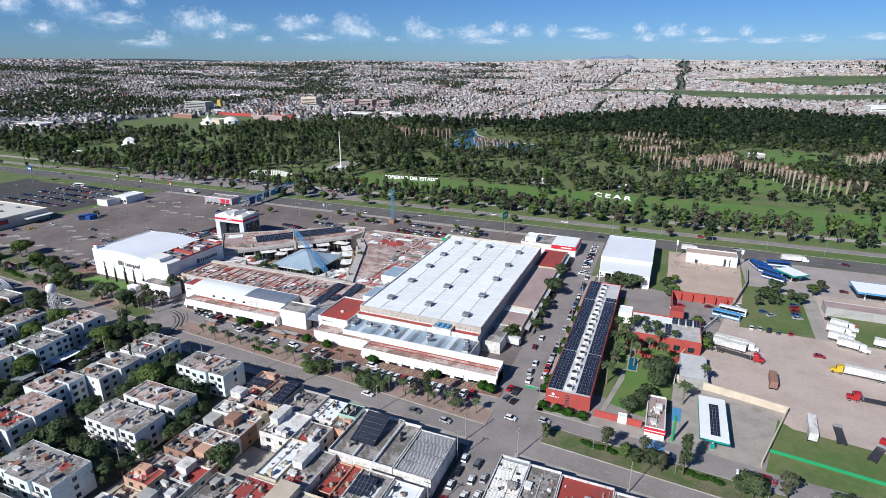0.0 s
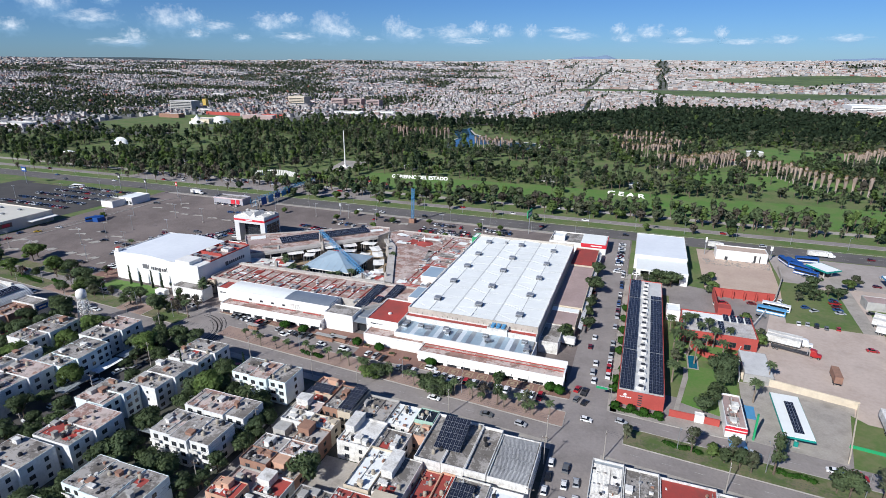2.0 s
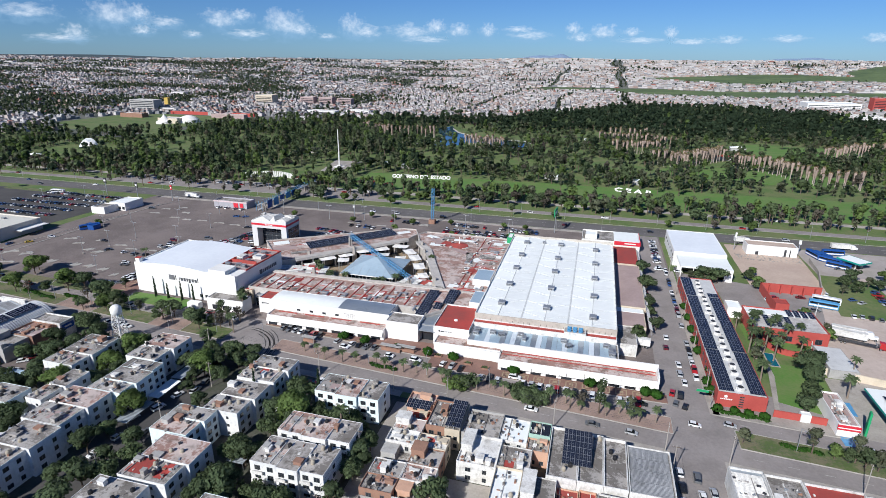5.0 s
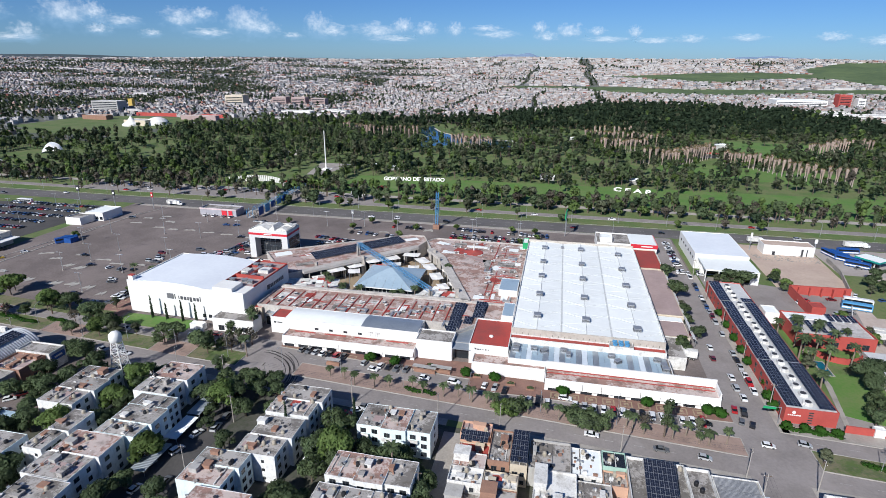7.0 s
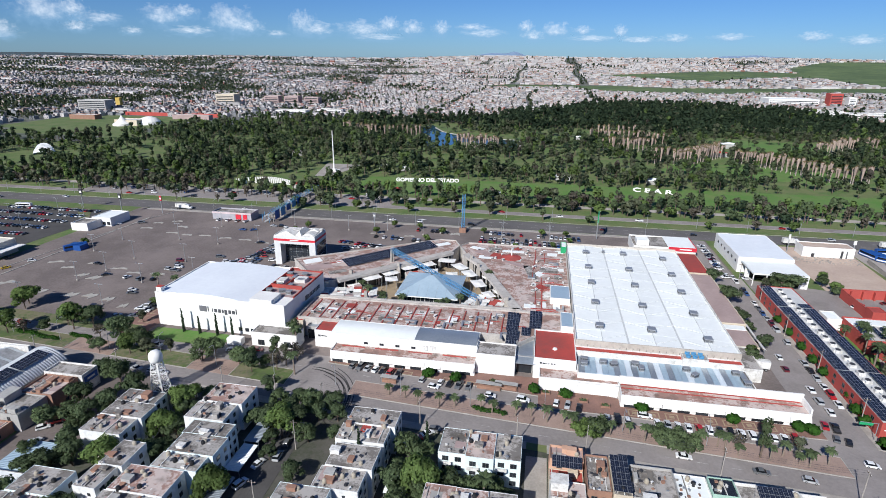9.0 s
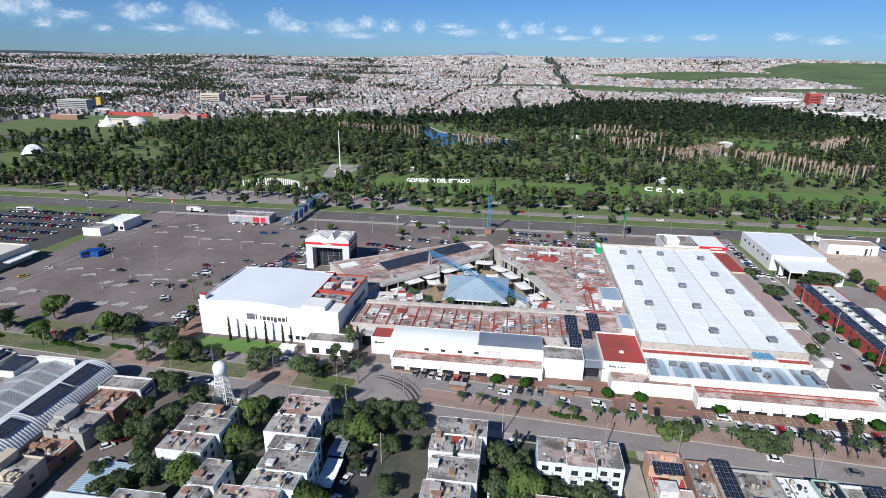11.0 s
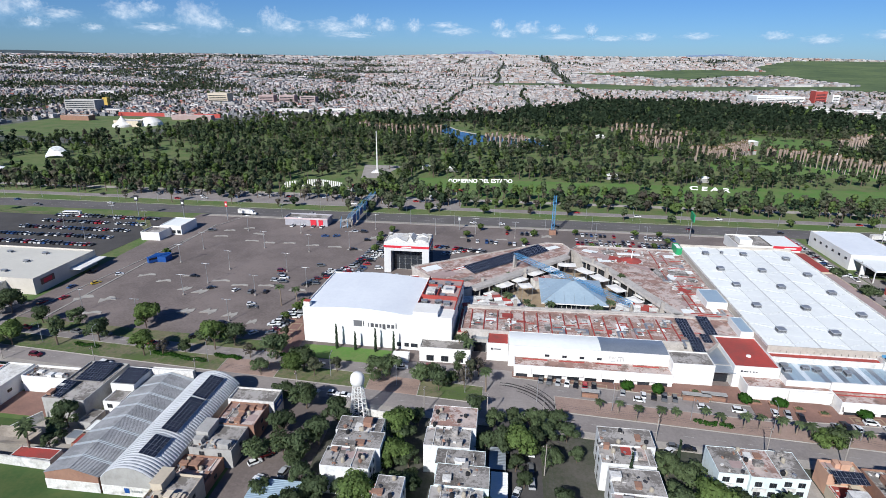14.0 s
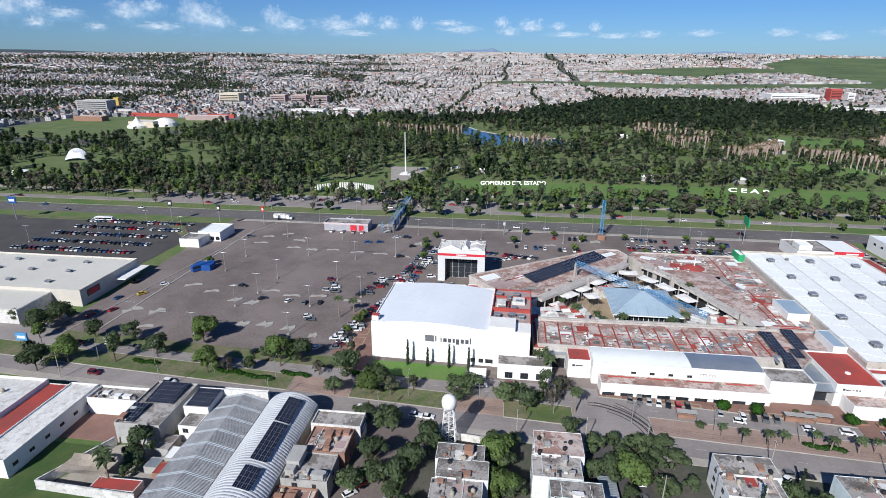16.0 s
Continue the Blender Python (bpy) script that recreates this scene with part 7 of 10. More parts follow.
# ---- water tower ----
tower = thing("water_tower", "white steel water tower on lattice legs", "water tower", pose(-260, 150.2, 0))
for sx in (-1, 1):
    for sy in (-1, 1):
        g = Geo()
        g.tube((sx * 2.3, sy * 2.3, 0), (sx * 1.25, sy * 1.25, 12.6), 0.2, 0.16, 6)
        part("leg", g, WHITE, tower)
for lv in range(6):
    za, zb = lv * 2.1, (lv + 1) * 2.1
    ra, rb = 2.3 - 1.05 * za / 12.6, 2.3 - 1.05 * zb / 12.6
    g = Geo()
    cs = ((-1, -1), (1, -1), (1, 1), (-1, 1))
    for i in range(4):
        (a, b_), (c, d_) = cs[i], cs[(i + 1) % 4]
        g.tube((a * rb, b_ * rb, zb), (c * rb, d_ * rb, zb), 0.09, n=4)
        g.tube((a * ra, b_ * ra, za), (c * rb, d_ * rb, zb), 0.06, n=4)
        g.tube((c * ra, d_ * ra, za), (a * rb, b_ * rb, zb), 0.06, n=4)
    part("brace", g, WHITE, tower)
g = Geo()
g.lathe(((0.4, 11.9), (1.5, 12.4), (2.15, 13.2), (2.2, 14.6), (2.0, 15.6), (1.4, 16.3), (0.5, 16.7)), 18)
part("tank", smooth(g.mesh("tank", [WHITE])), None, tower)
g = Geo()
g.tube((0, 0, 0), (0, 0, 12), 0.18)
part("riser", g, WHITE, tower)

# ---- hotel ----
HX0, HX1, HY0, HY1, HZ = -31.3, -15.9, 170.0, 278.2, 5.3
hotel = block("hotel", "long red hotel wing with solar panels and roof units", "hotel", HX0, HY0, HX1, HY1, HZ, RED_WALL, mat("pale_roof_membrane", (0.62, 0.62, 0.61), 0.7, (0.5, 0.5, 0.49), 0.2, 2.0, dirt=0.15), 0.35)
for k in range(17):
    for lev in range(2):
        window(hotel, 0, 5 + k * 6.1, 0.9 + lev * 2.4, 1.5, 1.3, "w")
        window(hotel, HX1 - HX0, 5 + k * 6.1, 0.9 + lev * 2.4, 1.5, 1.3, "e")
for k in range(5):
    window(hotel, 7.6, 0, 0.7 + k * 0.92, 1.3, 0.3, "s")
g = Geo()
g.lathe(((0.0, 0.0), (0.55, 0.0), (0.55, 0.08), (0.0, 0.08)), 12)
part("sign_badge", g, WHITE, hotel, at=pose(2.6, 0.0, 4.1, 90, 0, 0))
g = Geo()
for k in range(7):
    g.box(1.0 + k * 0.55, -0.06, 2.9, 1.4 + k * 0.55, 0, 3.3)
part("sign_bar", g, WHITE, hotel)
for x in (0.5, 10.2):
    for y0, ny in ((1.2, 14), (31.0, 13), (58.5, 12), (84.6, 11)):
        if x > 5 and y0 > 80:
            ny = 2
        solar_array("long dark solar rack on the hotel roof", pose(HX0 + x, HY0 + y0, HZ + 0.03), 4, ny, 1.16, 2.0, 1, legs=0.35)
hu = thing("hotel_roof_unit", "grey-white air conditioner with a dark round fan", "roof unit", group="hotel roof units")
g = Geo()
g.box(-1.1, -1.1, 0, 1.1, 1.1, 1.1)
g.box(-1.5, -0.4, 0, -1.1, 0.4, 0.7)
hu_body = part("body", g, WHITE_OLD, hu)
g = Geo()
g.lathe(((0.0, 1.24), (0.5, 1.25), (0.92, 1.25), (0.95, 1.05)), 14)
part("fan", g, DARK, hu_body, "dark round fan")
g = Geo()
g.tube((1.1, 0, 0.4), (2.0, 0.2, 0.15), 0.2)
part("duct", g, METAL, hu)
put_first(hu, [pose(HX0 + 7.5 + (k % 2) * 0.4, HY0 + 3.5 + k * 5.2, HZ + 0.03, 0, 0, (k % 4) * 90) for k in range(20)])
# shrubs along its street side follow with the trees
# ---- hotel garden and restaurant ----
ob = block("restaurant", "red restaurant wing with pale roof and solar racks", "building", -8.0, 226, 20.6, 247.6, 5.4, RED_WALL, mat("pale_grey_roof", (0.55, 0.53, 0.51), 0.85, (0.40, 0.37, 0.35), 0.2, 1.6, 0.7, dirt=0.3), 0.7)
g = Geo()
g.box(0.4, 15.5, 5.42, 28.2, 21.2, 5.7)
part("pale_roof", g, SHEET, ob)
for k, x in enumerate((6.0, 10.2, 14.4)):
    solar_array("dark solar rack on the red restaurant", pose(-8 + x, 229, 5.45), 2, 5, 1.1, 2.0, 3, legs=0.3)
for k in range(4):
    solar_array("dark solar rack on the red restaurant", pose(9 + k * 2.9, 240.6, 5.8), 2, 3, 1.1, 2.0, 4, legs=0.3)
for k in range(5):
    window(ob, 3 + k * 5.5, 0, 1.0, 2.4, 2.2, "s")
wall_line("wall_garden_curve", "curved red terrace wall of the hotel garden", [(5 + 9.5 * math.cos(radians(a)), 225 + 11 * math.sin(radians(a))) for a in range(190, 351, 16)], 2.4, 0.5, RED_WALL)
slab("garden_terrace", [(5 + 9.2 * math.cos(radians(a)), 225 + 10.7 * math.sin(radians(a))) for a in range(190, 351, 16)], 0.9, LAWN, "raised lawn terrace of the hotel garden", "lawn")
ob = block("hotel_link", "white link roof between hotel and restaurant", "building", -14.0, 246, -8.2, 254, 5.0, WHITE, SHEET, 0.3)
g = Geo()
g.box(-6.5, 203.5, 0.0, -2.4, 214.5, 0.22)
solid("pool_rim", g, CONCRETE, "pale stone pool surround", "pool rim", kind="structure")
g = Geo()
g.box(-6.0, 204.0, 0.0, -2.9, 214.0, 0.24)
solid("swimming_pool", g, WATER, "blue-green hotel swimming pool", "pool", kind="structure")
slab("garden_path", [(-12.5, 172), (-11, 172), (-6.6, 196), (-6.6, 203.5), (-8, 203.5), (-8.4, 197)], 0.2, CONCRETE, "pale garden path", "path")
slab("garden_path_back", [(-7.5, 215), (-6, 215), (-2, 226), (-3.6, 226)], 0.2, CONCRETE, "pale garden path", "path")
wall_line("wall_hotel_front", "red front garden wall with a white gate", [(-14, 168.2), (-6.5, 168.0)], 2.6, 0.3, RED_WALL)
wall_line("wall_hotel_front_right", "red front garden wall", [(-3.2, 167.8), (1.2, 167.6)], 2.6, 0.3, RED_WALL)
ob = block("gatehouse", "small white gate block", "gatehouse", -6.3, 167.4, -3.4, 169.6, 2.8, WHITE, WHITE, 0.2)
wall_line("wall_garden_east", "long grey wall beside the truck yard", [(11, 200), (13.4, 222), (22.6, 250), (37.5, 286)], 2.2, 0.3, WHITE_OLD)
# red walled yard behind
wall_line("wall_red_yard", "red yard wall with buttresses", [(8.8, 262), (8.8, 284), (36.5, 285)], 4.6, 0.4, RED_WALL)
for k in range(5):
    g = Geo()
    g.box(12.5 + k * 5.2, 282.6, 0, 13.2 + k * 5.2, 284.8, 4.2)
    solid("buttress", g, RED_WALL, "red concrete buttress of the yard wall", "buttress", kind="structure")
ob = block("red_tower", "small red yard building", "building", 8.4, 256, 14, 262, 5.2, RED_WALL, ROOF_RED, 0.3)
# big white hall on the cross street
bx = block("white_hall", "white two-storey hall with pale sheet roof", "building", -30.4, 311, -2.6, 354, 8.6, WHITE, SHEET_LIV, 0.2)
g = Geo()
g.box(1.5, -19.5, 6.2, 27.6, 0.2, 7.0)
part("porch_roof", g, SHEET, bx)
g = Geo()
g.box(23.6, -19.4, 0, 27.6, -18.9, 6.2)
g.box(27.2, -18.9, 0, 27.6, 0, 6.2)
g.box(1.5, -8.0, 0, 23.6, -7.6, 6.2)
part("porch_wall", g, WHITE, bx)
for x in (1.7, 8, 15.5):
    g = Geo()
    g.box(x, -19.2, 0, x + 0.4, -18.8, 6.2)
    part("porch_post", g, WHITE, bx)
for k in range(6):
    window(bx, 0, 4 + k * 6.5, 4.8, 2.0, 1.2, "w")
g = Geo()
g.box(4, -8.1, 0.2, 22, -8.0, 5.4)
part("glazing", g, GLASS, bx)
ob = block("white_ruin", "half-demolished white building on a sandy plot", "building", 15.6, 345.5, 43.2, 356, 5.6, WHITE, SAND, 0.5)
# flat dark slabs on the wall imitate the shade inside its openings
for k, (x, w) in enumerate(((5, 1.6), (20.5, 1.2), (23.4, 0.6))):
    g = Geo()
    g.box(x, -0.06, 0, x + w, 0.02, 4.4 if k else 2.2)
    part("opening", g, DARK, ob)
r2 = random.Random(9)
rub = Geo()
for k in range(120):
    s = r2.uniform(0.2, 0.8)
    rub.turned(r2.uniform(8, 44), r2.uniform(334, 345), -0.1 + 0.05, s * 1.5, s, s * 0.7, r2.uniform(0, 180))
solid("rubble", rub, CONCRETE, "broken concrete rubble before the white ruin", "rubble", kind="stuff")
# shed, lorry yard walls
ob = block("yard_shed", "lean-to shed with a pale corrugated roof", "shed", 12.6, 200.5, 22.4, 219.5, 3.6, GREY_WALL, mat("pale_grey_sheet", (0.62, 0.62, 0.61), 0.6, (0.5, 0.5, 0.49), 0.2, 1.4, dirt=0.15), 0.05)
wall_line("wall_gas_back", "tan wall behind the gas station", [(12, 202.5), (22, 200.5), (47.4, 195)], 2.8, 0.4, CREAM)
wall_line("wall_gas_side", "tan wall beside the gas station", [(47.4, 195), (36, 162)], 2.2, 0.3, CREAM)
wall_line("fence_green", "low bright green street fence", [(38.6, 170.6), (68.3, 166.6), (110, 162)], 1.1, 0.12, GREEN_SIGN)
# gas station
gas = thing("gas_station_canopy", "white gas canopy with teal edges and solar strip", "canopy", pose(18.4, 162.6, 0))
g = Geo()
g.box(0, 0, 4.3, 8.6, 25, 4.9)
part("canopy_edge", g, TEAL, gas)
g = Geo()
g.box(0.15, 0.15, 4.9, 8.45, 24.85, 5.05)
part("canopy_roof", g, SHEET, gas)
for y0 in (3, 12.5, 22):
    g = Geo()
    g.box(4.0, y0, 0, 4.6, y0 + 0.6, 4.3)
    part("column", g, WHITE, gas)
    g = Geo()
    g.box(3.2, y0 - 1.0, 0, 5.4, y0 + 1.6, 0.3)
    part("island", g, CONCRETE, gas)
    g = Geo()
    g.box(3.7, y0 - 0.8, 0.3, 4.9, y0 - 0.2, 1.9)
    part("pump", g, TEAL, gas)
solar_array("dark solar strip on the gas canopy", pose(21.6, 165, 5.1), 3, 9, 0.9, 1.9, 1, legs=0.1)
ob = block("kiosk_shop", "small shop with grey roof and red front band", "shop", 2.4, 162.8, 8.4, 182, 4.0, WHITE, ROOF_PINK, 0.6)
g = Geo()
g.box(-0.2, -0.3, 2.6, 6.2, 0.0, 4.3)
part("sign_band", g, RED_BAND, ob)
g = Geo()
g.box(-0.1, -0.34, 3.2, 6.1, -0.31, 3.55)
part("sign_bar", g, WHITE, ob)
roof_clutter(ob, 6, 18, 4.02, 4, WHITE_OLD)
slab("blue_bay", [(3.4, 158.2), (8.6, 158.0), (8.6, 162.4), (3.4, 162.6)], 0.2, BLUE_STEEL, "blue painted parking bay", "bay")
slab("blue_bay_back", [(10.4, 176), (13.4, 176), (13.8, 184), (10.8, 184)], 0.14, BLUE_STEEL, "blue painted parking bay", "bay")
pyl = thing("price_pylon", "tall narrow green gas price pylon", "sign", pose(11.0, 164.8, 0, 0, 0, 78))
g = Geo()
g.box(-0.9, -0.3, 0, 0.9, 0.3, 9.0)
part("panel", g, GREEN_SIGN, pyl)
g = Geo()
for k in range(4):
    g.box(-0.7, -0.34, 3 + k * 1.3, 0.7, -0.3, 3.8 + k * 1.3)
part("sign_bar", g, WHITE, pyl)
# far right buildings
def open_canopy(name, label, x, y, w, d, h, yaw, edge, nx=3):
    """A flat station roof on posts with a coloured edge band."""
    ob = thing(name, label, "canopy", pose(x, y, 0, 0, 0, yaw))
    g = Geo()
    g.box(-w / 2, -d / 2, h, w / 2, d / 2, h + 0.35)
    part("roof", g, SHEET, ob)
    g = Geo()
    ring(g, -w / 2 - 0.12, -d / 2 - 0.12, w / 2 + 0.12, d / 2 + 0.12, h - 0.45, h + 0.45, 0.12)
    part("edge_band", g, edge, ob)
    for i in range(nx):
        for sy in (-0.28, 0.28):
            g = Geo()
            g.box(w * ((i + 0.5) / nx - 0.5) - 0.25, d * sy - 0.25, 0, w * ((i + 0.5) / nx - 0.5) + 0.25, d * sy + 0.25, h)
            part("column", g, WHITE_OLD, ob)
    g = Geo()
    g.box(-w * 0.3, -0.8, 0, w * 0.3, 0.8, 1.5)
    part("pump_row", g, DARK, ob)
    return ob


open_canopy("gas_station_far", "white station canopy with a blue edge", 108.5, 324, 27, 16, 4.8, 0, BLUE_STEEL)
ob = block("grey_warehouse", "long grey wall shed with rusty roof", "shed", 77, 291, 104, 300, 4.0, GREY_WALL, ROOF_PINK, 0.4)
ob = block("grey_warehouse", "grey shed with solar racks", "shed", 104.4, 288, 126, 300, 4.4, GREY_WALL, SHEET, 0.3)
for k in range(4):
    solar_array("dark solar rack on a grey shed", pose(106 + k * 4.6, 290, 4.45), 3, 2, 1.1, 2.0, 6, legs=0.3)
open_canopy("bus_shelter", "white flat canopy beside parked blue lorries", 69.5, 337.5, 13, 10, 4.2, -54, TEAL, 2)
wall_line("wall_dirt_yard", "old stone wall beside the rough plot", [(38, 288), (46, 318), (48, 340)], 2.4, 0.4, CONCRETE)

# ---- neighbouring store and small blocks on the left ----
st = block("supermarket", "low cream supermarket hall with a wide pale roof", "store", -540, 222, -434, 263, 7.4, mat("store_wall", (0.58, 0.54, 0.47), 0.85, (0.5, 0.46, 0.4), 0.2, 1.5), mat("cream_roof", (0.62, 0.60, 0.53), 0.7, (0.54, 0.52, 0.46), 0.05, 0.6), 0.7)
g = Geo()
g.box(60, -19, 0, 92, 0.0, 6.4)
part("front_wing", g, WHITE_OLD, st)
g = Geo()
g.box(60.3, -18.7, 6.4, 91.7, 0.0, 6.6)
part("wing_roof", g, mat("cream_wing_roof", (0.62, 0.60, 0.53), 0.7, (0.54, 0.52, 0.46), 0.05, 0.6), st)
g = Geo()
g.box(106, 22, 4.2, 112, 41, 4.6)
part("porch", g, WHITE, st)
g = Geo()
g.box(106, 4, 3.4, 106.3, 12, 6.4)
part("sign_panel", g, mat("brown_sign", (0.17, 0.09, 0.07), 0.6), st)
g = Geo()
g.box(106.3, 5.4, 4.0, 106.4, 10.4, 5.8)
part("sign_badge", g, RED_BAND, st)
sv = roof_unit_proto("store_ventilator", "grey ventilator on the store roof", 2.6, 1.8, 1.1)
put_first(sv, [pose(x, y, 7.42) for x in (-530, -512, -494, -476, -456) for y in (230, 243, 255)])
ob = block("fast_food", "white flat-roofed restaurant with terraces", "restaurant", -436, 304, -424, 316, 4.6, WHITE, ROOF_CON, 0.6)
ob = block("fast_food", "white restaurant block with pale canopy roof", "restaurant", -431, 316.2, -417, 334, 5.6, WHITE, SHEET, 0.4)
for k in range(4):
    window(ob, 2 + k * 3.4, 0, 1.0, 2.2, 2.0, "s")
ob = block("pink_shop", "grey and pink shop with a white roof rim", "shop", -362, 346.8, -333, 357.5, 4.6, mat("lilac_wall", (0.42, 0.41, 0.44), 0.8), ROOF_CON, 0.9)
g = Geo()
ring(g, -0.2, -0.2, 29.2, 10.9, 4.3, 5.4, 0.2)
part("rim", g, mat("pale_pink_rim", (0.68, 0.55, 0.55), 0.7), ob)
g = Geo()
g.box(17.5, -0.3, 0.4, 21.5, 0, 4.2)
g.box(23, -0.3, 0.4, 26, 0, 4.2)
part("poster", g, RED_BAND, ob)
ob = block("lot_office", "small blue canopy stall on the lot", "stall", -408, 270, -399, 276, 3.0, BLUE_DARK, BLUE_DARK, 0.1)
# footbridge over the avenue
br = thing("footbridge", "blue truss footbridge across the main avenue", "footbridge")
BX = -317.6
for side in (-1.3, 1.3):
    g = Geo()
    for z in (6.1, 7.4, 8.6):
        g.tube((BX + side, 346, z), (BX + side, 428, z), 0.07, n=5)
    for k in range(28):
        y = 346 + k * 3.0
        g.tube((BX + side, y, 6.1), (BX + side, y, 8.6), 0.05, n=4, caps=False)
        if k < 27:
            g.tube((BX + side, y, 6.1), (BX + side, y + 3.0, 8.6), 0.04, n=4, caps=False)
    part("side_truss", g, BLUE_STEEL, br, "pale blue side truss")
g = Geo()
g.box(BX - 1.4, 345, 5.6, BX + 1.4, 429, 6.0)
part("deck", g, CONCRETE, br)
for k in range(5):
    y = 349 + k * 9.0
    g = Geo()
    g.box(BX + 1.45, y, 1.6 if k < 2 else 3.0, BX + 1.65, y + 6.4, 7.6)
    part("side_panel", g, BLUE_DARK if k % 2 == 0 else BLUE_STEEL, br, "blue hanging panel")
for y in (347, 362.6, 391, 411, 427):
    for sx in (-1, 1):
        g = Geo()
        g.tube((BX + sx, y, 0), (BX + sx, y, 5.6), 0.3, n=8)
        part("pier", g, CONCRETE, br)
for k in range(3):
    za, zb = k * 1.9, (k + 1) * 1.9
    xa, xb = (BX - 5.2, BX - 1.6) if k % 2 == 0 else (BX - 1.6, BX - 5.2)
    g = Geo()
    ya = 345.6 + (k % 2) * 1.7
    for q in ((0, 0.15), (1.0, 1.1)):
        g.poly(((xa, ya, za + q[0]), (xb, ya, zb + q[0]), (xb, ya + 1.5, zb + q[0]), (xa, ya + 1.5, za + q[0])) if q[0] == 0 else ((xa, ya, za), (xb, ya, zb), (xb, ya, zb + 1.1), (xa, ya, za + 1.1)))
    g.box(min(xb, xb + 1.2 * (1 if xb > xa else -1)), 345.6, zb - 0.15, max(xb, xb + 1.2 * (1 if xb > xa else -1)), 348.8, zb)
    part("stair_flight", g, METAL, br)
g = Geo()
for x, y in ((BX - 6.2, 345.6), (BX - 6.2, 348.8), (BX - 1.5, 345.6)):
    g.tube((x, y, 0), (x, y, 6.8), 0.14, n=6)
part("stair_posts", g, BLUE_STEEL, br)
# sign pylons
def pylon(x, y, h, w, material, label, bar=WHITE, yaw=0):
    ob = thing("sign_pylon", label, "sign", pose(x, y, 0, 0, 0, yaw), "sign pylons")
    g = Geo()
    g.tube((0, 0, 0), (0, 0, h * 0.8), 0.28, 0.22, 8)
    part("post", g, METAL, ob)
    g = Geo()
    g.box(-w / 2, -0.3, h * 0.72, w / 2, 0.3, h)
    part("panel", g, material, ob)
    g = Geo()
    g.box(-w * 0.35, -0.34, h * 0.8, w * 0.35, -0.3, h * 0.9)
    part("sign_bar", g, bar, ob)


pylon(-100.5, 354.5, 17, 10.0, GREEN_SIGN, "tall green store sign on a white post", yaw=84)
pylon(-577, 342, 16, 6.0, BLUE_DARK, "tall blue tower sign by the far lot")
pylon(-432, 345, 15, 2.2, DARK, "dark advertising post by the avenue")
pylon(-470, 352, 15, 2.6, DARK, "dark advertising post by the avenue")
pylon(-405, 352, 13, 1.6, RED_BAND, "narrow red and blue sign post")
pylon(-246, 352, 9, 1.6, METAL, "grey concrete sign stele")
pylon(-422, 178, 11, 4.5, BLUE_STEEL, "round blue street sign on a dark post")
pylon(10, 352, 11, 1.0, WHITE, "thin white sign post by the plot")
pylon(46, 353, 9, 1.4, WHITE, "leaning white sign by the plot")

# ---- park landmarks ----
ob = thing("park_obelisk", "tall thin white park monument mast", "monument", pose(-341, 527, 0))
g = Geo()
g.tube((0, 0, 1.2), (0, 0, 39.5), 0.75, 0.4, 6)
part("shaft", g, WHITE, ob)
g = Geo()
g.prism([(-5, -5), (5, -5), (5, 5), (-5, 5)], 0, 0.6)
g.prism([(-2, -2), (2, -2), (2, 2), (-2, 2)], 0.6, 2.0)
part("plinth", g, WHITE, ob)
# white letters on the lawn
def lawn_letters(text, x0, y0, x1, y1, size, label):
    cu = bpy.data.curves.new("letters", "FONT")
    cu.body, cu.size, cu.extrude, cu.offset = text, size, 0.25, 0.16
    tmp = bpy.data.objects.new("tmp", cu)
    scene.collection.objects.link(tmp)
    bpy.context.view_layer.update()
    me = bpy.data.meshes.new_from_object(tmp)
    me.name = "lawn_letters"
    xs_ = [v.co.x for v in me.vertices]
    d = math.hypot(x1 - x0, y1 - y0)
    s = d / (max(xs_) - min(xs_))
    for v in me.vertices:
        v.co = ((v.co.x - min(xs_)) * s, v.co.y, v.co.z)
    me.materials.clear()
    me.materials.append(WHITE)
    bpy.data.objects.remove(tmp)
    ob = new("lawn_letters", me)
    ob.matrix_basis = pose(x0, y0, 0.15, 75, 0, math.degrees(math.atan2(y1 - y0, x1 - x0)))
    tagged(ob, label, "letters")


lawn_letters("GOBIERNO DEL ESTADO", -268, 492, -211, 499, 4.6, "white concrete letters standing on the park slope")
lawn_letters("C E A R", -59, 497, -27, 491, 4.6, "white concrete letters standing on the park slope")
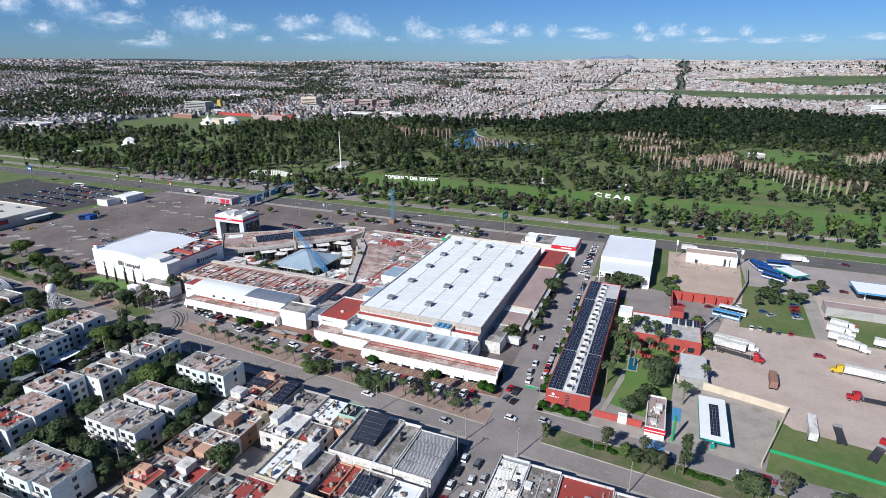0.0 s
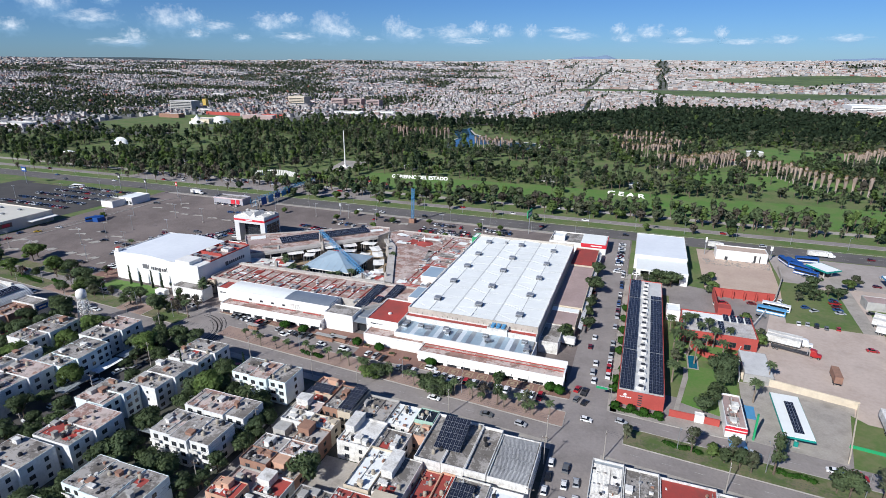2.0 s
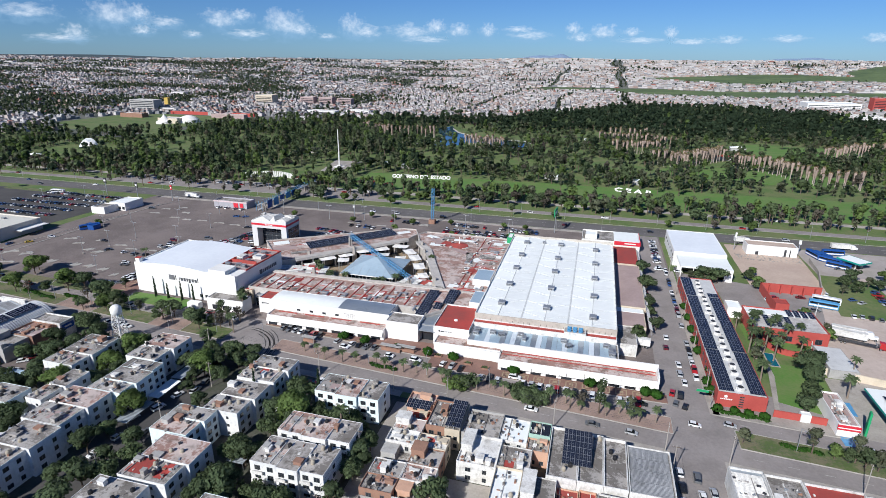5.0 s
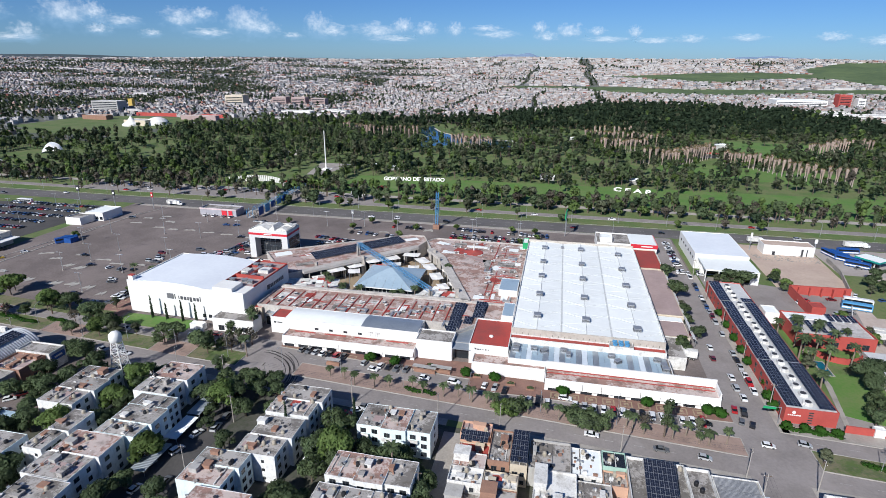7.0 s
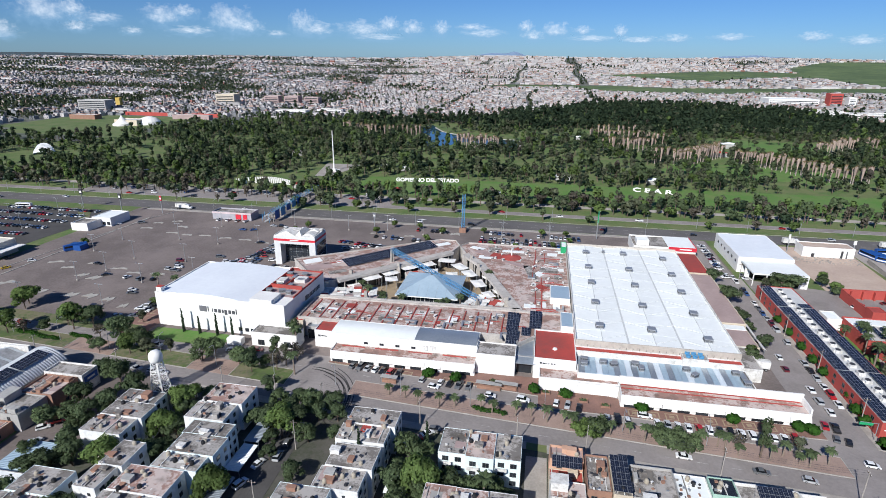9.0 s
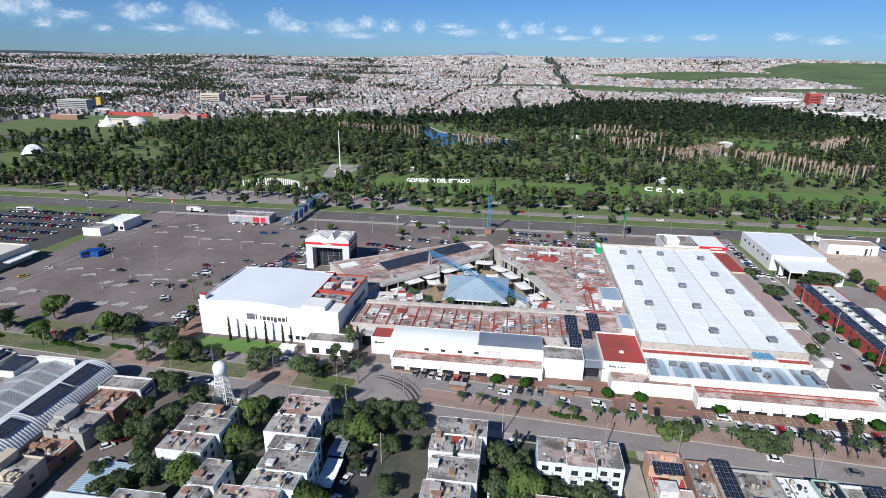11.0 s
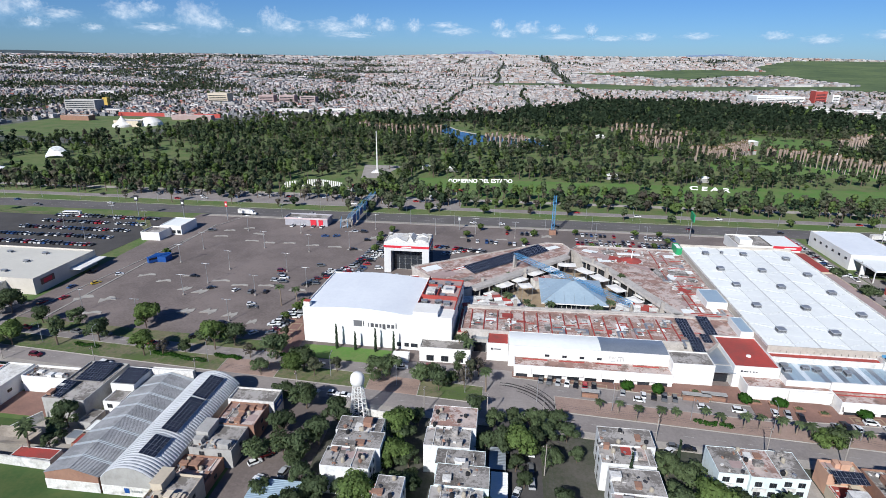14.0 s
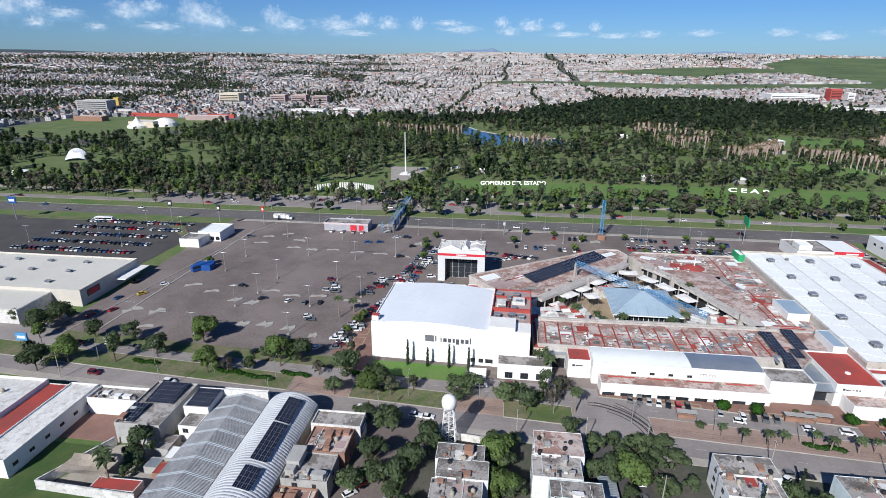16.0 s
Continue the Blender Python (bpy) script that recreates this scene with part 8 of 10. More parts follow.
# white palisade, huts and shell
pal = thing("white_palisade", "curved row of white park wall panels", "palisade")
for k in range(26):
    f = k / 25
    x, y = -404 + 48 * f, 452 + 9 * math.sin(math.pi * f * 0.8)
    g = Geo()
    g.turned(0, 0, 0, 1.2, 0.3, 4.6 + 1.2 * math.sin(math.pi * f), 20)
    part("panel", g, WHITE, pal, at=pose(x, y, 0))
for x, y, w, d, h, rm in ((-348, 446, 20, 7, 3.8, ROOF_RED), (-280, 452, 8, 5, 3.4, ROOF_RED), (-260, 446, 8, 5, 3.2, ROOF_RED), (-276, 540, 14, 6, 3.4, SHEET), (-124, 528, 13, 8, 3.6, SHEET), (-42, 528, 13, 7, 3.6, SHEET), (-300, 546, 9, 5, 3, SHEET), (60, 700, 16, 9, 4.5, ROOF_RED), (-95, 800, 12, 7, 4, SHEET), (88, 770, 18, 10, 5.5, SHEET), (-420, 600, 14, 8, 4, ROOF_CON), (-180, 452, 10, 6, 3, SHEET), (150, 690, 16, 8, 4, SHEET), (-700, 470, 14, 7, 3.6, SHEET), (-520, 470, 12, 6, 3.6, SHEET)):
    b_ = block("park_hut", "small park hut with a " + ("red" if rm is ROOF_RED else "pale") + " roof", "hut", x, y, x + w, y + d, h, GREY_WALL, rm, 0.05)
    b_["group"] = "park huts"
    g = Geo()
    g.poly(((-0.5, -0.5, h + 0.06), (w + 0.5, -0.5, h + 0.06), (w / 2 + 1, d / 2, h + 1.8), (w / 2 - 1, d / 2, h + 1.8)))
    g.poly(((w + 0.5, -0.5, h + 0.06), (w + 0.5, d + 0.5, h + 0.06), (w / 2 + 1, d / 2, h + 1.8)))
    g.poly(((w + 0.5, d + 0.5, h + 0.06), (-0.5, d + 0.5, h + 0.06), (w / 2 - 1, d / 2, h + 1.8), (w / 2 + 1, d / 2, h + 1.8)))
    g.poly(((-0.5, d + 0.5, h + 0.06), (-0.5, -0.5, h + 0.06), (w / 2 - 1, d / 2, h + 1.8)))
    part("hip_roof", g, rm, b_)
sh = thing("band_shell", "white ribbed open-air band shell in the park", "shell", pose(-698, 552, 0, 0, 0, 205) @ Matrix.Scale(0.75, 4))
g = Geo()
for i in range(12):
    for j in range(6):
        pts = []
        for a, b_ in ((i, j), (i + 1, j), (i + 1, j + 1), (i, j + 1)):
            t, s = math.pi * a / 12, math.pi / 2 * b_ / 6
            pts.append((13 * math.cos(t), 14 * (1 - math.cos(s)) , 15 * math.sin(t) * (math.cos(s) * 0.75 + 0.25)))
        g.poly(pts)
part("shell", g, WHITE, sh)
for i in range(4):
    g = Geo()
    for k in range(12):
        t0, t1 = math.pi * k / 12, math.pi * (k + 1) / 12
        g.tube((13.4 * math.cos(t0), i * 2.5, 15.3 * math.sin(t0) * (1 - 0.08 * i)), (13.4 * math.cos(t1), i * 2.5, 15.3 * math.sin(t1) * (1 - 0.08 * i)), 0.4, n=4)
    part("rib", g, SHEET_LIV, sh)
# larger far buildings beyond the park
for x, y, w, d, h, wm, lb in ((-1030, 970, 60, 25, 22, GREY_WALL, "grey angular office building by trees"), (-1022, 1060, 10, 8, 20, YELLOW, "yellow hoarding on a building"), (-905, 940, 190, 4, 5, RED_WALL, "long red boundary wall of a field"), (-812, 800, 40, 24, 8, CREAM, "tan hall beside white tents"), (-860, 1170, 44, 26, 24, CREAM, "tall cream civic block beyond trees"), (-760, 1200, 34, 20, 20, ROOF_PINK, "brown stepped civic block beyond trees"), (-715, 1205, 34, 20, 20, ROOF_PINK, "brown stepped civic block beyond trees"), (-670, 1210, 34, 20, 18, ROOF_PINK, "brown stepped civic block beyond trees"), (390, 1495, 110, 60, 17, WHITE, "large white factory beyond the park"), (515, 1478, 26, 26, 32, RED_WALL, "tall red tower of a factory"), (555, 1478, 16, 20, 24, WHITE, "white tower of a factory"), (-1090, 520, 90, 40, 12, GREY_WALL, "grey civic hall with stepped roof"), (-1050, 620, 60, 26, 9, WHITE_OLD, "white office block beyond the park"), (-640, 1010, 60, 20, 9, WHITE_OLD, "row of white condominium houses"), (-570, 1040, 50, 20, 9, WHITE_OLD, "row of white condominium houses"), (-780, 900, 70, 12, 7, ROOF_PINK, "low tan school wing"), (-950, 860, 50, 16, 7, BRICK, "low terracotta pavilion by a field"), (400, 1215, 120, 34, 9, WHITE_OLD, "long pale industrial shed beyond the park"), (445, 1120, 110, 34, 8, WHITE_OLD, "long pale industrial shed beyond the park"), (372, 1290, 90, 30, 8, WHITE_OLD, "long pale industrial shed beyond the park")):
    b_ = block("far_building", lb, "building", x, y, x + w, y + d, h, wm, WHITE_OLD if wm is not WHITE else SHEET, 0.8)
    b_["group"] = "far buildings"
    if h > 8 and wm is not YELLOW:
        for lev in range(int(h / 3.6)):
            g = Geo()
            g.box(2, -0.2, 1.6 + lev * 3.5, w - 2, 0.02, 3.0 + lev * 3.5)
            part("window_band", g, GLASS, b_)
for x, y, s in ((-798, 800, 1.0), (-770, 826, 1.3)):
    ob = thing("white_tent", "white peaked fairground tent", "tent", pose(x, y, 0))
    g = Geo()
    g.lathe(((14 * s, 0), (14 * s, 3), (7 * s, 7 * s), (2 * s, 13 * s), (0.2, 16 * s)) if s == 1 else ((14 * s, 0), (13 * s, 5), (9.5 * s, 9), (4.5 * s, 11.5), (0.3, 12.4)), 18)
    part("canvas", g, CANVAS, ob)

# ---- clouds near the skyline ----
cm = bpy.data.materials.new("glowing_cloud_sheet")
cm.use_nodes = True
nt = cm.node_tree
N, L = nt.nodes.new, nt.links.new
nt.nodes.remove(nt.nodes["Principled BSDF"])
tc, nz, info = N("ShaderNodeTexCoord"), N("ShaderNodeTexNoise"), N("ShaderNodeObjectInfo")
nz.noise_dimensions = "4D"
nz.inputs["Scale"].default_value, nz.inputs["Detail"].default_value, nz.inputs["Roughness"].default_value = 1.5, 7.0, 0.62
sep, ln = N("ShaderNodeSeparateXYZ"), N("ShaderNodeVectorMath")
ln.operation = "LENGTH"
mw = N("ShaderNodeMath")
mw.operation = "MULTIPLY"
mw.inputs[1].default_value = 40.0
L(info.outputs["Random"], mw.inputs[0])
L(mw.outputs[0], nz.inputs["W"])
st_ = N("ShaderNodeMapping")
st_.inputs["Scale"].default_value = (2.2, 1, 1.6)
L(tc.outputs["Object"], st_.inputs[0])
L(st_.outputs[0], nz.inputs["Vector"])
L(tc.outputs["Object"], ln.inputs[0])
L(tc.outputs["Object"], sep.inputs[0])
a1 = N("ShaderNodeMath")
a1.operation = "SUBTRACT"
L(nz.outputs[0], a1.inputs[0])
m1 = N("ShaderNodeMath")
m1.operation = "MULTIPLY"
m1.inputs[1].default_value = 0.5
L(ln.outputs["Value"], m1.inputs[0])
L(m1.outputs[0], a1.inputs[1])
al = N("ShaderNodeMapRange")
al.inputs[1].default_value, al.inputs[2].default_value, al.inputs[4].default_value = 0.02, 0.6, 0.8
L(a1.outputs[0], al.inputs[0])
sh_ = N("ShaderNodeMapRange")
sh_.inputs[1].default_value, sh_.inputs[2].default_value = 0.1, 1.0
lump = N("ShaderNodeMath")
lump.operation = "MULTIPLY_ADD"
lump.inputs[1].default_value = 1.7
L(a1.outputs[0], lump.inputs[0])
L(sep.outputs["Z"], lump.inputs[2])
L(lump.outputs[0], sh_.inputs[0])
# the sheets glow; sunlit tops and shaded blue-grey bases are mixed into the colour
cmix = N("ShaderNodeMix")
cmix.data_type = "RGBA"
cmix.inputs["A"].default_value, cmix.inputs["B"].default_value = (0.27, 0.44, 0.62, 1), (0.76, 0.82, 0.88, 1)
L(sh_.outputs[0], cmix.inputs["Factor"])
em, tr, mx = N("ShaderNodeEmission"), N("ShaderNodeBsdfTransparent"), N("ShaderNodeMixShader")
em.inputs["Strength"].default_value = 0.95
L(cmix.outputs["Result"], em.inputs[0])
L(al.outputs[0], mx.inputs[0])
L(tr.outputs[0], mx.inputs[1])
L(em.outputs[0], mx.inputs[2])
L(mx.outputs[0], nt.nodes["Material Output"].inputs[0])
cg = Geo()
cg.poly(((-1, 0, -1), (1, 0, -1), (1, 0, 1), (-1, 0, 1)))
cloud_mesh = cg.mesh("cloud", [cm])
# bearing to the left of +y, elevation, half-width, half-height, all in degrees
for az, el, hw, hh in ((42.0, 3.2, 1.5, 0.9), (40.3, 2.6, 2.4, 0.6), (44.0, 3.0, 3.0, 1.3), (46.9, 1.6, 1.5, 0.8), (41.9, 1.9, 1.5, 0.5), (38.0, 1.7, 1.2, 0.4), (35.4, 2.9, 2.6, 1.0), (33.6, 3.3, 1.6, 0.7), (33.3, 1.8, 3.0, 0.5), (30.0, 2.7, 2.9, 1.4), (28.6, 2.2, 2.2, 0.7), (26.0, 1.7, 1.4, 0.35),
                       (23.6, 2.6, 1.8, 1.2), (22.4, 2.1, 2.6, 0.8), (18.2, 2.2, 3.4, 0.9), (15.6, 2.6, 1.5, 0.8), (13.4, 2.3, 1.8, 0.8), (16.5, 1.5, 3.6, 0.4), (10.6, 2.3, 1.3, 0.8), (7.6, 2.5, 2.4, 0.4), (6.6, 1.9, 3.0, 0.6), (2.5, 2.5, 1.1, 0.7), (1.8, 1.7, 1.6, 0.6), (-0.3, 2.2, 2.0, 0.8), (-2.8, 2.2, 1.3, 0.5), (-6.2, 2.1, 1.0, 0.7), (-3.6, 1.5, 3.4, 0.4), (-8.0, 1.4, 2.4, 0.4),
                       (-11.0, 1.5, 1.9, 0.5), (-15.4, 1.6, 2.4, 0.4), (-21.6, 1.6, 1.8, 0.5), (-24.9, 1.3, 2.2, 0.5), (-30.0, 1.6, 3.0, 0.6), (-36.0, 1.4, 3.0, 0.6),
                       (53.0, 4.2, 2.8, 1.4), (55.5, 2.2, 1.6, 0.7), (48.6, 4.6, 1.4, 0.6), (50.0, 3.0, 3.2, 0.8), (57.5, 4.0, 2.4, 1.0), (60.5, 3.2, 2.6, 1.0), (48.0, 1.2, 3.4, 0.4), (63.0, 2.0, 2.6, 0.7)):
    d = 4700.0
    a = radians(az)
    c_ = new("cloud", cloud_mesh)
    c_.matrix_basis = pose(-120 - d * math.sin(a), d * math.cos(a), 110 + d * math.tan(radians(el)), 0, 0, az) @ Matrix.Diagonal((d * radians(hw) * 0.85, 1, d * radians(hh) * 1.15, 1))
    tagged(c_, "soft white cumulus cloud near the skyline", "cloud", kind="structure")

# ---- near trees and shrubs, each a thing ----
def tree_proto(label, seed, height, spread, n, size, tint, kind="round", name="tree", bark=BARK):
    V, Q, g, NR = tree_shape(seed, height, spread, n, size, kind)
    ob = thing(name, label, name.replace("_", " "), group=name + "s")
    part("trunk", g, bark, ob)
    part("crown", array_mesh("crown", V, Q, [LEAF[5 if tint == 1 else tint]], nr=NR), None, ob)
    return ob


def scatter(protos_, spots_, seed, lo=0.8, hi=1.2):
    """Plants prototypes in turn at the spots (x, y), each turned and scaled."""
    r = random.Random(seed)
    used = [False] * len(protos_)
    for i, s in enumerate(spots_):
        k = r.randrange(len(protos_))
        if not all(used):
            k = used.index(False)
        f = r.uniform(lo, hi)
        m = pose(s[0], s[1], s[2] if len(s) > 2 else 0.05, 0, 0, r.uniform(0, 360)) @ Matrix.Diagonal((f, f, f * r.uniform(0.9, 1.1), 1))
        if not used[k]:
            used[k] = True
            protos_[k].matrix_basis = m
        else:
            c = copy_thing(protos_[k], m)
            c.matrix_basis = m
    for k, u in enumerate(used):
        if not u:
            for o in (*protos_[k].children_recursive, protos_[k]):
                bpy.data.objects.remove(o)


broad = [tree_proto(lb, 300 + k, h, s, int(n * 2.5), 0.36, t) for k, (lb, h, s, n, t) in enumerate((
    ("broad deep green street tree with dense crown", 8.0, 4.6, 520, 1), ("mid green rounded street tree", 7.0, 4.0, 460, 0), ("large spreading ash tree with mid green leaves", 9.0, 5.2, 620, 0), ("fresh green bushy tree", 6.0, 3.4, 400, 2), ("thin olive green street tree", 7.5, 3.4, 260, 3)))]
BROAD = [(-223.7, 157.2), (-215.4, 139.6), (-165.5, 91.4), (-157, 87.1), (-139.5, 82.6), (-168.8, 71), (-165.5, 66.1), (-135.1, 108.8), (-141, 121.6), (-206.7, 89.4), (-271.9, 126.3), (-277.2, 131.3), (-268.5, 136.5), (-240.8, 130.5), (-239.2, 122), (-256, 116.5), (-261.9, 114.2), (-277, 114.6), (-219.9, 139.9), (-209.5, 138.4), (-211.2, 132.5), (-201.2, 135.7), (-194, 138.5), (-161.1, 123.6), (-144.9, 124.4), (-174, 105), (-172.5, 100), (-166, 104), (-172, 91), (-164, 84), (-163, 118), (-170, 136), (-166, 131), (-205, 98), (-246, 121), (-244, 112), (-242, 104), (-240, 96), (-247, 84), (-266, 110), (-266, 100), (-148, 86), (-144, 106), (-138, 94), (-205, 80), (-218, 66), (-174, 64), (-112, 100),
         (-336, 181), (-331, 187.6), (-412, 185.7), (-421, 178), (-395, 190), (-301, 170), (-293, 174), (-282, 172), (-287, 175.5), (-275, 176), (-259, 172.5), (-255.5, 175.5), (-244, 172.5), (-241, 174), (-443, 206), (-436, 207), (-450, 204), (-233, 172.5), (-237, 168.5),
         (-247, 150), (-241, 149), (-244.5, 140), (-270, 138), (-272, 131), (-265, 144.5), (-243.5, 131), (-243, 122), (-218, 151), (-212, 154), (-211, 146), (-206, 150), (-287, 156), (-278, 153), (-202, 146), (-199, 152), (-207, 140), (-196, 147),
         (-240.5, 118), (-216.5, 100), (-216, 92), (-209, 126.6), (-199, 120), (-137.5, 110), (-136, 103), (-168, 100), (-167, 88), (-170, 84), (-137, 87), (-136, 116), (-121, 58), (-171, 127), (-171, 121), (-164, 123), (-152, 85), (-150, 121), (-168, 113), (-200, 92), (-201, 84), (-204, 72), (-214, 80), (-172, 74), (-146, 122), (-156, 123), (-170, 66), (-240, 84), (-245, 92), (-268, 120), (-270, 108), (-267, 96), (-283, 128), (-280, 138), (-246, 78), (-248, 70),
         (-55, 209), (-54.5, 212.4), (-46.6, 222), (-47.8, 236), (-47.6, 252), (-48.2, 264), (-48.3, 276), (-48.6, 288), (-49, 300), (-47.8, 244), (9, 291), (10, 306), (6, 297), (7.5, 286), (52, 301), (56, 295), (64, 303), (67.5, 299), (80, 320), (76, 315), (-24, 288.5), (-18, 288), (-11, 288), (48, 290), (58, 308), (20, 254),
         (-3.5, 173), (-0.3, 179), (2, 186), (-11.5, 206), (22.5, 232), (24, 240), (1, 149.3), (5, 148.3), (8, 147.6), (-2.4, 150), (29, 146.5), (32, 146), (47, 146.5), (54.5, 146), (62, 145), (80, 143), (100, 142), (-27, 150.5),
         (-302, 196, 0.2), (-392, 196), (-408, 196), (-430, 193), (-347, 131), (-345, 125.5), (-346.5, 134.5), (-344.4, 129)]
scatter(broad, [p for p in BROAD if p[1] > 156 or p[0] > -60], 4, 0.7, 1.1)
scatter([tree_proto(lb, 320 + k, h, s, int(n * 2.7), 0.36, t) for k, (lb, h, s, n, t) in enumerate((("large deep green yard tree", 9.0, 5.2, 640, 1), ("dense dark green yard tree", 8.0, 4.6, 560, 1), ("broad mid green yard tree", 8.0, 4.8, 560, 0)))], [p for p in BROAD if not (p[1] > 156 or p[0] > -60)], 14, 0.6, 1.08)
scatter([tree_proto("huge dark round tree in the hotel garden", 335, 12.0, 8.4, 4200, 0.38, 1)], [(5.5, 198.5)], 15, 0.98, 1.02)
scatter([tree_proto("large bright green yard tree", 336, 10.0, 6.2, 2600, 0.36, 2), tree_proto("large dark yard tree", 337, 10.0, 6.4, 2600, 0.36, 1)], [(-216.6, 110), (-249, 95), (-245, 130), (-251, 114), (-164.5, 121), (-210, 137), (-363, 198), (-246, 141.5), (-412, 171), (-405, 177.5), (-435, 199), (-429, 203.5), (-374.5, 185.3), (-350, 177), (-326, 185), (-320, 189), (-300, 181), (-289, 171.5), (-366, 203)], 16, 0.9, 1.1)
# loose, half-bare trees
thin_ = [tree_proto(lb, 340 + k, h, s, int(n * 2.2), 0.32, t, kd) for k, (lb, h, s, n, t, kd) in enumerate((("sparse tall tree with dry olive leaves", 9.5, 3.4, 230, 3, "tall"), ("half-bare dry street tree", 7.5, 3.2, 130, 4, "round"), ("slender eucalyptus with thin crown", 12, 3.2, 300, 0, "tall"))) ]
THIN = [(-226.5, 175, 0.2), (-228.5, 171.5, 0.2), (-231, 176, 0.2), (-224, 179), (-60, 155, 0.2), (-76, 156.4, 0.2), (-70, 154, 0.2), (3, 150, 0.2), (-8, 151, 0.2), (14, 149, 0.2), (40, 147, 0.2), (-343, 178, 0.2), (-310, 181), (-388, 180, 0.2), (-232, 197), (-229.5, 190)]
scatter(thin_, THIN, 5, 0.8, 1.15)
# clipped round bushes on the mall walk
bush = thing("clipped_bush", "clipped bright green box-shaped tree on the walkway", "bush", group="clipped bushes")
rng = np.random.default_rng(77)
V, Q, NR = leaf_cloud(rng, [(0, 0, 2.2, 1.9, 1.9, 1.25), (0.5, 0.4, 2.3, 1.7, 1.6, 1.1), (-0.6, -0.4, 2.2, 1.6, 1.6, 1.1)], 620, 0.42)
part("crown", array_mesh("crown", V, Q, [HEDGE], nr=NR), None, bush)
g = Geo()
g.tube((0, 0, -0.1), (0, 0, 1.6), 0.18)
part("trunk", g, BARK, bush)
put_first(bush, [pose(x, y, 0.2, 0, 0, 40 * k) @ Matrix.Scale(0.72 if y < 167 and x > -40 else 1.0, 4) for k, (x, y) in enumerate(((-173, 176.8), (-163, 176.0), (-135.6, 174.0), (-125, 173.0), (-101, 169.6), (-73.4, 168.7), (-54.3, 168.4), (-50.8, 167.6), (-29.5, 190), (-31.9, 205), (-31.9, 214), (-31.9, 224), (-31.9, 236), (-31.9, 248), (-31.5, 166.4), (-26.4, 166.0), (-22.0, 165.6), (-17.4, 165.4), (-32.2, 176), (-32.2, 182)))])
# big shrub clumps on the median
clump = [tree_proto("dense green shrub clump on the median", 400 + k, 4.6, 4.2, 1500, 0.32, 0 if k else 2, name="shrub_clump") for k in range(2)]
scatter(clump, [(-120, 155.6, 0.2), (-116, 157.2, 0.2), (-118, 154.0, 0.2), (-96, 154.6, 0.2), (-92, 153.4, 0.2), (-93, 156.0, 0.2), (-98, 157, 0.2), (-89, 154.4, 0.2)], 6, 0.8, 1.05)
# low hedges
hedge = thing("median_hedge", "low trimmed green hedge bed", "hedge", group="hedge beds")
V, Q, NR = leaf_cloud(rng, [(x, 0.5 * math.sin(x), 0.35, 1.4, 1.1, 0.5) for x in np.arange(-5, 5.1, 1.3)], 620, 0.3)
part("leaves", array_mesh("leaves", V, Q, [HEDGE], nr=NR), None, hedge)
put_first(hedge, [pose(x, y, 0.17, 0, 0, -4.6) for x, y in ((-149, 161.2), (-330, 176.5), (-342, 178.6), (-318, 180), (-376, 181), (-21, 165.6), (-27, 166), (-294, 183.4), (-10, 152), (20, 150))])
# cypresses before the store
cyp = thing("cypress", "slim dark cypress against the white store wall", "cypress", group="cypresses")
V, Q, NR = leaf_cloud(rng, [(0, 0, 0.8 + k * 1.0, 0.55 - 0.045 * k, 0.55 - 0.045 * k, 0.8) for k in range(9)], 420, 0.32)
part("crown", array_mesh("crown", V, Q, [LEAF[1]], nr=NR), None, cyp)
g = Geo()
g.tube((0, 0, -0.1), (0, 0, 2.0), 0.12)
part("trunk", g, BARK, cyp)
put_first(cyp, [pose(x, y, 0.2) @ Matrix.Diagonal((1, 1, s, 1)) for x, y, s in ((-279.6, 191.6, 1.12), (-272.2, 191.4, 0.75), (-264.2, 191.2, 0.95), (-257.0, 190.6, 0.9), (-293.4, 186.2, 0.25), (-182.3, 127.5, 1.3), (-166, 141, 0.8))])


# palms
def palm_thing(label, seed, h, n, length, trunk=0.2):
    t, c = palm_geo(seed, h, n, 0.62, length, trunk)
    ob = thing("palm_tree", label, "palm tree", group="palms")
    part("trunk", t, PALM_BARK, ob)
    part("fronds", c, LEAF[0], ob)
    return ob


palms = [palm_thing("short median palm with arching fronds", 900 + k, 3.8 + 0.7 * k, 22, 2.3) for k in range(3)]
PALMS = [(-184, 164), (-178.2, 163.2), (-173.3, 160), (-166, 160.5), (-160.9, 161.7), (-152.5, 161.7), (-148.6, 160.2), (-141, 160), (-136, 161), (-131, 158.9), (-126, 159.4), (-122.8, 157.6), (-112, 156.0), (-106, 158), (-102, 155), (-86, 155), (-81, 156.6), (-79.4, 155), (-76.1, 153.6), (-67.7, 153.2), (-63.4, 155.8), (-60, 153), (-57.4, 152.5), (-52, 154)]
scatter(palms, [(x, y, 0.17) for x, y in PALMS], 8, 0.8, 1.2)
tall = [palm_thing("tall garden palm with full green crown", 930 + k, 7.0 + k * 1.5, 26, 2.9, 0.26) for k in range(2)]
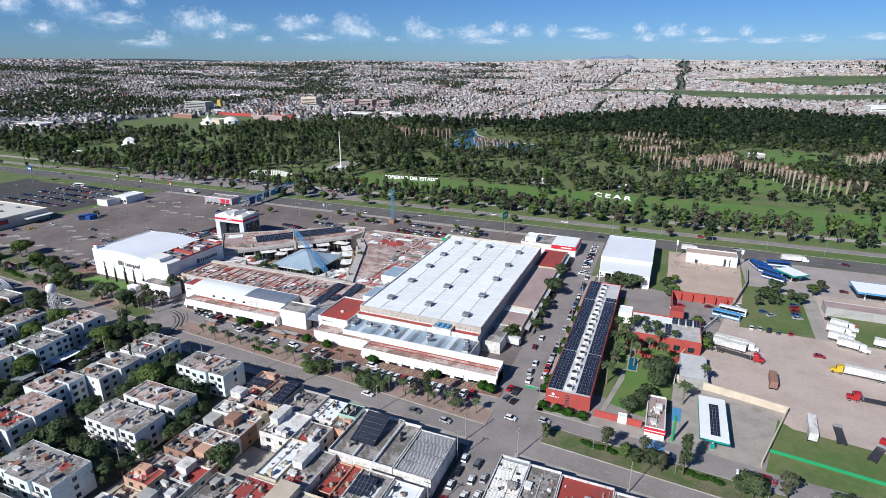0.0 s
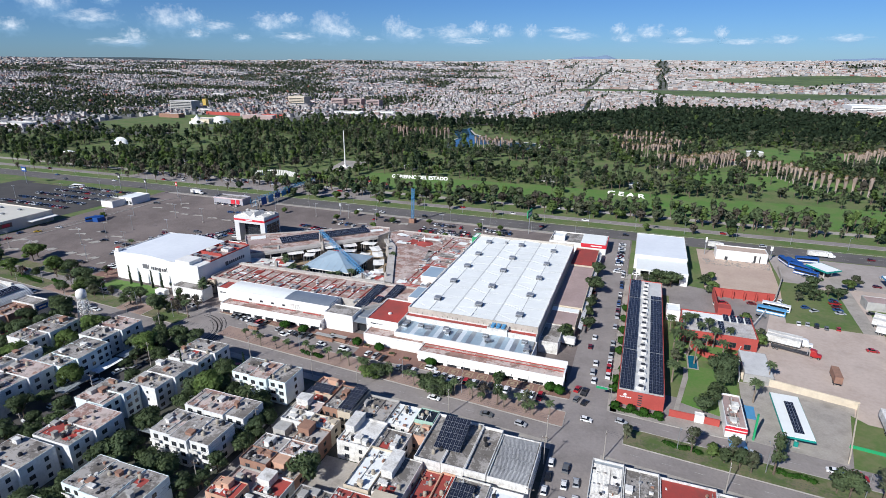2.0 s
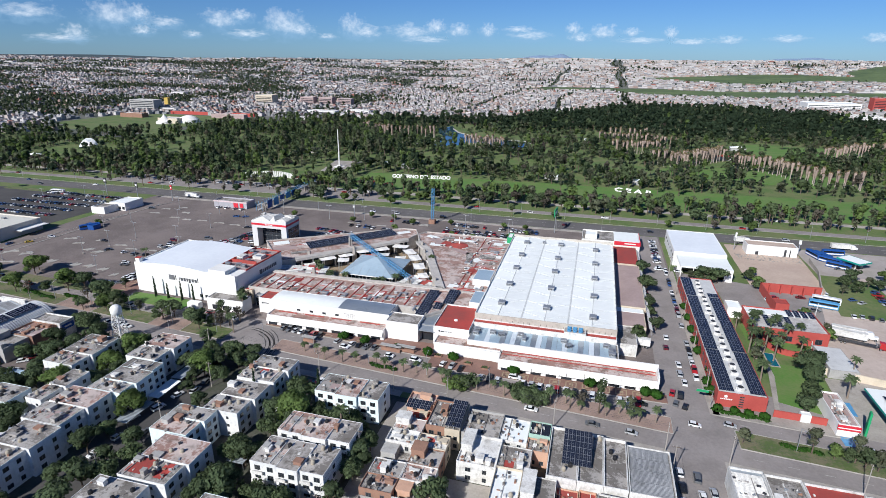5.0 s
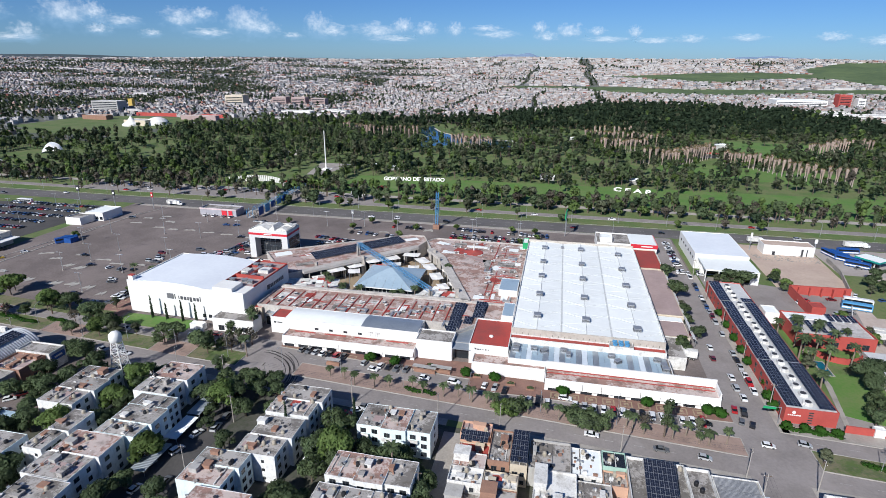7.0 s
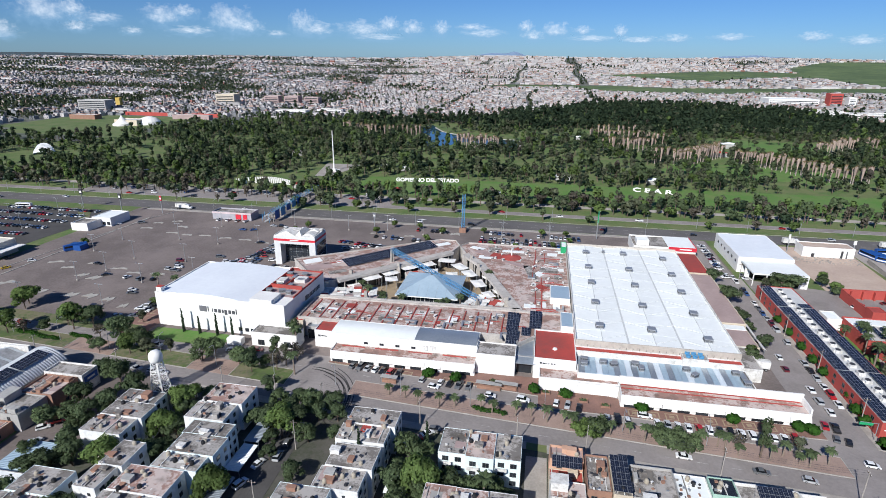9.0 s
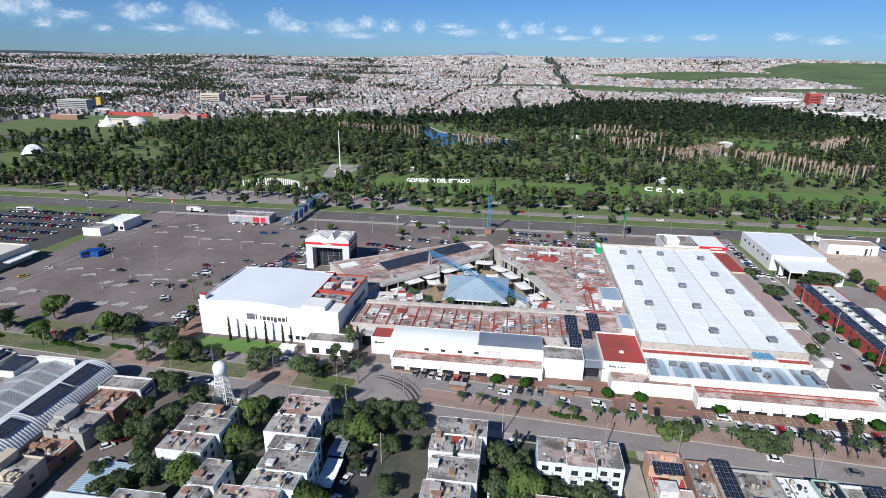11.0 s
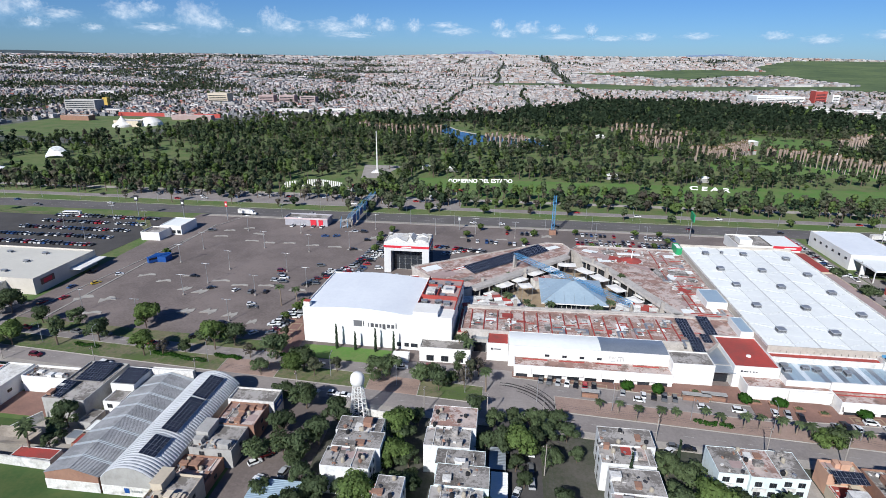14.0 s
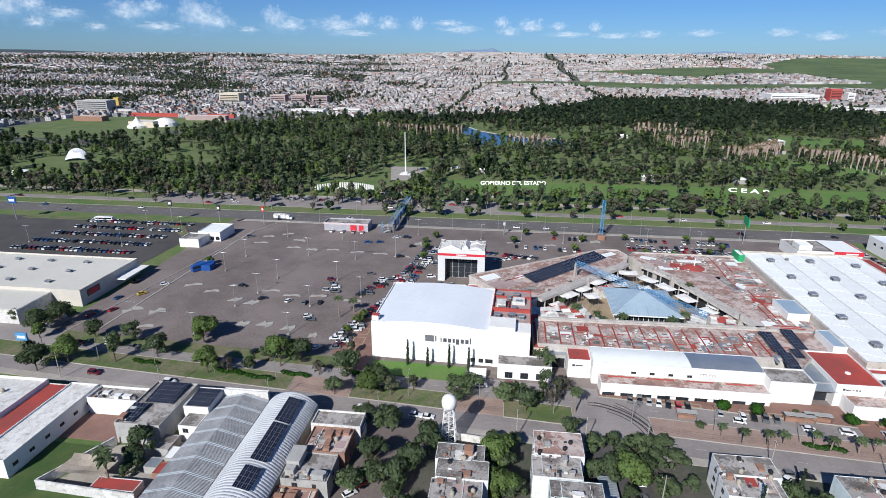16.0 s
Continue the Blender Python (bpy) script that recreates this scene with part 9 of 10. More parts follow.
scatter(tall, [(-12.3, 234.5), (-9, 225), (-5.3, 237.4), (-1.2, 228), (0.8, 219), (3, 234), (-12.6, 191), (-11.8, 213), (10.4, 229), (-8, 219), (-232, 192), (-228.6, 188), (-214, 236), (-206, 232), (-170, 232), (-196, 228), (-176, 228), (-221, 170), (-300, 182, 0.2), (-147, 119.5), (-352, 126), (-348, 122), (-316, 226), (-311, 232), (-219, 244), (-204, 226), (-190, 224.4), (-178, 224), (-213, 260), (-160, 262), (14, 187), (21, 203), (-6, 214), (-2, 241), (4, 224), (-10, 208), (6, 212), (-7, 231), (-4, 208)], 9, 0.85, 1.15)
# street trees of the main avenue, nearest of the park's edge
edge = [tree_proto(lb, 500 + k, h, s, n, 0.85, t, kd) for k, (lb, h, s, n, t, kd) in enumerate((
    ("tall eucalyptus on the avenue verge", 11.5, 3.6, 330, 0, "tall"), ("deep green verge tree", 8.5, 4.6, 330, 1, "round"), ("olive verge tree with open crown", 9.5, 3.8, 250, 3, "tall"), ("fresh green verge tree", 7.5, 3.8, 260, 2, "round"), ("reddish dry verge tree", 9, 4.0, 200, 4, "round")))]
rv = random.Random(31)
EDGE = []
for x in range(-700, 330, 7):
    for y0, y1, p in ((410, 422, 0.85), (411, 421, 0.5), (388, 397, 0.16), (423, 427, 0.4), (433, 438, 0.55), (436, 444, 0.9), (438, 447, 0.9), (440, 456, 0.7 if x < -300 else 0.06)):
        if rv.random() < (p * 0.3 if -412 < x < -348 and y0 > 422 else p):
            EDGE.append((x + rv.uniform(-3, 3), rv.uniform(y0, y1) + 0.002 * x))
EDGE.sort(key=lambda p: p[1] + 0.25 * abs(p[0] + 120))
edge_shapes = [tree_shape(500 + k, h, s, n, 0.8, kd) for k, (h, s, n, kd) in enumerate(((12.5, 3.2, 190, "tall"), (8.0, 4.2, 220, "round"), (10.5, 3.4, 130, "tall"), (11.5, 3.0, 150, "tall"), (9, 3.8, 90, "tall")))]
ev, em_, et, e_nr = [], [], Geo(), []
for x, y in EDGE[85:]:
    k = rv.randrange(5)
    V, Q, g, NR = edge_shapes[k]
    f, a = rv.uniform(0.7, 1.3), rv.uniform(0, 6.28)
    R = np.array(((math.cos(a), -math.sin(a), 0), (math.sin(a), math.cos(a), 0), (0, 0, 1))) * f
    ev.append(V @ R.T + (x, y, 0.05))
    e_nr.append(NR @ R.T / f)
    em_.append(np.full(len(Q), (0, 1, 3, 2, 4)[k]))
    et.add(g, pose(x, y, 0.05, 0, 0, math.degrees(a)) @ Matrix.Scale(f, 4))
ev = np.concatenate(ev)
verge = thing("verge_trees", "mixed trees along the far avenue verges", "trees", kind="stuff")
part("crowns", array_mesh("crowns", ev, np.arange(len(ev)).reshape(-1, 4), LEAF, np.concatenate(em_), np.concatenate(e_nr)), None, verge)
part("trunks", et, BARK, verge)
scatter(edge, EDGE[:85], 12, 0.7, 1.3)
# lot trees
scatter([tree_proto("small round tree on the parking island", 560, 4.6, 2.6, 320, 0.42, 2)], [(-305, 226), (-306, 220), (-309, 213), (-293, 330), (-291, 318), (-290, 300), (-288, 340), (-232, 352), (-215, 352), (-205, 326), (-172, 350), (-165, 326), (-150, 322), (-135, 352), (-128, 330), (-120, 352), (-118, 340), (-198, 344), (-240, 336), (-404, 279)], 13, 0.8, 1.2)

# ---- vehicles ----
WHEEL = {}


def wheel_mesh(r, w):
    if (r, w) not in WHEEL:
        t = Geo()
        t.tube((0, -w / 2, 0), (0, w / 2, 0), r, n=10)
        t.tube((0, -w / 2 - 0.01, 0), (0, w / 2 + 0.01, 0), r * 0.55, n=7, m=1)
        WHEEL[(r, w)] = t.mesh("wheel", [TYRE, METAL])
    return WHEEL[(r, w)]


BODY = {  # length, width, bonnet z, roof z, cabin: base rear, top rear, top front, base front (x from the rear)
    "sedan": (4.5, 1.75, 0.88, 1.42, 0.75, 1.35, 2.55, 3.35),
    "hatch": (3.9, 1.68, 0.92, 1.48, 0.15, 0.55, 2.1, 2.95),
    "suv": (4.6, 1.85, 1.05, 1.72, 0.15, 0.45, 2.6, 3.4),
    "pickup": (5.3, 1.9, 1.05, 1.75, 2.0, 2.2, 3.3, 4.05)}


def car_proto(kind, paint):
    L_, W_, zb, zt, c0, c1, c2, c3 = BODY[kind]
    ob = thing("car" if kind != "pickup" else "pickup_truck", {"sedan": "%s sedan parked on asphalt", "hatch": "small %s hatchback parked on asphalt", "suv": "%s sport utility car parked on asphalt", "pickup": "%s pickup truck with an open bed"}[kind] % paint, "car" if kind != "pickup" else "pickup truck", group="parked cars")
    g = Geo()
    hw = W_ / 2
    prof = [(0.0, 0.45), (0.05, zb * 0.95), (c0, zb), (c3, zb), (L_ - 0.25, zb * 0.82), (L_, 0.62), (L_ - 0.02, 0.3), (0.06, 0.3)]
    if kind == "pickup":
        prof = [(0.0, 0.5), (0.03, zb * 0.98), (c0, zb), (c3, zb), (L_ - 0.3, zb * 0.9), (L_, 0.75), (L_ - 0.02, 0.4), (0.04, 0.4)]
    k = len(prof)
    for s, f in ((-1, 1.0), (1, 1.0)):
        g.v += [(x - L_ / 2, s * hw * (0.93 if (z > zb * 0.8 and (x < 0.1 or x > L_ - 0.4)) else 1.0), z) for x, z in prof]
    for i in range(k):
        j = (i + 1) % k
        g.f.append((i, j, k + j, k + i))
        g.m.append(0)
    g.f += [tuple(range(k - 1, -1, -1)), tuple(range(k, 2 * k))]
    g.m += [0, 0]
    if kind == "pickup":
        g.box(0.12 - L_ / 2, -hw + 0.12, zb - 0.02, c0 - 0.1 - L_ / 2, hw - 0.12, zb + 0.015, 1)
    part("body", g, [PAINTS[paint], DARK], ob)
    g = Geo()
    wl, wr = hw * 0.94, hw * 0.76
    lo = [(c0, -wl), (c3, -wl), (c3, wl), (c0, wl)]
    hi = [(c1, -wr), (c2, -wr), (c2, wr), (c1, wr)]
    lo, hi = [(x - L_ / 2, y, zb) for x, y in lo], [(x - L_ / 2, y, zt - 0.05) for x, y in hi]
    for i in range(4):
        j = (i + 1) % 4
        g.poly((lo[i], lo[j], hi[j], hi[i]))
    part("cabin_glass", g, CAR_GLASS, ob)
    g = Geo()
    g.prism([(c1 - 0.06 - L_ / 2, -wr - 0.03), (c2 + 0.06 - L_ / 2, -wr - 0.03), (c2 + 0.06 - L_ / 2, wr + 0.03), (c1 - 0.06 - L_ / 2, wr + 0.03)], zt - 0.06, zt)
    part("roof", g, PAINTS[paint], ob)
    r = 0.32 if kind in ("sedan", "hatch") else 0.38
    tm = wheel_mesh(r, 0.22)
    for fx in (0.19, 0.81):
        for s in (-1, 1):
            part("wheel", tm, None, ob, at=pose((fx - 0.5) * L_, s * (hw - 0.1), r))
    return ob


CAR_LIST = {}
rc = random.Random(41)
MIX = ["white"] * 9 + ["silver"] * 5 + ["grey"] * 6 + ["black"] * 6 + ["red"] * 4 + ["dark red"] * 3 + ["blue"] * 2
KINDS = ["sedan"] * 5 + ["hatch"] * 4 + ["suv"] * 4 + ["pickup"]


def car(x, y, yaw, paint=None, kind=None, z=0.1):
    paint = paint or rc.choice(MIX)
    kind = kind or rc.choice(KINDS)
    if paint in ("yellow", "dark red", "blue") and kind == "pickup":
        kind = "suv"
    CAR_LIST.setdefault((kind, paint), []).append(pose(x, y, z, 0, 0, yaw + rc.uniform(-4, 4)))


def row(x0, y0, x1, y1, yaw, fill=0.85, gap=2.75):
    n = int(math.hypot(x1 - x0, y1 - y0) / gap)
    for i in range(n + 1):
        if rc.random() < fill:
            f = i / max(n, 1)
            car(x0 + (x1 - x0) * f, y0 + (y1 - y0) * f, yaw + rc.choice((0, 180)))


row(-112, 164.2, -57, 163.4, 88, 0.86, 2.9)
row(-205, 179.2, -184, 177.0, 80, 0.9, 2.8)
row(-178, 175.0, -158, 173.2, 80, 0.75, 2.9)
row(-128, 169.4, -117, 167.0, 82, 0.8, 3.0)
row(-47.9, 176, -47.9, 290, 90, 0.38, 5.6)
row(-35.3, 186, -35.3, 300, 90, 0.8, 5.4)
row(-38.5, 300, -38.5, 352, 10, 0.7, 3.0)
row(-28.5, 300, -28.5, 304, 0, 0.9, 3.0)
for x, y, yaw, p in ((-45, 173, 80, "red"), (-42.4, 172, 82, "black"), (-44.5, 166.5, 75, "grey"), (-41.6, 165.4, 70, "black"), (-41, 187, 90, "silver"), (-40.6, 194, 90, "white"), (-40, 181, 90, "white"), (-43, 216, 92, "white"), (-44, 207, 90, "dark red"), (-40, 155.6, -8, "white"), (-29, 158.4, -8, "silver"), (-60, 145.8, -5, "silver"), (-56, 163, -5, "black"), (-72, 147, -5, "grey"), (10, 156, -5, "silver"), (31, 156, -5, "white"), (37, 155.6, -6, "red"), (22, 139, -5, "grey"), (-100, 167.5, -5, "white"), (-92, 149.6, -5, "white"), (-150, 169.5, -5, "white"), (-139, 169, -5, "white"), (-170, 171, -6, "white"),
                      (-47.5, 131, 90, None), (-47.4, 125, 90, "black"), (-43, 130, 90, "grey"), (-42.6, 123, 90, "white"), (-39.5, 125, 90, "silver"), (-39, 118, 90, "white"), (-47.5, 119, 90, "white"), (-42.5, 116, 90, "white"), (-47.5, 112, 90, "red"), (-39, 110, 90, None),
                      (-211, 124, 70, "white"), (-212, 116, 70, "white"), (-216, 109, 70, "white"), (-207, 128, 90, "silver"), (-207, 134, 90, "grey"), (-206.6, 141, 90, "white"), (-214, 141, 90, "silver"), (-170, 143, 20, "red"), (-167, 146, 40, "white"), (-172, 139, 90, "white"), (-165, 148.2, -5, "grey"), (-161, 147.9, -5, "black"), (-213, 100, 80, "white"), (-207, 104, 90, "grey"), (-213.6, 92, 85, "white"), (-207, 88, 90, "black"), (-277, 110, 90, "white"), (-274, 124, 80, "silver"), (-280, 120, 80, "white"), (-284, 133, 40, "red"), (-282, 130, 40, "red"), (-283.6, 126.6, 40, "white"), (-276, 116, 80, "grey"),
                      (-279, 162.3, -5, "silver"), (-272, 161.6, -5, "white"), (-268, 161.2, -5, "white"), (-289, 162.8, -5, "white"), (-331, 167, -5, "grey"), (-360, 169.5, -5, "white"), (-390, 171.6, -5, "dark red"), (-318, 166, -5, "white"), (-352, 185.6, -5, "red"), (-339, 193, 60, "black"), (-333, 205, 5, "black"), (-411, 191, -5, "red"), (-375, 190, -5, "grey"), (-388, 190.4, -5, "grey"), (-398, 191.4, -5, "white"), (-402, 196, 0, "silver"), (-418, 220, 80, "red"), (-424, 214, 80, "red"), (-428, 251, 80, "black"), (-416, 238, 60, "yellow"), (-412, 250, 45, "white"), (-424, 232, 80, "blue"), (-252, 181, 10, "white"), (-290, 179.6, -5, "black"), (-283, 179, -5, "silver"), (-242, 183, 0, "dark red"), (-228, 180.5, -5, "silver"),
                      (-373, 253, 0, "black"), (-357, 240, 40, "black"), (-344, 239, 70, "white"), (-336, 238, 90, "grey"), (-329, 239, 90, "black"), (-330, 225, 30, "white"), (-328, 222, 20, "grey"), (-332, 266, 0, "dark red"), (-330, 261, 0, "grey"), (-327, 257, 10, "white"), (-330, 253, 0, "silver"), (-326, 252, 10, "grey"), (-321, 327, 30, "blue"), (-304, 304, 20, "black"), (-314, 276, 20, "grey"), (-328, 326, 10, "blue"), (-300, 322, 20, "black"), (-306, 338, 0, "black"), (-312, 338, 0, "silver"), (-403, 327, 40, "grey"), (-277, 268, 90, "black"), (-271, 268, 90, "silver"), (-317, 199, 60, "white"), (-336, 344, 90, "white"), (-342, 344, 90, "silver"), (-356, 344, 90, "white"), (-349, 344, 90, "white")):
    car(x, y, yaw, p)
row(-314, 202, -299, 246, 12, 0.9, 2.6)
row(-310, 200, -304, 220, 12, 0.6, 2.6)
row(-313, 250, -305, 272, 20, 0.85, 2.7)
row(-309, 252, -300, 274, 15, 0.6, 2.7)
row(-298, 266, -291, 318, 15, 0.85, 2.7)
row(-292, 268, -285, 322, 15, 0.6, 2.7)
row(-282, 262, -283, 300, 10, 0.5, 2.8)
row(-256, 316, -228, 310, 60, 0.85, 2.8)
row(-250, 304, -236, 312, 60, 0.7, 2.8)
row(-244, 330, -202, 326, 90, 0.55, 2.8)
row(-215, 348, -196, 347, 90, 0.75, 2.8)
row(-172, 334, -108, 331, 90, 0.85, 2.7)
row(-172, 339.4, -108, 336.4, 90, 0.7, 2.7)
row(-170, 351, -112, 348, 90, 0.6, 2.7)
row(-96, 336, -86, 335, 90, 0.7, 2.8)
for y in (290, 304, 318, 332, 345):
    row(-560 + y * 0.1, y, -458 + (y - 290) * 0.1, y, 90, 0.8, 2.9)
# traffic on the avenue behind
for k in range(30):
    x = -620 + k * 29 + rc.uniform(-9, 9)
    car(x, rc.choice((368.2, 374.0, 380.0, 401.2, 405.0)), 0.1 + rc.choice((0, 180)))
for k in range(10):
    car(-500 + k * 70 + rc.uniform(-20, 20), 428 + 0.003 * k * 70, 0)
for k in range(22):
    car(-505 + k * 11.4 + rc.uniform(-3, 3), rc.choice((412.4, 419.6, 424.2)) + 0.002 * k * 11, rc.choice((0, 180, 88)))
# truck-yard cars
for x, y, yaw in ((43, 262, 80), (46.5, 262.5, 80), (50, 262, 80), (53.6, 261, 80), (58.5, 262, 80), (34, 272, 40), (40, 287, 60), (22, 262, 20), (28, 264, 20), (26, 279, 0), (65, 297, 10), (64.6, 293, 10), (64.4, 289, 10), (64, 285, 10), (64, 281, 10), (50, 283, 20), (53, 280, 30), (10, 272, 10), (13, 275, 20), (66, 244, 0), (78, 292 - 6, 10), (86, 282, 0), (90, 244, 20), (95, 240, 10), (60, 330, 5), (92, 326, 0), (100, 342, 0), (120, 346, 0), (130, 338, 20)):
    car(x, y, yaw)
near_cars = sorted(((m.translation.y + 0.25 * abs(m.translation.x + 120), key, m) for key, places in CAR_LIST.items() for m in places), key=lambda q: q[0])
far_cars = Geo()
SLOT = list(PAINTS)
by_kind = {}
for n_, (_, key, m) in enumerate(near_cars):
    if n_ < 262:
        by_kind.setdefault(key, []).append(m)
        continue
    L_, W_, zb, zt, c0, c1, c2, c3 = BODY[key[0]]
    g = Geo()
    k = SLOT.index(key[1])
    g.box(-L_ / 2, -W_ / 2, 0.3, L_ / 2, W_ / 2, zb, k)
    lo = [(c0, -0.8), (c3, -0.8), (c3, 0.8), (c0, 0.8)]
    hi = [(c1, -0.66), (c2, -0.66), (c2, 0.66), (c1, 0.66)]
    for i in range(4):
        j = (i + 1) % 4
        g.poly([(lo[i][0] - L_ / 2, lo[i][1], zb), (lo[j][0] - L_ / 2, lo[j][1], zb), (hi[j][0] - L_ / 2, hi[j][1], zt), (hi[i][0] - L_ / 2, hi[i][1], zt)], len(SLOT))
    g.poly([(x - L_ / 2, y, zt) for x, y in hi], k)
    for fx in (0.19, 0.81):
        g.tube(((fx - 0.5) * L_, -W_ / 2, 0.32), ((fx - 0.5) * L_, W_ / 2, 0.32), 0.32, n=8, m=len(SLOT) + 1)
    far_cars.add(g, m)
for (kind, paint), places in by_kind.items():
    put_first(car_proto(kind, paint), places)
solid("far_cars", far_cars, [PAINTS[k] for k in SLOT] + [CAR_GLASS, TYRE], "rows of cars on the far lots and avenue", "cars", kind="stuff")


def lorry(x, y, yaw, cab, label, trailer="box", length=13.0, box_mat=None, tractor=True):
    ob = thing("lorry", label, "lorry", pose(x, y, 0.06, 0, 0, yaw), "lorries")
    box_mat = box_mat or WHITE_OLD
    g = Geo()
    if trailer == "box":
        g.box(-length, -1.25, 1.15, -0.3, 1.25, 3.9)
        base = Geo()
        base.box(-length + 0.1, -1.2, 0.95, -0.4, 1.2, 1.15)
        part("chassis", base, DARK, ob)
    else:
        g.box(-length, -1.25, 1.05, -0.3, 1.25, 1.3, 1)
        base = Geo()
        base.box(-1.0, -1.25, 1.3, -0.8, 1.25, 2.3)
        part("headboard", base, METAL, ob)
    part("trailer", g, [box_mat, DARK], ob)
    if tractor:
        g = Geo()
        g.box(0.1, -1.2, 0.7, 2.2, 1.2, 3.1)
        g.prism([(2.2, -1.0), (3.9, -0.85), (3.9, 0.85), (2.2, 1.0)], 0.6, 1.9)
        g.box(-0.2, -0.9, 3.1, 1.6, 0.9, 3.5)
        part("cab", g, cab, ob)
        g = Geo()
        g.box(2.18, -1.05, 2.0, 2.24, 1.05, 2.8)
        part("windscreen", g, CAR_GLASS, ob)
    tm = wheel_mesh(0.5, 0.35)
    for fx in ([3.1, 0.6] if tractor else []) + [-length + 1.2, -length + 2.5]:
        for s in (-1, 1):
            part("wheel", tm, None, ob, at=pose(fx, s * 1.05, 0.5))
    if not tractor:
        g = Geo()
        g.box(-1.5, -0.9, 0, -1.3, 0.9, 1.1)
        part("landing_leg", g, DARK, ob)


lorry(39.5, 239.5, -14, PAINTS["white"], "white lorry with a dark-topped box trailer")
lorry(38.5, 236, -14, PAINTS["white"], "white box trailer parked beside others", tractor=False)
lorry(40.5, 230.5, -16, PAINTS["red"], "red tractor with a long flatbed trailer", "flat", 14)
lorry(71.5, 233, 174, PAINTS["yellow"], "yellow tractor with a white box trailer", "box", 14)
lorry(72.5, 213.5, 178, PAINTS["red"], "red tractor with a flatbed trailer", "flat", 14)
lorry(85, 222, 174, PAINTS["white"], "long flatbed trailer on bare earth", "flat", 14, tractor=False)
lorry(79.5, 262, -20, PAINTS["white"], "white box lorry in the earth yard", "box", 7)
lorry(82.5, 256, -20, PAINTS["white"], "white box lorry in the earth yard", "box", 8)
lorry(80.5, 270.5, -20, PAINTS["white"], "white box lorry in the earth yard", "box", 7)
lorry(83, 276.5, -20, PAINTS["white"], "white box lorry in the earth yard", "box", 7)
lorry(98, 262, -14, PAINTS["white"], "white box lorry in the earth yard", "box", 9)
lorry(100, 256, 170, PAINTS["white"], "white box trailer in the earth yard", "box", 13, tractor=False)
lorry(53.5, 192, 84, PAINTS["white"], "grey box trailer standing alone on earth", "box", 12, tractor=False)
lorry(61.2, 192, 88, PAINTS["white"], "dark flatbed trailer standing alone", "flat", 10, tractor=False)
lorry(45.5, 218, 86, PAINTS["white"], "brown container on bare earth", "box", 9, BRICK, tractor=False)
lorry(72, 205 - 20, 60, PAINTS["red"], "red tractor by the grass strip", "flat", 10)
lorry(-57, 206.5, 172, PAINTS["white"], "white box lorry at the loading dock", "box", 7)
lorry(-395, 366.5, 0, PAINTS["white"], "white tanker lorry on the main avenue", "box", 9)
lorry(80, 371, 4, PAINTS["white"], "white lorry on the main avenue", "box", 11)
lorry(20, 368, 3, PAINTS["white"], "white lorry on the main avenue", "box", 7)


def bus(x, y, yaw, label, base, stripe):
    ob = thing("bus", label, "bus", pose(x, y, 0.06, 0, 0, yaw), "buses")
    g = Geo()
    g.prism([(-6, -1.25), (5.8, -1.25), (6, -1.1), (6, 1.1), (5.8, 1.25), (-6, 1.25)], 0.4, 3.4)
    g.box(-5, -1.0, 3.4, 4, 1.0, 3.6)
    part("body", g, base, ob)
    g = Geo()
    g.box(-5.7, -1.28, 1.9, 5.4, 1.28, 2.9)
    part("cabin_glass", g, CAR_GLASS, ob)
    g = Geo()
    g.box(-5.9, -1.27, 0.8, 5.6, 1.27, 1.5)
    part("stripe", g, stripe, ob)
    tm = wheel_mesh(0.5, 0.35)
    for fx in (-3.6, 3.6):
        for s in (-1, 1):
            part("wheel", tm, None, ob, at=pose(fx, s * 1.05, 0.5))


bus(36, 276, -14, "white coach parked by rough grass", PAINTS["white"], BLUE_STEEL)
bus(33, 270, -14, "blue and white bus parked by rough grass", BLUE_STEEL, PAINTS["white"])
for x, y, yaw in ((53.5, 350.5, -75), (57.6, 349, -62), (59.4, 341, -40), (60.5, 332.5, -30), (66, 357.5, 4)):
    bus(x, y, yaw, "blue and white lettered bus in a parked row", BLUE_DARK, PAINTS["white"])
bus(-515, 346, 5, "white bus on the main avenue", PAINTS["white"], DARK)
bus(-404, 272, 55, "deep blue bus parked on the lot", BLUE_DARK, BLUE_DARK)
bus(-270, 428, 2, "white bus on the service road", PAINTS["white"], DARK)


# ---- poles, lamps, islands and small fixtures ----
lamp = thing("lot_lamp", "tall grey double-headed parking lot lamp", "street lamp", group="lot lamps")
g = Geo()
g.tube((0, 0, 0), (0, 0, 10.5), 0.16, 0.1, 6)
g.tube((-1.4, 0, 10.4), (1.4, 0, 10.4), 0.07, n=5)
lamp_pole = part("pole", g, METAL, lamp)
for s in (-1, 1):
    g = Geo()
    g.box(s * 1.6 - 0.45, -0.2, 10.3, s * 1.6 + 0.45, 0.2, 10.5)
    part("head", g, METAL, lamp_pole)
g = Geo()
g.lathe(((0.5, 0), (0.5, 0.7), (0.3, 0.75)), 10)
part("footing", g, CONCRETE, lamp)
put_first(lamp, [pose(x, y, 0.06) for x, y in ((-360, 265), (-329, 266), (-332.4, 235), (-366, 231), (-362, 246), (-307, 307), (-391, 271), (-370, 203), (-332, 208), (-356, 300), (-390, 293), (-400, 209), (-328, 297), (-345, 330), (-380, 330), (-312, 248), (-300, 345), (-260, 340), (-235, 345), (-210, 340), (-160, 344), (-130, 342), (-470, 300), (-500, 320), (-480, 340), (-530, 300), (-450, 330))])
slp = thing("street_lamp", "slim grey street lamp with a curved arm", "street lamp", group="street lamps")
g = Geo()
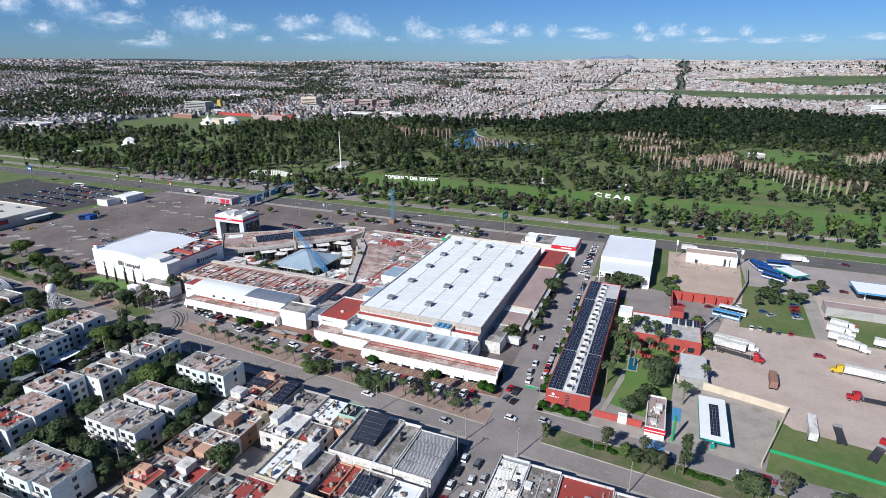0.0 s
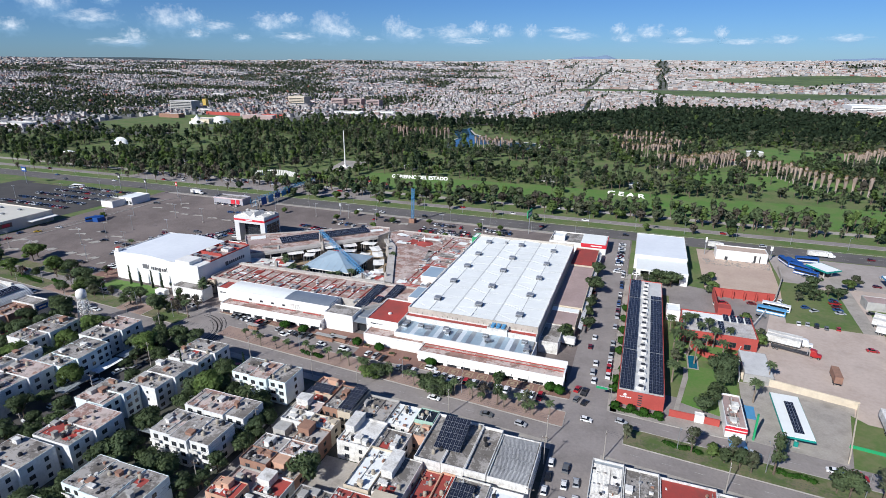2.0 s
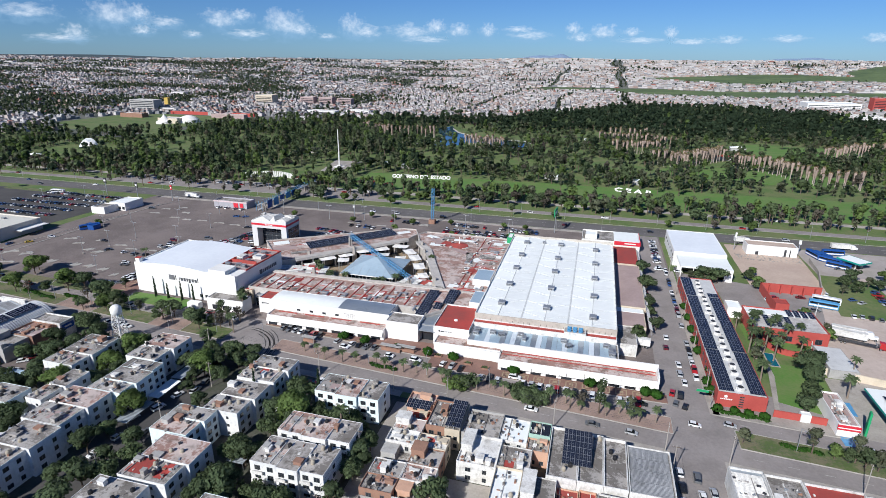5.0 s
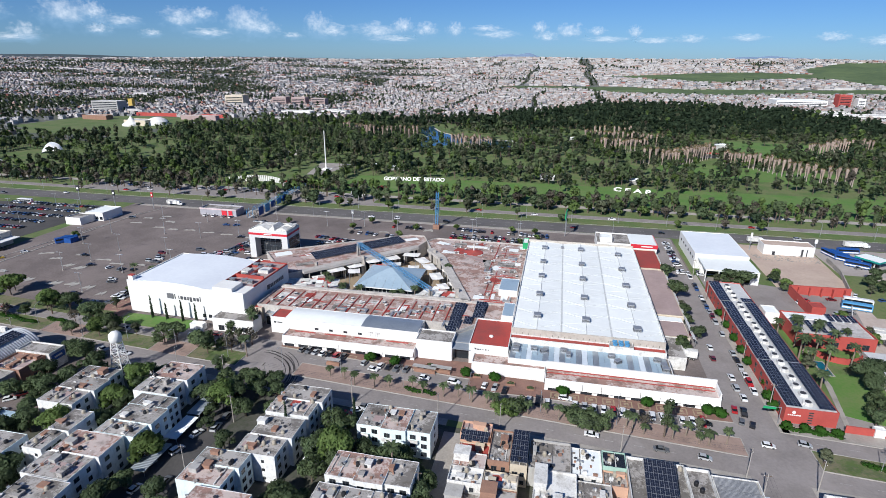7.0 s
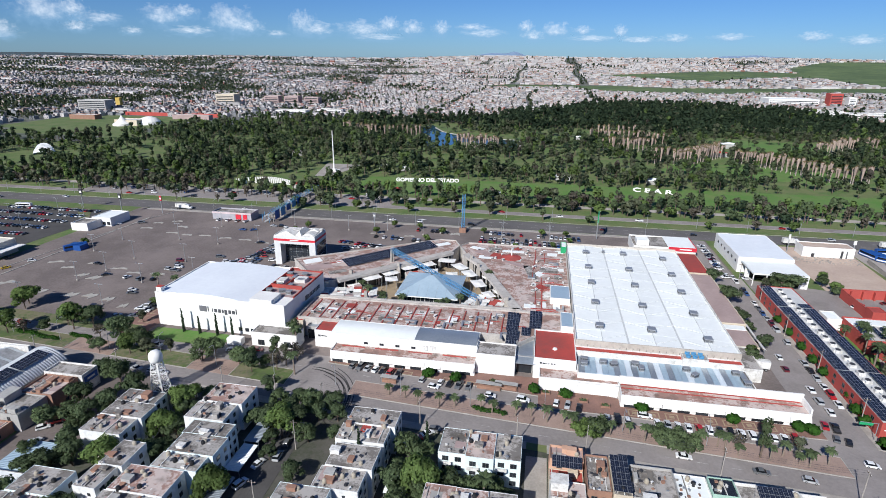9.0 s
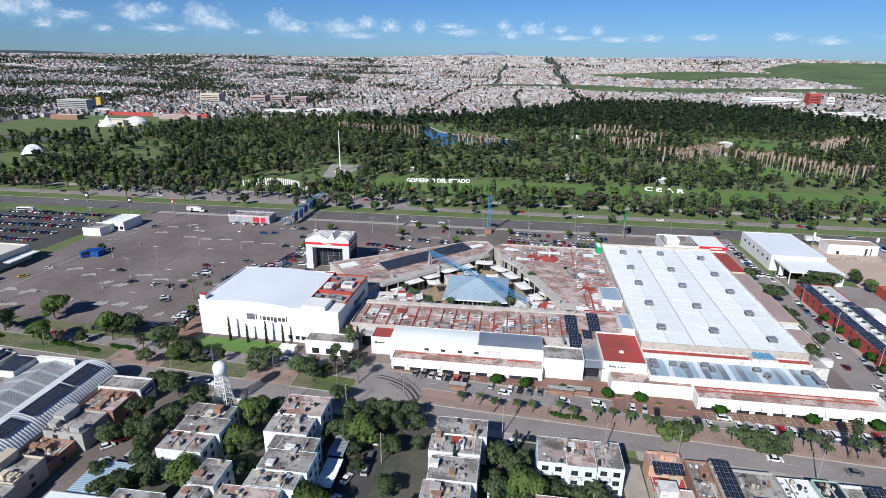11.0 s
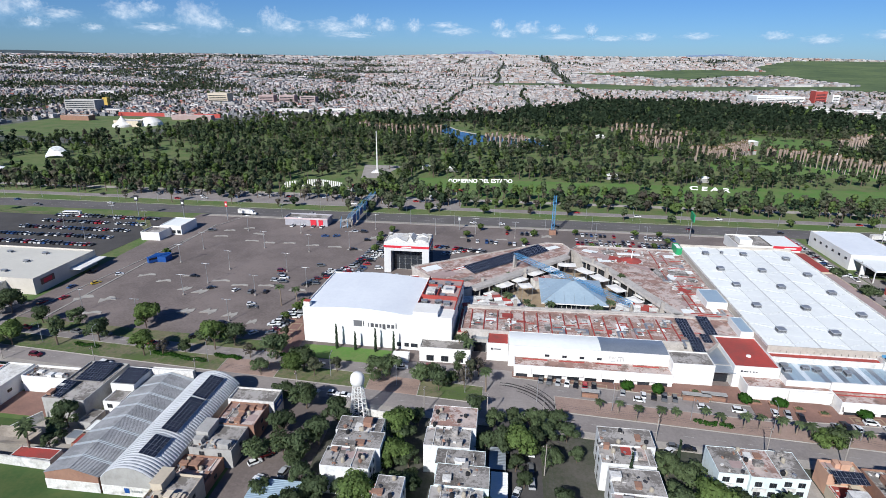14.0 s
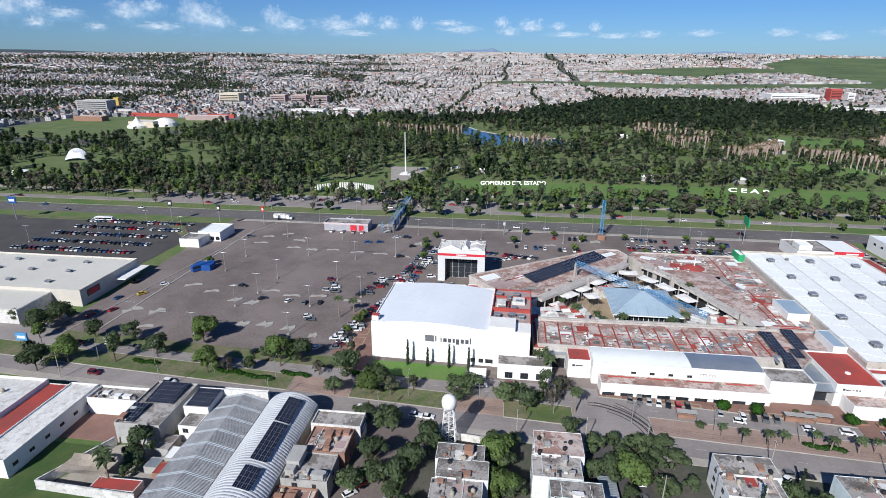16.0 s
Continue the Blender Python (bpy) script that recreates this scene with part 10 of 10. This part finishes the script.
g.tube((0, 0, 0), (0, 0, 8.2), 0.12, 0.07, 6)
g.tube((0, 0, 8.1), (0, 1.2, 8.8), 0.05, n=5)
g.tube((0, 1.2, 8.8), (0, 2.2, 8.9), 0.05, n=5)
slp_pole = part("pole", g, METAL, slp)
g = Geo()
g.box(-0.15, 2.1, 8.82, 0.15, 2.8, 8.98)
part("head", g, METAL, slp_pole)
put_first(slp, [pose(x, avenue_y(x), 0.17, 0, 0, 180 * (k % 2)) for k, x in enumerate(range(-420, 120, 24)) if not -52 < x < -28] + [pose(x, 391 + 0.002 * x, 0.15, 0, 0, 180 * (k % 2)) for k, x in enumerate(range(-640, 260, 32))] + [pose(x, 361.5, 0.24) for x in range(-400, -50, 30)])
up = thing("utility_pole", "concrete utility pole with a crossarm and wires", "utility pole", group="utility poles")
g = Geo()
g.tube((0, 0, 0), (0, 0, 10.2), 0.17, 0.11, 7)
part("pole", g, CONCRETE, up)
g = Geo()
g.box(-1.1, -0.06, 9.4, 1.1, 0.06, 9.55)
arm = part("crossarm", g, BARK, up)
for k in (-0.9, 0, 0.9):
    g = Geo()
    g.tube((k, 0, 9.55), (k, 0, 9.8), 0.05)
    part("insulator", g, WHITE, arm)
POLES = [[(x, avenue_y(x) - 14.2) for x in (-120, -84, -50.5)], [(x, avenue_y(x) - 14.2) for x in (-33, 0, 34, 70)], [(x, avenue_y(x) - 14.2) for x in (-400, -360, -320, -283, -240, -220)], [(x, avenue_y(x) - 14.2) for x in (-203, -170, -140)], [(-203.4, y) for y in (60, 84, 108, 132)], [(-137.6, y) for y in (60, 86, 112)], [(-33.6, y) for y in (176, 206, 236, 266, 296)], [(-49.6, y) for y in (60, 84, 108, 130)]]
up_places = []
for line in POLES:
    yaw = math.degrees(math.atan2(line[1][1] - line[0][1], line[1][0] - line[0][0])) + 90
    up_places += [pose(x, y, 0.1, 0, 0, yaw) for x, y in line]
put_first(up, up_places)
for line in POLES:
    for (xa, ya), (xb, yb) in zip(line, line[1:]):
        ob = thing("overhead_line", "three sagging overhead wires between poles", "cable", group="overhead lines")
        d = Vector((xb - xa, yb - ya, 0)).normalized()
        nrm = Vector((-d.y, d.x, 0))
        for k in (-0.9, 0, 0.9):
            g = Geo()
            g.cord([Vector((xa + (xb - xa) * i / 6, ya + (yb - ya) * i / 6, 9.9 - 3.0 * (i / 6) * (1 - i / 6))) + nrm * k for i in range(7)], 0.022, 3)
            part("wire", g, DARK, ob)


# kerbed islands in the lot
def island(x, y, w, d, rot, seed):
    r = random.Random(seed)
    pts = [(-w / 2, -d * 0.5), (w * 0.1, -d * 0.15), (w / 2, -d * 0.4), (w * 0.42, d * 0.2), (w * 0.12, d * 0.5), (-w * 0.2, d * 0.1), (-w * 0.45, d * 0.3)]
    a = radians(rot)
    g = Geo()
    g.prism([(px * math.cos(a) - py * math.sin(a), px * math.sin(a) + py * math.cos(a)) for px, py in pts], 0, 0.16)
    ob = solid("parking_island", g, KERB, "pale jagged kerbed island on the parking lot", "island", pose(x, y, 0.06), "parking islands")


for k, (x, y, w, d, rot) in enumerate(((-392, 330, 10, 5, 0), (-382, 336, 10, 5, 20), (-369, 312, 12, 4, 0), (-357, 310, 10, 5, -10), (-345, 311, 11, 4, 0), (-330, 309, 11, 4, 10), (-316, 308, 12, 4, 0), (-303, 305, 13, 4, 0), (-297, 328, 7, 12, 0), (-375, 254, 12, 4, 0), (-357, 250, 13, 4, 5), (-345, 246, 12, 4, 0), (-332, 247, 12, 4, 0), (-315, 244, 12, 4, 0), (-369, 238, 6, 10, -30), (-360, 236, 7, 11, -30), (-345, 216, 8, 10, -30), (-385, 246, 10, 5, 10), (-398, 252, 12, 5, 20), (-373, 216, 8, 10, -30), (-355, 215, 8, 11, -30), (-398, 222, 10, 9, 30), (-410, 222, 12, 8, 40), (-395, 208, 12, 5, 10), (-334, 214, 7, 9, -20), (-322, 209, 5, 8, 0), (-392, 318, 12, 4, 5), (-370, 325, 12, 5, -20), (-240, 338, 12, 4, 10), (-218, 336, 10, 4, 0), (-160, 343, 14, 3, 0), (-130, 342, 14, 3, 0), (-200, 354, 10, 4, 0), (-190, 346, 9, 9, 0))):
    island(x, y, w * 0.72, d * 0.7, rot, k)
# tan squares set in the mall walk
for k in range(9):
    x = -103 + k * 5.8
    g = Geo()
    ring(g, -2.0, -1.7, 2.0, 1.7, 0, 0.03, 0.4)
    g.box(-0.8, -0.7, 0, 0.8, 0.7, 0.03)
    solid("walk_square", g, PAVER_TAN, "tan square inlay in the red walkway", "paving", pose(x, 169.0, 0.2), "walkway inlays", "structure")
for k in range(8):
    x = -207 + k * 8.4
    g = Geo()
    ring(g, -2.6, -1.0, 2.6, 1.0, 0, 0.03, 0.35)
    solid("walk_square", g, PAVER_TAN, "tan square inlay in the red walkway", "paving", pose(x, 181.0 - (x + 212) * 0.088, 0.2, 0, 0, -4.6), "walkway inlays", "structure")
for k in range(4):
    g = Geo()
    ring(g, -2.4, -3, 2.4, 3, 0, 0.03, 0.4)
    solid("walk_square", g, PAVER_TAN, "tan square inlay in the red steps", "paving", pose(-302.4, 191 + k * 8, 0.16), "walkway inlays", "structure")
for k, (x, y) in enumerate(((-131.5, 175), (-126, 174.6), (-119, 172.6), (-112, 171), (-147, 177.4), (-150, 178.5))):
    ob = thing("planter_box", "low brick planter on the mall walk", "planter", pose(x, y, 0.2), "planters")
    g = Geo()
    ring(g, -1.5, -1.0, 1.5, 1.0, 0, 0.6, 0.2)
    part("box", g, BRICK, ob)
    V, Q, NR = leaf_cloud(np.random.default_rng(k), [(0, 0, 0.6, 1.2, 0.8, 0.5)], 60, 0.25)
    part("plants", array_mesh("plants", V, Q, [LEAF[0]]), None, ob)
# hoarding and bus stop by the avenue
for x, y, w in ((-186, 171.5, 6), (-151, 174, 9), (-145, 175, 8)):
    ob = thing("market_stall", "low street stall with a grey canvas roof", "stall", pose(x, y, 0.2, 0, 0, -4), "street stalls")
    g = Geo()
    g.box(-w / 2, -1, 2.2, w / 2, 1, 2.35)
    part("canopy", g, GREY_WALL, ob)
    for sx in (-1, 1):
        for sy in (-1, 1):
            g = Geo()
            g.tube((sx * (w / 2 - 0.1), sy * 0.9, -0.15), (sx * (w / 2 - 0.1), sy * 0.9, 2.2), 0.05)
            part("post", g, DARK, ob)
    g = Geo()
    g.box(-w / 2 + 0.4, -0.6, -0.15, w / 2 - 0.4, 0.4, 1.0)
    part("counter", g, BRICK, ob)
# green street-name gantry by the hotel
ob = thing("street_sign", "green overhead street sign on a post", "street sign", pose(-33.2, 168.6, 0.1))
g = Geo()
g.tube((0, 0, 0), (0, 0, 6.2), 0.12)
g.tube((0, 0, 6.0), (-5, 0, 6.2), 0.08)
part("post", g, METAL, ob)
g = Geo()
g.box(-5.2, -0.06, 5.2, -1.4, 0.06, 6.1)
part("panel", g, GREEN_SIGN, ob)
